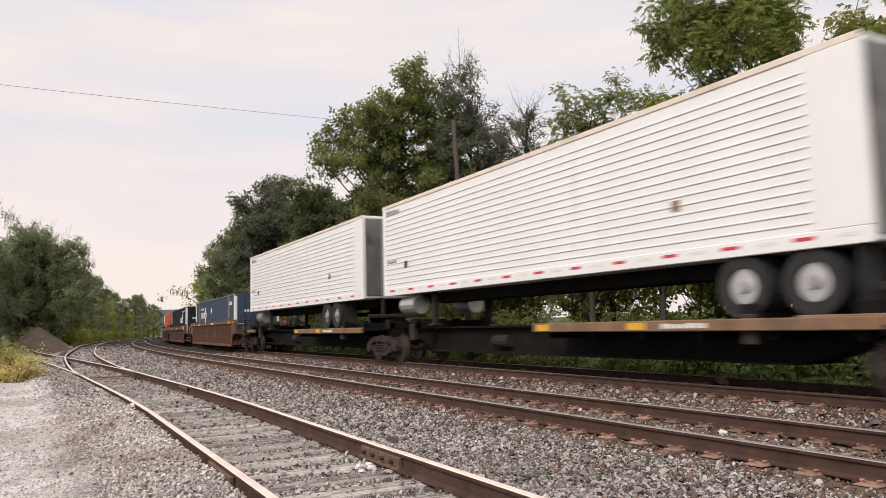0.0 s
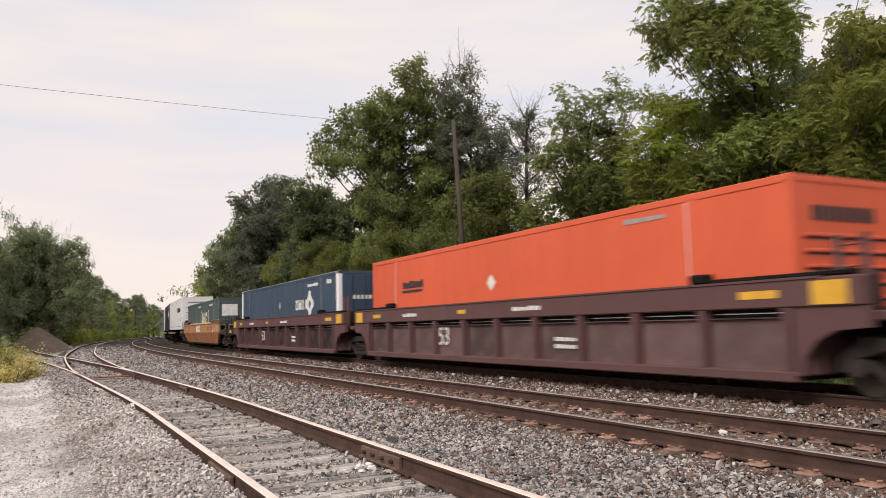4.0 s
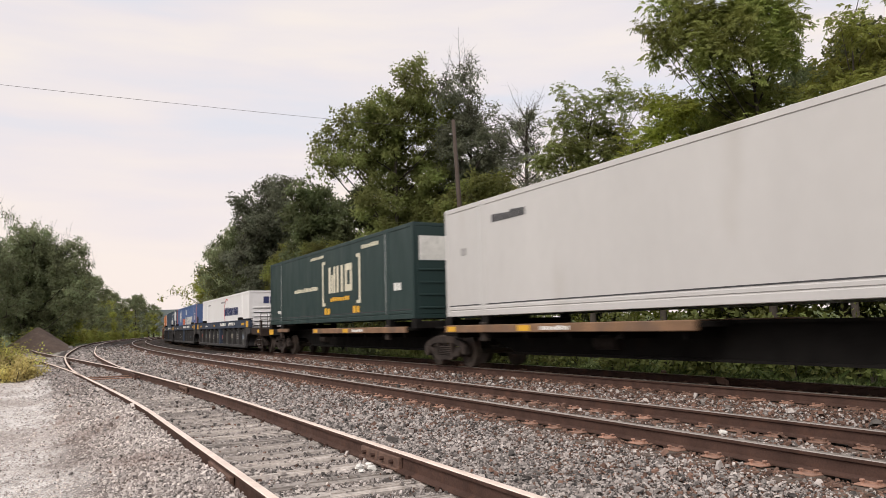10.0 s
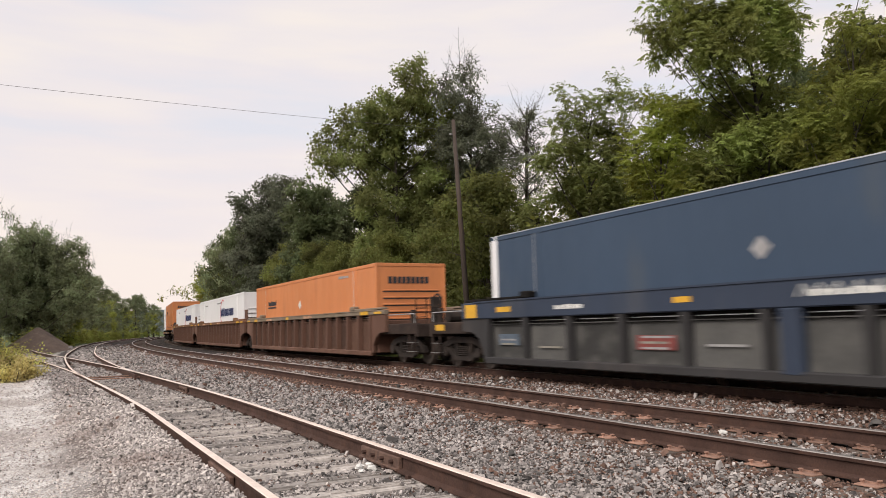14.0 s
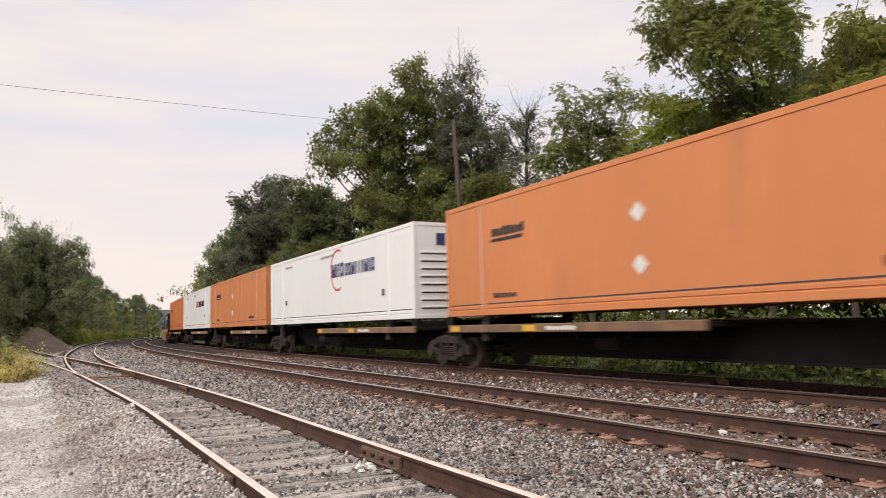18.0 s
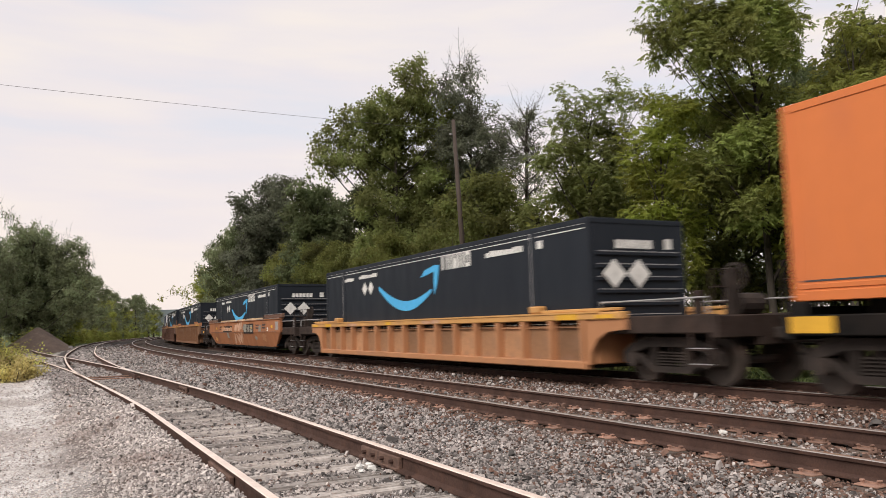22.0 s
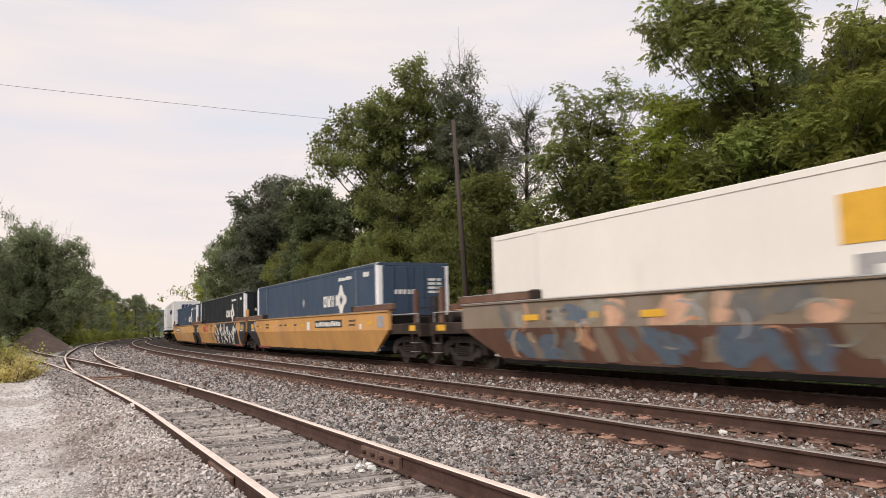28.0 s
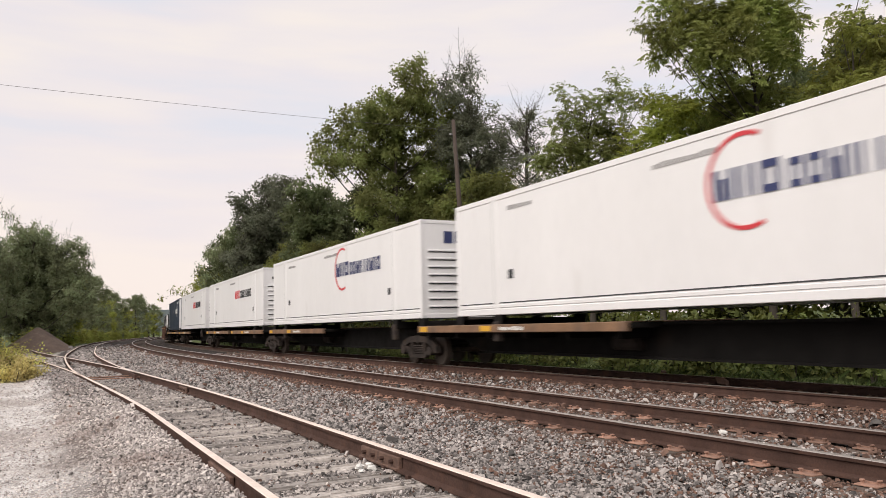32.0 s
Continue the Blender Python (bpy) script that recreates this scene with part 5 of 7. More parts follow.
def digits(parent, material, text, y, z, h, x):
    """Readable numerals in the built-in font, laid on the near side."""
    cu = bpy.data.curves.new("numerals", "FONT")
    cu.body, cu.size, cu.extrude = text, h * 1.35, 0.004
    tmp = bpy.data.objects.new("numerals_tmp", cu)
    scene.collection.objects.link(tmp)
    dg = bpy.context.evaluated_depsgraph_get()
    me = bpy.data.meshes.new_from_object(tmp.evaluated_get(dg))
    bpy.data.objects.remove(tmp)
    me.transform(pose(x, y, z, 90, 0, -90))
    me.materials.clear()
    me.materials.append(material)
    return part("numerals", me, None, parent, "stencilled number fifty-three")


def diamond(sh, x, y, z, r):
    return sh.add([(x - 0.004, y - r, z), (x - 0.004, y, z - r), (x - 0.004, y + r, z), (x - 0.004, y, z + r), (x + 0.004, y - r, z), (x + 0.004, y, z - r), (x + 0.004, y + r, z), (x + 0.004, y, z + r)],
                  [(0, 1, 2, 3), (7, 6, 5, 4), (0, 4, 5, 1), (1, 5, 6, 2), (2, 6, 7, 3), (3, 7, 4, 0)])


def emblem(x, y, z):
    """A hollow diamond with a blunt lobe on each corner."""
    sh = Shape().ring(x, y, z, 0.19, 0.52, -0.004, 0.004, 4)
    for dy, dz in ((0, 0.39), (0, -0.39), (0.39, 0), (-0.39, 0)):
        sh.ring(x, y + dy, z + dz, 0.02, 0.17, -0.005, 0.005, 8)
    return sh


def add_logo(box, logo, z0, H, x):
    """The big marks on the near side; z0 is the floor of the container."""
    zt = z0 + H
    if logo == "ring_box":
        c = z0 + H * 0.67
        part("logo_ring", Shape().ring(x, -1.4, c, 0.715, 0.79, -0.004, 0.004, 28, radians(-115), radians(115)), red_mark, box, "thin red ring logo")
        block_word(box, navy_mark, 3, -0.78, c - 0.26, 0.4, 0.5, 0.06, x - 0.006, 0.22, "navy block logo")
        block_word(box, navy_mark, 9, -2.2, c - 0.26, 0.27, 0.44, 0.05, x - 0.006, 0.24)
    elif logo in ("two_tone", "two_tone_faded"):
        c = z0 + H * 0.63
        block_word(box, red_mark if logo == "two_tone" else pink_mark, 3, -0.85, c - 0.22, 0.4, 0.46, 0.07, x, 0.26, "red block logo")
        block_word(box, dark_mark, 9, -2.35, c - 0.22, 0.27, 0.42, 0.05, x, 0.3)
    elif logo == "star_box":
        c = z0 + H * 0.62
        block_word(box, white_mark, 4, -2.45, c - 0.21, 0.36, 0.42, 0.08, x, 0.28, "white block logo")
        sh = emblem(x, -4.45, c)
        part("logo_star", sh, white_mark, box, "white four-part star logo")
        bars("marking", box, white_mark, -4.2, zt - 0.4, 7, 0.16, 0.13, 0.04, x)
        bars("marking", box, white_mark, -6.7, zt - 0.4, 2, 0.22, 0.18, 0.05, x)
        if "near-black" not in box["label"]:
            part("placard", diamond(Shape(), x, 0.15, c + 0.05, 0.19), grey_mark, box, "small dull diamond placard")
    elif logo == "star_left":
        c = z0 + H * 0.66
        block_word(box, white_mark, 4, 5.3, c - 0.21, 0.36, 0.42, 0.08, x, 0.28, "white block logo")
        sh = emblem(x, 3.3, c)
        part("logo_star", sh, white_mark, box, "white four-part star logo")
        part("placard", diamond(Shape(), x, 0.6, c + 0.25, 0.25), white_mark, box, "small pale diamond placard")
        bars("marking", box, white_mark, 5.3, zt - 0.6, 7, 0.16, 0.13, 0.04, x)
        bars("marking", box, white_mark, -6.3, zt - 0.6, 3, 0.22, 0.22, 0.05, x)
    elif logo == "arrow_box":
        c = z0 + 1.82
        part("logo_swoosh", Shape().add(*swoosh(x, c)), cyan_mark, box, "bright blue curved arrow")
        block_word(box, white_mark, 5, -1.55, z0 + H * 0.79, 0.3, 0.4, 0.05, x, 0.3, "white block logo")
        sh = Shape()
        diamond(sh, x, 4.1, z0 + H * 0.72, 0.22), diamond(sh, x, 3.55, z0 + H * 0.72, 0.22)
        part("placard", sh, white_mark, box, "pair of white diamond placards")
        bars("marking", box, white_mark, 6.2, zt - 0.48, 6, 0.15, 0.13, 0.03, x)
        bars("marking", box, white_mark, 4.6, zt - 0.46, 8, 0.17, 0.13, 0.03, x)
        bars("marking", box, white_mark, -4.0, zt - 0.48, 8, 0.18, 0.15, 0.03, x)
        bars("marking", box, white_mark, -6.0, zt - 0.48, 2, 0.2, 0.2, 0.03, x)
        for dz in (0.1, 0.2):
            part("stripe", Shape().box(x - 0.004, x + 0.004, -7.9, 7.9, zt - dz - 0.02, zt - dz), white_mark, box)
    elif logo == "orange":
        bars("logo", box, dark_mark, 5.7, z0 + H * 0.66, 9, 0.13, 0.22, 0.03, x, "black block logo")
        part("underline", Shape().box(x - 0.004, x + 0.004, 4.35, 5.75, z0 + H * 0.615, z0 + H * 0.64), dark_mark, box)
        for z in (0.62, 0.28):
            part("placard", diamond(Shape(), x, 0.5, z0 + H * z, 0.2), white_mark, box, "pale round placard")
        bars("marking", box, grey_mark, -4.4, zt - 0.32, 5, 0.18, 0.1, 0.04, x)
        bars("marking", box, dark_mark, -4.1, z0 + 0.42, 5, 0.2, 0.14, 0.06, x)
        bars("marking", box, dark_mark, 5.7, z0 + 0.42, 5, 0.16, 0.12, 0.05, x)
    elif logo in ("bracket_old", 3):
        c = z0 + H * 0.52
        hh = 1.5 if logo == "bracket_old" else 1.75
        br = Shape()
        for y0, s in ((0.35, -1), (-3.75, 1)):
            a, b = sorted((y0, y0 + s * 0.16))
            br.box(x - 0.004, x + 0.004, a, b, c - hh / 2, c + hh / 2)
            a, b = sorted((y0, y0 + s * 0.38))
            br.box(x - 0.004, x + 0.004, a, b, c - hh / 2, c - hh / 2 + 0.12).box(x - 0.004, x + 0.004, a, b, c + hh / 2 - 0.12, c + hh / 2)
        cream = mat("cream_logo_paint", (0.6, 0.56, 0.44), 0.6, 0, 0.15, 3)
        part("logo_brackets", br, cream, box, "cream square brackets")
        block_word(box, cream, 3, -0.42, c - 0.4, 0.8, 1.0, 0.1, x, 0.28, "cream block logo")
        bars("logo", box, cream, 4.1, c - (0.55 if logo == "bracket_old" else 0.2), 16, 0.15, 0.17, 0.05, x)
        bars("marking", box, cream, 1.8, zt - 0.36, 8, 0.16, 0.12, 0.05, x)
        bars("marking", box, cream, -3.9, zt - 0.4, 7, 0.17, 0.14, 0.05, x)
        if logo == 3:
            bars("logo", box, yellow_mark, -0.6, c - 0.72, 8, 0.2, 0.16, 0.06, x)
            bars("placard", box, yellow_mark, 0.1, c - 1.2, 2, 0.26, 0.26, 0.1, x)
            bars("placard", box, yellow_mark, -3.0, c - 1.2, 2, 0.26, 0.26, 0.1, x)
            bars("marking", box, white_mark, 6.8, z0 + 0.5, 2, 0.2, 0.14, 0.05, x)
            bars("marking", box, white_mark, -6.6, z0 + 0.9, 2, 0.25, 0.26, 0.05, x)
    elif logo == "cream":
        part("logo_panel", Shape().box(x - 0.004, x + 0.004, 2.95, 5.7, z0 + H * 0.62, z0 + H * 0.86), faded_blue, box, "faded blue logo panel")
        bars("logo", box, white_mark, 5.4, z0 + H * 0.66, 4, 0.42, 0.4, 0.14, x - 0.004)
        bars("logo", box, faded_blue, 5.7, z0 + H * 0.54, 12, 0.17, 0.12, 0.05, x)
        bars("marking", box, grey_mark, -4.2, zt - 0.5, 6, 0.2, 0.15, 0.05, x)
        bars("marking", box, grey_mark, 5.6, z0 + 0.5, 5, 0.2, 0.14, 0.05, x)
        for y0 in (0.4, -2.2, -5.6):
            part("placard", Shape().box(x - 0.004, x + 0.004, y0 - 0.18, y0, z0 + 0.9, z0 + 1.08), grey_mark, box)
    elif logo == "grey":
        bars("logo", box, dark_mark, 5.6, zt - 0.62, 7, 0.17, 0.2, 0.04, x)
        bars("marking", box, grey_mark, 7.2, zt - 1.3, 2, 0.12, 0.2, 0.03, x)
        bars("marking", box, grey_mark, -6.0, zt - 0.9, 3, 0.2, 0.2, 0.05, x)
        part("label_plate", Shape().box(x - 0.004, x + 0.004, -7.4, -7.15, z0 + 0.5, z0 + 0.85), yellow_mark, box)
    elif logo == "striped":
        fan = Shape()
        for i in range(13):
            f = (i - 6) / 6.6
            hw = 0.8 * math.sqrt(max(1 - f * f, 0.02))
            fan.box(x - 0.004, x + 0.004, 4.4 - hw, 4.4 + hw * 0.6, z0 + 2.15 + f * 0.62 - 0.022, z0 + 2.15 + f * 0.62 + 0.018)
        diamond(fan, x - 0.002, 4.95, z0 + 2.13, 0.42)
        part("logo_stripes", fan, white_mark, box, "white striped round logo")
        block_word(box, orange_mark, 5, 2.6, z0 + 1.38, 0.36, 0.5, 0.05, x, 0.28, "orange block logo")
        block_word(box, white_mark, 10, 0.44, z0 + 1.38, 0.5, 0.62, 0.07, x, 0.3, "white block logo")
        part("placard", Shape().box(x - 0.004, x + 0.004, -0.62, -0.02, z0 + 2.2, z0 + 2.62), white_mark, box)
        part("corner_panel", Shape().box(x - 0.005, x + 0.004, 7.72, 8.05, z0, zt), orange_mark, box, "orange corner post paint")
        part("corner_panel", Shape().box(x - 0.005, x + 0.004, -8.05, -7.62, z0, zt), orange_mark, box, "orange corner post paint")
        digits(box, white_mark, "53", -6.35, z0 + 1.7, 0.55, x)
        part("placard", Shape().box(x - 0.004, x + 0.004, -7.0, -6.45, z0 + 0.95, z0 + 1.45), white_mark, box)
        ob = digits(box, white_mark, "53", 0, 0, 0.55, 0)
        ob.data.transform(pose(0.25, -8.1, z0 + 1.75, 0, 0, 90))
        part("placard", Shape().box(0.2, 0.8, -8.105, -8.095, z0 + 0.95, z0 + 1.45), white_mark, box)
    elif logo == "sign":
        part("logo_panel", Shape().box(x - 0.004, x + 0.004, -4.8, -1.1, z0 + 1.75, z0 + 2.45), yellow_mark, box, "yellow logo panel")
        bars("logo", box, dark_mark, -2.1, z0 + 1.93, 4, 0.3, 0.36, 0.12, x - 0.004)
        part("logo_panel", Shape().box(x - 0.004, x + 0.004, -4.65, -1.3, z0 + 1.15, z0 + 1.6), grey_mark, box)
        bars("logo", box, white_mark, -1.6, z0 + 1.22, 8, 0.22, 0.3, 0.14, x - 0.004)
    if logo in ("ring_box", "two_tone", "two_tone_faded"):
        bars("marking", box, grey_mark, 0.6, zt - 0.4, 8, 0.15, 0.1, 0.04, x)
        bars("marking", box, grey_mark, 5.5, zt - 0.42, 5, 0.16, 0.1, 0.05, x)
        bars("marking", box, dark_mark, 5.55, z0 + 0.85, 1, 0.2, 0.26, 0.04, x)
        bars("marking", box, dark_mark, -5.6, z0 + 0.8, 1, 0.2, 0.26, 0.04, x)


def swoosh(x, c):
    """A crescent smile that rises to an arrow head at its leading end."""
    n, vs, fs = 24, [], []
    for i in range(n + 1):
        f = i / n
        y = 2.85 - 3.8 * f
        mid = c + 0.34 - 0.78 * math.sin(math.pi * (0.04 + 0.8 * f)) ** 0.9 + 0.02 * f
        th = 0.025 + 0.125 * math.sin(math.pi * min(f * 0.9 + 0.06, 1)) ** 0.8
        for xx in (x - 0.004, x + 0.004):
            vs += [(xx, y, mid - th), (xx, y, mid + th)]
    for i in range(n):
        a = 4 * i
        fs += [(a, a + 4, a + 5, a + 1), (a + 2, a + 3, a + 7, a + 6), (a, a + 2, a + 6, a + 4), (a + 1, a + 5, a + 7, a + 3)]
    for tip in ([(-0.3, c + 0.36), (-0.55, c + 0.55), (-1.2, c + 0.66), (-1.15, c + 0.48)], [(-1.15, c + 0.66), (-1.46, c + 0.64), (-1.32, c + 0.1), (-1.12, c - 0.18)]):
        k = len(vs)
        vs += [(xx, y, z) for xx in (x - 0.004, x + 0.004) for y, z in tip]
        fs += [tuple(range(k, k + 4)), tuple(range(k + 7, k + 3, -1))] + [(k + i, k + 4 + i, k + 4 + (i + 1) % 4, k + (i + 1) % 4) for i in range(4)]
    return vs, fs


def end_wall(box, style, L, z0, H, colour, mark):
    """The leading end: ribbed front wall, doors with locking bars, or a plain panelled end."""
    y, zt = -L / 2, z0 + H
    if style == "ribbed":
        for i in range(8):
            z = z0 + 0.32 + i * 0.235
            part("rib", Shape().box(-1.05, 1.05, y - 0.035, y, z, z + 0.055, 0.012), colour, box)
            # dark strip paints the shade below the rib
            part("groove", Shape().box(-1.05, 1.05, y - 0.006, y, z - 0.03, z), seam_and_shade, box)
        sh = Shape()
        for i in range(3 if mark is navy_mark else 9):
            w, g = (0.3, 0.06) if mark is navy_mark else (0.13, 0.04)
            a = -0.52 + i * (w + g) if mark is navy_mark else -0.85 + i * (w + g)
            sh.box(a, a + w, y - 0.008, y, zt - (0.68 if colour is not P_WHITE or mark is navy_mark else 0.56), zt - (0.32 if mark is navy_mark else 0.45))
        part("logo", sh, mark, box)
    elif style == "doors":
        for sx in (-1, 1):
            a, b = sorted((sx * 0.02, sx * 1.16))
            door = part("door", Shape().box(a, b, y - 0.035, y, z0 + 0.14, zt - 0.12, 0.012), colour, box)
            for k in range(2):
                x = sx * (0.3 + 0.5 * k)
                part("locking_bar", Shape().rod((x, y - 0.06, z0 + 0.1), (x, y - 0.06, zt - 0.08), 0.02, 6), colour, door)
            for z in (0.6, 1.45, 2.3):
                part("hinge", Shape().box(sx * 1.1 - 0.06, sx * 1.1 + 0.06, y - 0.05, y - 0.03, z0 + z, z0 + z + 0.06), colour, door)
        sh = Shape()
        for i in range(5):
            sh.box(-0.75 + i * 0.16, -0.64 + i * 0.16, y - 0.042, y - 0.036, z0 + 1.85, z0 + 2.0)
        part("marking", sh, mark, box)
        sh = Shape()
        for i in range(4):
            sh.box(0.5, 1.0, y - 0.042, y - 0.036, zt - 0.6 - i * 0.14, zt - 0.52 - i * 0.14)
        part("marking", sh, mark, box)
    elif style == "panel":
        part("end_panel", Shape().box(-1.1, -0.1, y - 0.02, y, z0 + 1.75, z0 + 2.5, 0.008), white_mark, box, "pale placard panel on the end")
        for a, b in ((-1.16, -0.03), (0.03, 1.16)):
            part("door", Shape().box(a, b, y - 0.016, y, z0 + 0.14, zt - 0.12, 0.006), colour, box)
        for i in range(4):
            z = z0 + 0.3 + i * 0.38
            part("rib", Shape().box(-1.1, 1.1, y - 0.04, y, z, z + 0.06, 0.01), colour, box)
    elif style == "arrow_box":
        for i in range(8):
            z = z0 + 0.3 + i * 0.26
            part("rib", Shape().box(-1.12, 1.12, y - 0.05, y, z, z + 0.1, 0.02), colour, box)
            part("groove", Shape().box(-1.12, 1.12, y - 0.052, y - 0.048, z + 0.085, z + 0.1), grey_mark, box, "paler line along the top of the rib")
        sh = Shape()
        for i in range(6):
            sh.box(-0.6 + i * 0.17, -0.46 + i * 0.17, y - 0.008, y, zt - 0.62, zt - 0.44)
        sh.box(0.75, 0.95, y - 0.008, y, zt - 0.62, zt - 0.4)
        part("logo", sh, white_mark, box)
        part("logo_line", Shape().box(-0.3, 0.3, y - 0.008, y, zt - 0.74, zt - 0.69), cyan_mark, box)
        sh = Shape()
        for cx in (-0.7, -0.05):
            sh.add([(cx - 0.3, y - 0.062, z0 + 1.75), (cx, y - 0.062, z0 + 1.45), (cx + 0.3, y - 0.062, z0 + 1.75), (cx, y - 0.062, z0 + 2.05), (cx - 0.3, y - 0.04, z0 + 1.75), (cx, y - 0.04, z0 + 1.45), (cx + 0.3, y - 0.04, z0 + 1.75), (cx, y - 0.04, z0 + 2.05)],
                   [(0, 1, 2, 3), (7, 6, 5, 4), (0, 4, 5, 1), (1, 5, 6, 2), (2, 6, 7, 3), (3, 7, 4, 0)])
        part("placard", sh, white_mark, box, "white diamond placards on the end")


def build_container(label, colour, logo, end, z0, posts=None, corrugated=False, post_ends=None, mark=dark_mark, L=16.1, H=2.9):
    """A 53-foot container on its floor height z0."""
    box = thing("container", label, "shipping container", "containers on the train")
    hw, hl, zt = 1.295, L / 2, z0 + H
    sh = Shape()
    if corrugated:
        for sx in (-1, 1):
            n, k = 58, len(sh.v)
            for i in range(n * 4 + 1):
                y = -hl + 0.12 + (L - 0.24) * i / (n * 4)
                d = 0.03 if i % 4 in (0, 1) else 0.0
                sh.v += [(sx * (hw - 0.012 - d), y, z0 + 0.14), (sx * (hw - 0.012 - d), y, zt - 0.1)]
            sh.f += [(k + 2 * i, k + 2 * i + 2, k + 2 * i + 3, k + 2 * i + 1) for i in range(n * 4)]
        sh.box(-hw + 0.06, hw - 0.06, -hl + 0.01, hl - 0.01, z0 + 0.05, zt - 0.02)
    else:
        sh.box(-hw + 0.012, hw - 0.012, -hl + 0.005, hl - 0.005, z0 + 0.03, zt - 0.01, 0.02)
    part("body", sh, colour, box)
    for sx in (-1, 1):
        a, b = sorted((sx * (hw - 0.07), sx * (hw + 0.004)))
        part("top_rail", Shape().box(a, b, -hl, hl, zt - 0.12, zt + 0.004, 0.01), colour, box)
        part("bottom_rail", Shape().box(a, b, -hl, hl, z0, z0 + 0.15, 0.012).box(a, b, -hl, hl, z0 + 0.17, z0 + 0.25, 0.01), colour, box)
        if post_ends:
            a, b = sorted((sx * (hw - 0.02), sx * (hw + 0.008)))
            # bright strip stands in for sky reflected along the top rail
            part("top_edge", Shape().box(a, b, -hl + 0.3, hl - 0.3, zt - 0.014, zt + 0.008, 0.003), alu, box, "bright strip painted as sky light on the upper edge")
        if not corrugated:
            a, b = sorted((sx * (hw - 0.01), sx * (hw - 0.004)))
            part("seam", Shape().box(a, b, -hl + 0.1, hl - 0.1, z0 + 0.275, z0 + 0.3), seam_and_shade, box)
        for y in (-hl, -6.1, 6.1, hl):
            pc = (posts if abs(y) < hl else post_ends) or colour
            w = 0.11
            y0, y1 = max(y - w, -hl - 0.006), min(y + w, hl + 0.006)
            if abs(y) == hl:
                y0, y1 = (y - 0.008, y + 0.26) if y < 0 else (y - 0.26, y + 0.008)
                if not post_ends:
                    y0, y1 = (y - 0.008, y + 0.14) if y < 0 else (y - 0.14, y + 0.008)
            a, b = sorted((sx * (hw - 0.1), sx * (hw + 0.008)))
            part("corner_post", Shape().box(a, b, y0, y1, z0 - 0.0, zt + 0.006, 0.012), pc, box)
            if sx < 0 and abs(y) < hl:
                # thin strip paints how the post's edge catches light or falls in shade
                part("post_seam", Shape().box(a - 0.003, a + 0.003, y1 - 0.012, y1 + 0.012, z0 + 0.16, zt - 0.12), grey_mark if mark is white_mark or end == "arrow_box" else edge_tone_mark, box)
            for zc in (z0, zt - 0.11):
                a2, b2 = sorted((sx * (hw - 0.16), sx * (hw + 0.014)))
                ym = min(max(y, -hl + 0.08), hl - 0.08)
                part("corner_casting", Shape().box(a2, b2, ym - 0.09, ym + 0.09, zc, zc + 0.118, 0.02), pc if abs(y) < hl else colour, box)
    for y in (-hl, hl):
        a, b = (y - 0.01, y + 0.1) if y < 0 else (y - 0.1, y + 0.01)
        part("end_header", Shape().box(-hw + 0.02, hw - 0.02, a, b, zt - 0.11, zt + 0.003, 0.01), colour, box)
        part("end_sill", Shape().box(-hw + 0.02, hw - 0.02, a, b, z0, z0 + 0.13, 0.01), colour, box)
        if post_ends:
            for sx in (-1, 1):
                a2, b2 = sorted((sx * (hw - 0.22), sx * (hw + 0.005)))
                part("corner_post", Shape().box(a2, b2, a - 0.002, b, z0 + 0.13, zt - 0.11, 0.01), post_ends, box)
    end_wall(box, end, L, z0, H, colour, mark)
    if logo:
        add_logo(box, logo, z0, H, -hw - (0.001 if corrugated else -0.004))
    return box


def joint_gear(car, sy, colour):
    """Ladder posts and the dark casting where two units share a truck."""
    part("articulation_casting", Shape().box(-0.7, 0.7, min(sy * 8.3, sy * 9.6), max(sy * 8.3, sy * 9.6), 0.85, 1.06, 0.03), car_black, car)
    if sy < 0:
        for y in (-8.75, -9.15):
            part("ladder_post", Shape().box(-1.36, -1.28, y - 0.05, y + 0.05, 1.2, 2.25, 0.012), colour, car)
        for z in (1.5, 1.8, 2.1):
            part("rung", Shape().rod((-1.32, -8.75, z), (-1.32, -9.15, z), 0.016, 6), colour, car)
        part("brake_housing", Shape().box(-1.2, -0.8, -9.05, -8.75, 1.2, 1.75, 0.05), end_dark, car)


SIDE_POST = {}


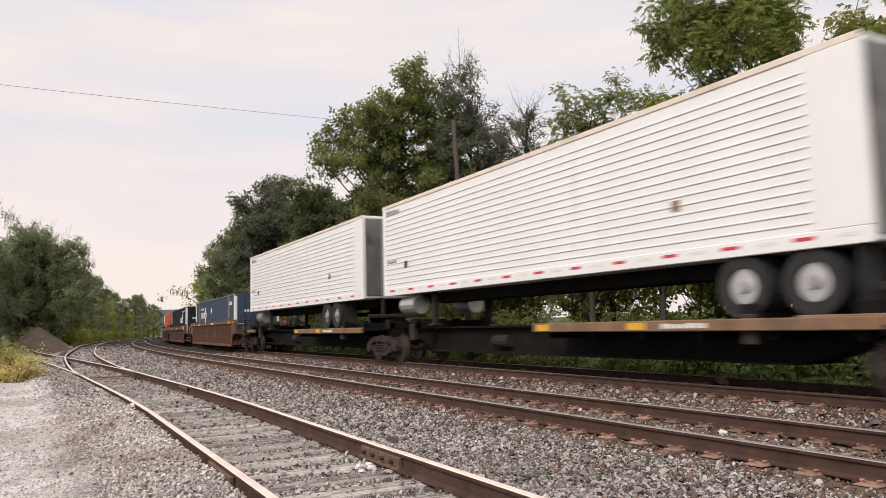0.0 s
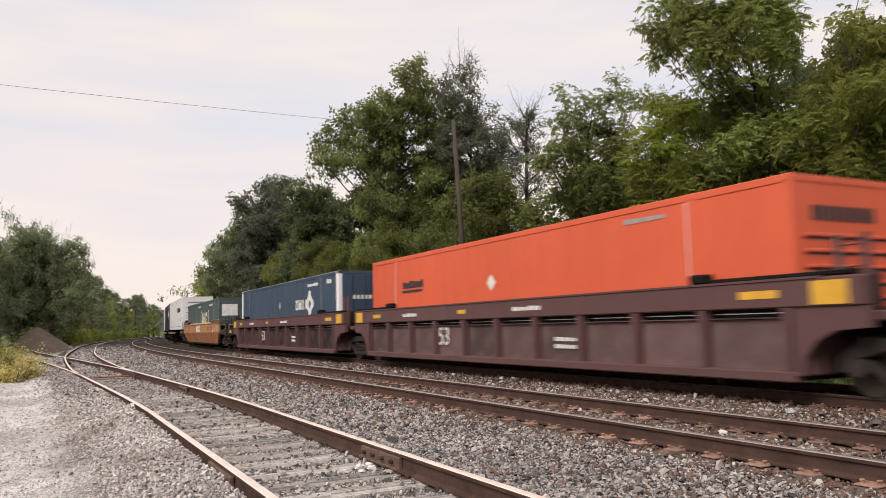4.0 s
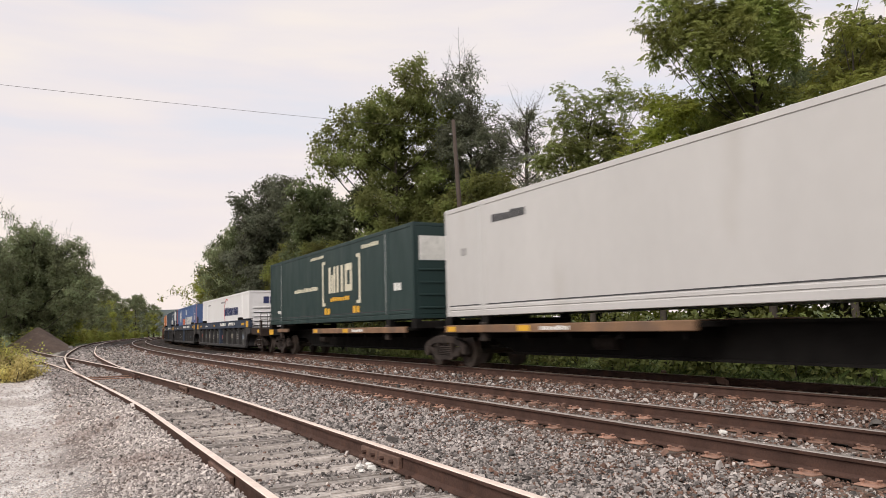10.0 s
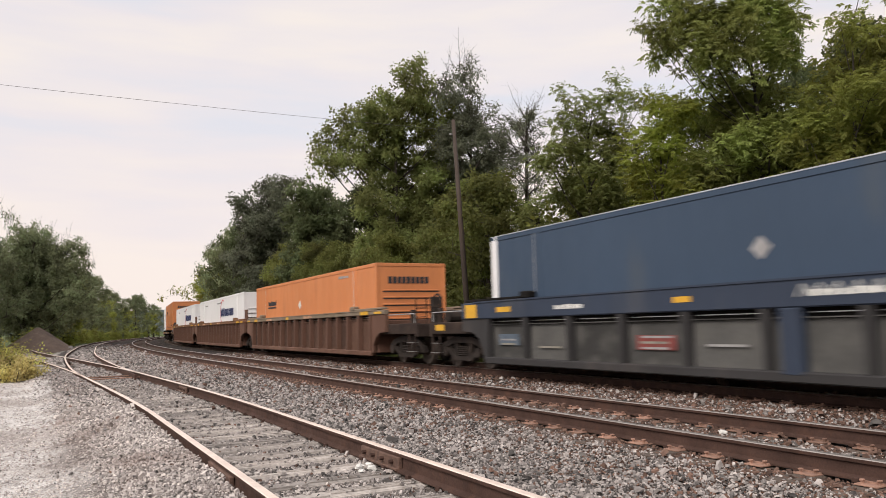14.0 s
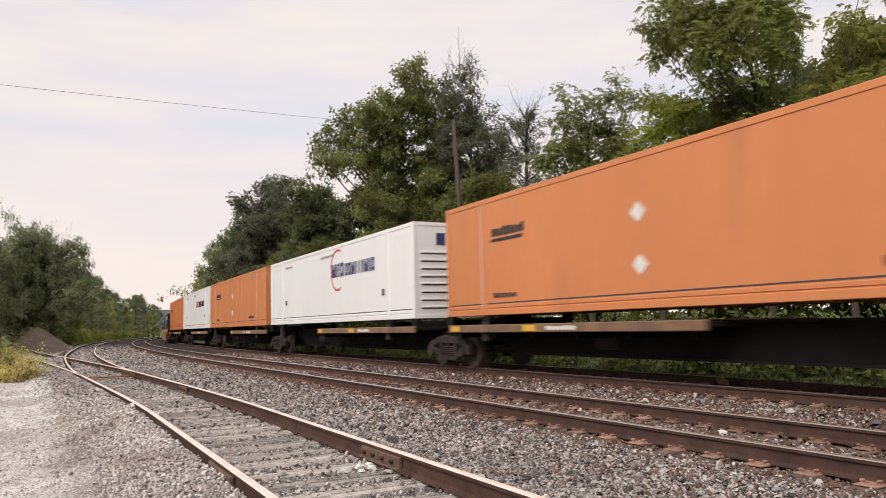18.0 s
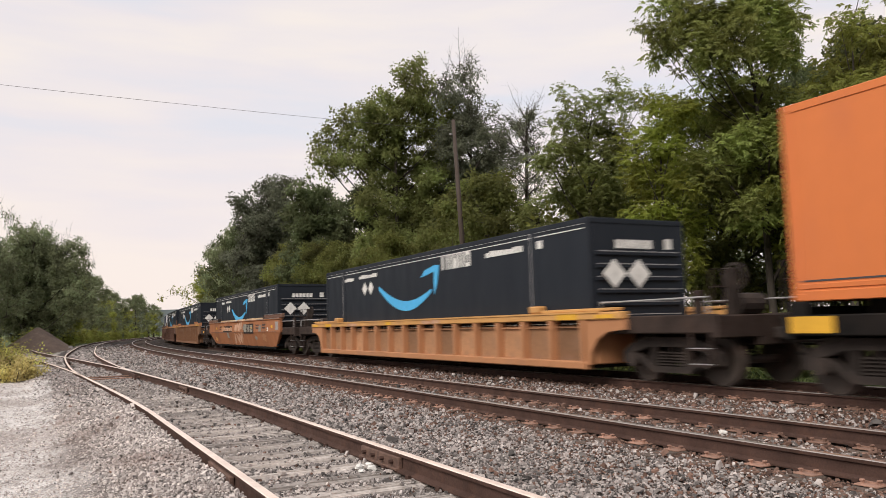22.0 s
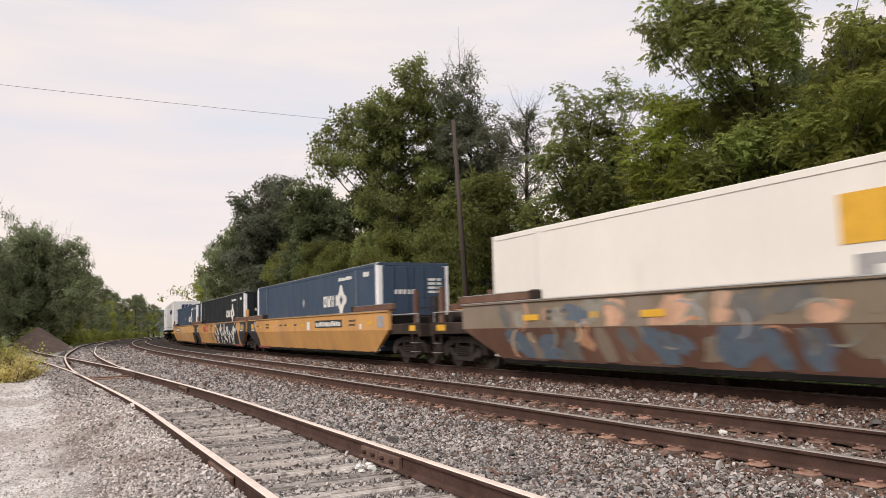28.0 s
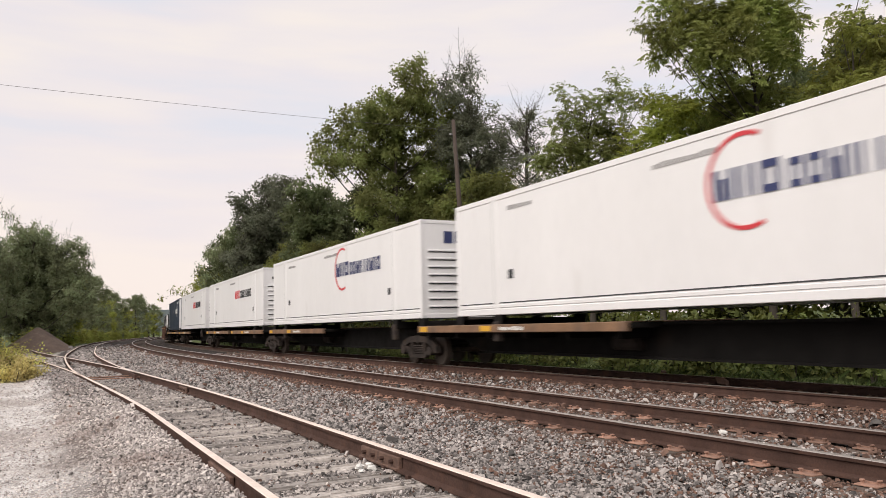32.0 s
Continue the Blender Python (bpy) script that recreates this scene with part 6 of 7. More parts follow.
def build_well_ribbed(label, colour, chord, front, rear, brake=False, graffiti=0, number=True):
    """A well-car unit with posts along its sides. front, rear: an open end with coupler, or a shared truck."""
    car = thing("well_car", label, "rail car", "cars of the train")
    chord = chord or colour
    bays = 15 if colour in (W_BROWN, W_RUST, W_OCHRE) else 10
    top = 1.32 if colour is W_OCHRE else 1.68
    chord_z = top - 0.15 if colour in (W_BROWN, W_RUST, W_OCHRE) else 1.27
    for sx in (-1, 1):
        a, b = sorted((sx * 1.36, sx * 1.4))
        if sx > 0:
            part("side_sheet", Shape().box(a, b, -8.1, 8.1, 0.3, min(1.3, chord_z)), colour, car)
        else:
            bay = Shape().box(a + 0.03, b - 0.01, -8.0 / bays + 0.06, 8.0 / bays - 0.06, 0.3, chord_z - (0.1 if bays == 15 else 0.16)).mesh("bay_panel", BAYS[colour.name])
            # black backing puts the shade band under the chord into the colour
            part("side_sheet", Shape().box(-1.33, -1.3, -8.1, 8.1, 0.3, chord_z), car_black, car)
            # bright strip paints the sky-lit line inside that band
            part("inner_edge", Shape().box(-1.345, -1.33, -8.0, 8.0, chord_z - 0.075, chord_z - 0.06), alu, car, "thin bright strip painted as a sky-lit edge under the chord")
            lip = Shape().box(a - 0.025, b, -8.0 / bays + 0.06, 8.0 / bays - 0.06, chord_z - 0.15, chord_z - 0.13).mesh("bay_lip", BAYS[colour.name])
            for i in range(bays):
                q = part("bay_panel", bay, None, car)
                q.matrix_basis = pose(0, -8.0 + (i + 0.5) * 16.0 / bays, 0)
                part("bay_lip", lip, None, q)
        a, b = sorted((sx * 1.34, sx * 1.54))
        part("top_chord", Shape().box(a, b, -9.2, 9.2, chord_z, top, 0.02), chord, car)
        part("bottom_sill", Shape().box(a, b, -8.1, 8.1, 0.2, 0.36, 0.02), colour, car)
        if chord is W_SLATE:
            part("centre_post", Shape().box(*sorted((sx * 1.37, sx * 1.548)), -0.62, -0.28, 0.3, chord_z, 0.02), W_SLATE, car, "slate blue centre post")
        if (sx > 0, chord_z) not in SIDE_POST:
            SIDE_POST[sx > 0, chord_z] = Shape().add([(sx * w, y, z) for z, hw in ((0.36, 0.06), (0.75, 0.062), (chord_z, 0.11)) for w, y in ((1.37, -hw), (1.53, -hw * 0.7), (1.53, hw * 0.7), (1.37, hw))],
                                                     [(0, 1, 5, 4), (1, 2, 6, 5), (2, 3, 7, 6), (4, 5, 9, 8), (5, 6, 10, 9), (6, 7, 11, 10)])
        for i in range(bays + 1):
            y = -8.0 + i * 16.0 / bays
            part("side_post", SIDE_POST[sx > 0, chord_z], colour, car).matrix_basis = pose(0, y, 0)
        part("chord_lip", Shape().box(*sorted((sx * 1.3, sx * 1.56)), -8.6, 8.6, top - 0.015, top + 0.02), chord, car)
        for sy in (-1, 1):
            part("container_guide", Shape().box(*sorted((sx * 1.3, sx * 1.54)), sy * 6.35 - 0.18, sy * 6.35 + 0.18, top + 0.02, top + 0.18, 0.03).box(*sorted((sx * 1.3, sx * 1.52)), min(sy * 6.6, sy * 9.0), max(sy * 6.6, sy * 9.0), top + 0.02, top + 0.08, 0.01), chord if bays == 15 else car_black, car)
        for sy in (-1, 1):
            part("end_side", Shape().prism([(sy * 8.1, 0.3), (sy * 8.1, chord_z), (sy * 9.25, chord_z), (sy * 9.25, 0.98), (sy * 8.75, 0.94), (sy * 8.45, 0.8), (sy * 8.25, 0.55), (sy * 8.2, 0.3)], *sorted((sx * 1.38, sx * 1.5))), colour, car)
            part("reflector", Shape().box(*sorted((sx * 1.541, sx * 1.549)), min(sy * 8.45, sy * 9.0), max(sy * 8.45, sy * 9.0), chord_z + 0.03, top - 0.05), yellow_mark, car)
    fl = Shape()
    for y in np.linspace(-7.9, 7.9, 9):
        fl.box(-1.36, 1.36, y - 0.2, y + 0.2, 0.22, 0.34)
    part("well_floor", fl, car_black, car)
    for sy, kind in ((-1, front), (1, rear)):
        a, b = sorted((sy * 8.1, sy * 8.25))
        part("bulkhead", Shape().box(-1.34, 1.34, a, b, 0.3, min(1.35, chord_z), 0.02), colour, car)
        if kind == "open":
            end_gear(car, sy, 8.25, 11.35, end_dark, brake and sy < 0, colour)
            add_truck(car, sy * 9.95)
        else:
            a, b = sorted((sy * 8.25, sy * 9.55))
            part("end_platform", Shape().box(-1.3, 1.3, a, b, 1.06, 1.2, 0.02).box(-0.45, 0.45, a, b, 0.7, 1.06, 0.02), colour, car)
            joint_gear(car, sy, colour)
            if kind == "truck":
                add_truck(car, sy * 9.75)
    side_marks(car, -1.541, chord_z, top, graffiti, number, -1.402)
    return car


def side_marks(car, x, z0, z1, graffiti, number, xs, top=1.0):
    pale = white_mark if number or graffiti else wash_pink
    bars("marking", car, pale, 5.2, (z0 + z1) / 2 - 0.06, 6, 0.13, 0.1, 0.03, x)
    bars("marking", car, pale, -0.8, (z0 + z1) / 2 - 0.05, 7, 0.13, 0.1, 0.03, x)
    part("reflector", Shape().box(x - 0.004, x + 0.004, -7.9, -7.2, (z0 + z1) / 2 - 0.06, (z0 + z1) / 2 + 0.06), yellow_mark, car)
    part("reflector", Shape().box(x - 0.004, x + 0.004, 6.9, 7.5, (z0 + z1) / 2 - 0.06, (z0 + z1) / 2 + 0.06), yellow_mark, car)
    part("reflector", Shape().box(x - 0.004, x + 0.004, 1.4, 1.8, (z0 + z1) / 2 - 0.05, (z0 + z1) / 2 + 0.05), yellow_mark, car)
    if number:
        digits(car, white_mark, "53", 3.2, 0.62, 0.5, xs)
        bars("marking", car, white_mark, -2.2, 0.75, 5, 0.12, 0.09, 0.03, xs)
        bars("marking", car, white_mark, -2.2, 0.6, 5, 0.12, 0.09, 0.03, xs)
    if graffiti == 9:
        for y, w in ((5.9, 0.2), (4.8, 0.16), (1.6, 0.24), (0.0, 0.3), (-1.6, 0.3), (-3.2, 0.3), (-6.4, 0.26)):
            part("marking", Shape().box(xs - 0.003, xs, y - w, y + w, 1.12, 1.2).box(xs - 0.003, xs, y - w * 0.35, y + w * 0.35, 0.72, 1.12), wash_tan, car, "faded cream stencil on a bay")
    elif graffiti:
        smudge(car, xs - 0.004, graffiti)


def smudge(car, x, seed):
    """Dull painted-over panels and stripes of old graffiti in the bays, scrawls on the chord."""
    rnd = random.Random(seed)
    for i in range(10):
        yc = -8.0 + (i + 0.5) * 1.6
        w, zc = rnd.uniform(0.35, 0.55), rnd.uniform(0.72, 0.82)
        kind = rnd.random()
        if kind < 0.45:
            part("graffiti", Shape().box(x - 0.004, x, yc - w, yc + w, zc - 0.13, zc + 0.13), rnd.choice((old_paint, red_sill, slate_mark)), car, "dull painted-over panel")
        if kind < 0.8:
            for dz in (-0.1, 0.0, 0.1)[:rnd.randint(1, 3)]:
                part("graffiti", Shape().box(x - 0.007, x - 0.004, yc - w * rnd.uniform(0.6, 0.95), yc + w * rnd.uniform(0.6, 0.95), zc + dz - 0.02, zc + dz + 0.02), rnd.choice((grey_mark, old_paint)), car, "faint stripe of old graffiti")
    for y0 in (-0.6, -3.4):
        for k in range(7):
            y = y0 - k * 0.28
            part("graffiti", Shape().tube([(-1.545, y, 1.42), (-1.545, y - 0.1, 1.6), (-1.545, y - 0.2, 1.44), (-1.545, y - 0.28, 1.56)][:rnd.randint(2, 4)], [0.016] * 4, 4), white_mark, car, "thin white scrawl on the chord")


def laid(sh):
    """Bends what lies on a smooth car side onto its inward-sloping lower half."""
    sh.v = [(vx + max(1.04 - vz, 0) * 0.284, vy, vz) for vx, vy, vz in sh.v]
    return sh


def flames(car, x, y0, y1, z0, z1):
    """A black painted field over both halves of the side, with pale flame-shaped strokes."""
    rnd = random.Random(77)
    ragged = [(y1 - 0.5 * rnd.random(), 1.04 + (z1 - 1.04) * i / 4) for i in range(5)]
    part("graffiti", Shape().prism([(y0, 1.04), (y0 + 0.3, z1)] + ragged[::-1], x - 0.003, x), dark_mark, car, "black painted graffiti field")
    low = [(y1 + 0.3 - 0.5 * rnd.random(), z0 + (1.04 - z0) * i / 4) for i in range(5)]
    part("graffiti", laid(Shape().prism([(y0 + 0.2, z0), (y0, 1.04)] + low[::-1], x - 0.003, x)), dark_mark, car, "black painted graffiti field")
    n = 52
    for k in range(n):
        cy, cz = y0 + 0.3 + (y1 - y0 - 0.4) * (k + rnd.random()) / n, rnd.uniform(z0 + 0.15, z1 - 0.15)
        a0, r, sweep = rnd.choice((0.2, 1.4, 2.6, 3.3, 4.4)) + rnd.uniform(-0.4, 0.4), rnd.uniform(0.2, 0.55), rnd.uniform(1.2, 2.2)
        sh, m = Shape(), 12
        inner, outer = [], []
        for j in range(m):
            f = j / (m - 1)
            th = (0.05 + 0.1 * r) * math.sin(math.pi * f ** 0.7) ** 0.8 + 0.004
            a = a0 + sweep * f
            z_at = lambda q: min(max(q, z0 + 0.01), z1 - 0.005)
            outer.append((cy + (r + th) * 0.85 * math.cos(a), z_at(cz + (r + th) * math.sin(a))))
            inner.append((cy + (r - th) * 0.85 * math.cos(a), z_at(cz + (r - th) * math.sin(a))))
        sh.v = [(xx, *row[q]) for q in range(m) for xx, row in ((x - 0.014, outer), (x - 0.014, inner), (x - 0.003, inner), (x - 0.003, outer))]
        sh.f = [(4 * q + e, 4 * q + (e + 1) % 4, 4 * q + 4 + (e + 1) % 4, 4 * q + 4 + e) for q in range(m - 1) for e in range(4)]
        part("graffiti", laid(sh), white_mark, car, "pale flame-shaped graffiti stroke")
    for y in (y1 - 0.6, y1 - 2.6):
        part("reflector", Shape().box(x - 0.019, x - 0.014, y - 0.4, y, 1.24, 1.36), yellow_mark, car)


def build_well_smooth(label, colour, lower, front, rear, brake=False, graffiti=0, panel=None, mark=white_mark, logo_y=1.2):
    """A smooth-sided well-car unit whose sides rise in a slant at both ends."""
    car = thing("well_car", label, "rail car", "cars of the train")
    for sx in (-1, 1):
        x0, x1 = sorted((sx * 1.4, sx * 1.5))
        up = Shape().prism([(-9.3, 1.04), (-9.3, 1.62), (9.3, 1.62), (9.3, 1.04)], x0, x1)
        part("upper_side", up, colour, car)
        lo = Shape()
        xt, xb = sx * 1.5, sx * 1.29
        lo.add([(xt, -9.3, 1.04), (xt, 9.3, 1.04), (xb, 7.7, 0.3), (xb, -7.7, 0.3), (sx * 1.36, -9.3, 1.04), (sx * 1.36, 9.3, 1.04), (sx * 1.2, 7.7, 0.3), (sx * 1.2, -7.7, 0.3)],
               [(0, 1, 2, 3), (4, 7, 6, 5), (0, 3, 7, 4), (1, 5, 6, 2), (2, 6, 7, 3), (0, 4, 5, 1)])
        part("lower_side", lo, lower or colour, car)
        # highlight of the sky-lit lip, drawn as a bright strip
        part("lip_edge", Shape().box(*sorted((sx * 1.535, sx * 1.545)), -9.3, 9.3, 1.645, 1.664), alu, car, "bright strip painted as sky light on the lip")
        part("top_lip", Shape().box(*sorted((sx * 1.34, sx * 1.54)), -9.3, 9.3, 1.6, 1.66, 0.012), colour, car)
        part("bottom_sill", Shape().box(*sorted((sx * 1.19, sx * 1.305)), -7.7, 7.7, 0.22, 0.32, 0.012), car_black, car)
        for sy in (-1, 1):
            g0, g1 = sorted((sy * 6.14, sy * 9.5))
            part("container_guide", Shape().box(*sorted((sx * 1.34, sx * 1.5)), g0, g1, 1.66, 1.86, 0.02), W_BROWN, car)
            # same painted highlight along the guide's upper edge
            part("guide_edge", Shape().box(*sorted((sx * 1.494, sx * 1.506)), g0, g1, 1.845, 1.862), alu, car, "bright strip painted as sky light on the guide")
            part("guide_nose", Shape().box(*sorted((sx * 1.3, sx * 1.52)), sy * 6.14 - 0.12, sy * 6.14 + 0.1, 1.66, 1.88, 0.03), end_dark, car)
    if colour in (W_OCHRE, W_BURNT):
        for y in (-5.2, -3.0, -0.6, 1.8, 4.2):
            part("lift_pad", Shape().prism([(y - 0.75, 1.655), (y - 0.7, 1.74), (y + 0.7, 1.74), (y + 0.75, 1.655)], -1.535, -1.36), wash_tan, car, "pale worn lifting pad on the lip")
        for y in (-6.6, -2.2, 2.6, 6.2):
            part("side_plate", Shape().prism([(y - 0.8, 1.58), (y - 0.65, 1.46), (y + 0.65, 1.46), (y + 0.8, 1.58)], -1.508, -1.5), colour, car)
        part("side_seam", Shape().box(-1.505, -1.498, -8.6, 8.6, 1.03, 1.045), seam_and_shade, car)
    fl = Shape()
    for y in np.linspace(-7.5, 7.5, 9):
        fl.box(-1.3, 1.3, y - 0.2, y + 0.2, 0.22, 0.34)
    part("well_floor", fl, car_black, car)
    for sy, kind in ((-1, front), (1, rear)):
        a, b = sorted((sy * 8.1, sy * 8.25))
        part("bulkhead", Shape().box(-1.34, 1.34, a, b, 0.7, 1.5, 0.02), car_black, car)
        if kind == "open":
            end_gear(car, sy, 8.25, 11.35, end_dark, brake and sy < 0, colour)
            add_truck(car, sy * 9.95)
        else:
            a, b = sorted((sy * 8.25, sy * 9.55))
            part("end_platform", Shape().box(-1.3, 1.3, a, b, 1.1, 1.22, 0.02).box(-0.45, 0.45, a, b, 0.7, 1.1, 0.02), end_dark, car)
            joint_gear(car, sy, colour)
            part("end_patch", Shape().prism([(sy * 9.31, 1.05), (sy * 9.31, 1.6), (sy * 7.6, 1.6), (sy * 7.9, 1.3), (sy * 7.5, 1.05)], -1.506, -1.501), dark_mark, car, "black painted end of the car side")
            part("end_patch", laid(Shape().prism([(sy * 9.31, 1.036), (sy * 7.5, 1.036), (sy * 7.3, 0.7), (sy * 7.35, 0.34), (sy * 7.75, 0.32)], -1.512, -1.503)), dark_mark, car, "black painted end of the car side")
            part("reflector", Shape().box(-1.512, -1.506, sy * 8.3 - 0.24, sy * 8.3 + 0.24, 1.2, 1.44), yellow_mark, car)
            part("label_plate", Shape().box(-1.512, -1.506, sy * 7.82 - 0.12, sy * 7.82 + 0.12, 1.3, 1.56), grey_mark, car)
            bars("marking", car, white_mark, sy * 8.2 + 0.3, 1.1, 4, 0.13, 0.08, 0.03, -1.507)
            part("sill_edge", Shape().box(-1.32, -1.29, min(sy * 5.6, sy * 7.7), max(sy * 5.6, sy * 7.7), 0.25, 0.35, 0.006), red_sill, car, "faded red painted sill end")
            if kind == "truck":
                add_truck(car, sy * 9.75)
    x = -1.502
    if panel is not None:
        part("name_panel", Shape().box(x - 0.003, x + 0.003, panel - 3.1, panel, 1.16, 1.44), dark_mark, car)
        bars("marking", car, white_mark, panel - 0.12, 1.21, 11, 0.19, 0.18, 0.07, x - 0.003)
    if logo_y is not None:
        if mark is dark_mark:
            part("name_panel", Shape().box(x - 0.003, x + 0.003, logo_y - 2.4, logo_y, 0.96, 1.48), end_dark, car)
            part("name_panel", Shape().box(x - 0.003, x + 0.003, 1.75, 4.73, 1.06, 1.4), end_dark, car)
            bars("marking", car, wash_pink, 4.6, 1.12, 9, 0.26, 0.22, 0.06, x - 0.003)
            ob = digits(car, dark_mark, "53", 7.75, 0.66, 0.42, x - 0.003)
            ob.data.transform(pose(0.105, 0, 0))
            washes(car, x - 0.001, 19, -1.0, 1.2, (wash_pink,), 7, 1.2)
            washes(car, x - 0.001, 20, -7.5, 7.5, (old_paint, W_OCHRE, W_OCHRE, W_YELLOW), 9, 0.6)
            block_word(car, old_paint, 3, logo_y - 0.18, 1.04, 0.6, 0.36, 0.12, x - 0.006, 0.3, "block logo in a dark frame")
        else:
            block_word(car, mark, 3, logo_y, 1.07, 0.62, 0.48, 0.08, x - 0.002, 0.24, "block logo on the car side")
    for y in (6.8, 4.2, -3.2, -7.6):
        part("reflector", Shape().box(x - 0.004, x + 0.004, y - 0.3, y, 1.22, 1.34), yellow_mark, car)
    for y in (5.6, -4.4, -5.8):
        bars("marking", car, dark_mark, y, 1.34, 4, 0.12, 0.08, 0.04, x)
        bars("marking", car, dark_mark, y, 1.2, 4, 0.12, 0.08, 0.04, x)
    if colour is W_YELLOW and panel is not None and panel < 0:
        for y in (7.4, 3.2, 2.4, 0.9):
            bars("marking", car, dark_mark, y, 1.28, 3, 0.1, 0.08, 0.04, x)
        for y in (5.0, 1.9, -0.2):
            part("reflector", Shape().box(x - 0.004, x + 0.004, y - 0.3, y, 1.22, 1.34), yellow_mark, car)
        bars("marking", car, pink_mark, 4.3, 1.2, 4, 0.14, 0.14, 0.04, x)
        part("label_plate", Shape().box(x - 0.004, x + 0.004, -1.3, -0.95, 1.08, 1.4), white_mark, car)
    part("inspection_plate", Shape().box(x - 0.004, x + 0.004, -8.9, -8.4, 1.12, 1.5), grey_mark, car)
    part("label_plate", Shape().box(x - 0.004, x + 0.004, -7.0, -6.8, 1.08, 1.26), white_mark, car)
    if graffiti == 7:
        flames(car, x - 0.008, -7.0, 0.6, 0.34, 1.59)
        digits(car, dark_mark, "53", 2.2, 1.1, 0.26, x - 0.004)
        for z in (1.42, 1.5, 0.96, 0.8, 0.68, 0.56):
            part("marking", laid(Shape().box(x - 0.004, x - 0.001, 1.5, 2.2, z, z + 0.045)), dark_mark, car)
    elif graffiti == 5:
        washes(car, x - 0.001, 41, -6.5, 2.4, (wash_pale, wash_pale, wash_pale, wash_tan), 30, 1.5)
        digits(car, dark_mark, "53", 2.0, 1.12, 0.24, x - 0.004)
    elif graffiti:
        washes(car, x - 0.001, graffiti, -7.2, 7.4, (wash_blue, slate_mark, wash_blue, W_DRAB, old_paint, wash_pink), 46, 1.4)
        swirls(car, x - 0.003, graffiti + 1, -7.2, 7.4, (grey_mark, old_paint, wash_tan, old_paint, wash_pink), 40)
        for y in (6.2, 2.4, -2.2, -6.0):
            part("reflector", Shape().box(x - 0.018, x - 0.008, y - 0.3, y + 0.3, 1.2, 1.33), yellow_mark, car)
    return car


def washes(car, x, seed, y0, y1, paints, count, tall=1.0):
    """Faded, half-cleaned patches of paint on the two halves of the side."""
    rnd = random.Random(seed)
    for k in range(count):
        za, zb = (1.05, 1.585) if k % 2 else (0.36, 1.02)
        cy, cz, n = y0 + (y1 - y0) * (k + rnd.random()) / count, rnd.uniform(za + 0.15, zb - 0.15), 14
        ry, rz, lean = rnd.uniform(0.2, 0.5), rnd.uniform(0.16, 0.4) * tall, rnd.uniform(-0.8, 0.8)
        ring = []
        for q in range(n):
            a, w = 6.283 * q / n, rnd.uniform(0.6, 1.15)
            dz = rz * math.sin(a) * w
            ring.append((cy + ry * math.cos(a) * w + lean * dz, min(max(cz + dz, za), zb)))
        part("graffiti", laid(Shape().prism(ring, x - 0.003 - 0.0005 * (k % 5), x)), rnd.choice(paints), car, "faded patch of graffiti paint")


def swirls(car, x, seed, y0, y1, paints, count):
    """Thin brushed arcs of old graffiti across both halves of the side."""
    rnd = random.Random(seed)
    for k in range(count):
        cy, cz = y0 + (y1 - y0) * (k + rnd.random()) / count, rnd.uniform(0.55, 1.45)
        a0, rad, sweep, thick = rnd.uniform(0, 6.28), rnd.uniform(0.15, 0.5), rnd.uniform(1.0, 2.6), rnd.uniform(0.014, 0.035)
        sh, m, inner, outer = Shape(), 12, [], []
        for q in range(m):
            f = q / (m - 1)
            th, a = thick * math.sin(math.pi * f) ** 0.6 + 0.003, a0 + sweep * f
            for row, d in ((outer, th), (inner, -th)):
                row.append((cy + (rad + d) * 1.35 * math.cos(a), min(max(cz + (rad + d) * math.sin(a), 0.37), 1.585)))
        sh.v = [(xx, *row[q]) for q in range(m) for xx, row in ((x - 0.011, outer), (x - 0.011, inner), (x - 0.004, inner), (x - 0.004, outer))]
        sh.f = [(4 * q + e, 4 * q + (e + 1) % 4, 4 * q + 4 + (e + 1) % 4, 4 * q + 4 + e) for q in range(m - 1) for e in range(4)]
        part("graffiti", laid(sh), rnd.choice(paints), car, "thin arc of faded graffiti")


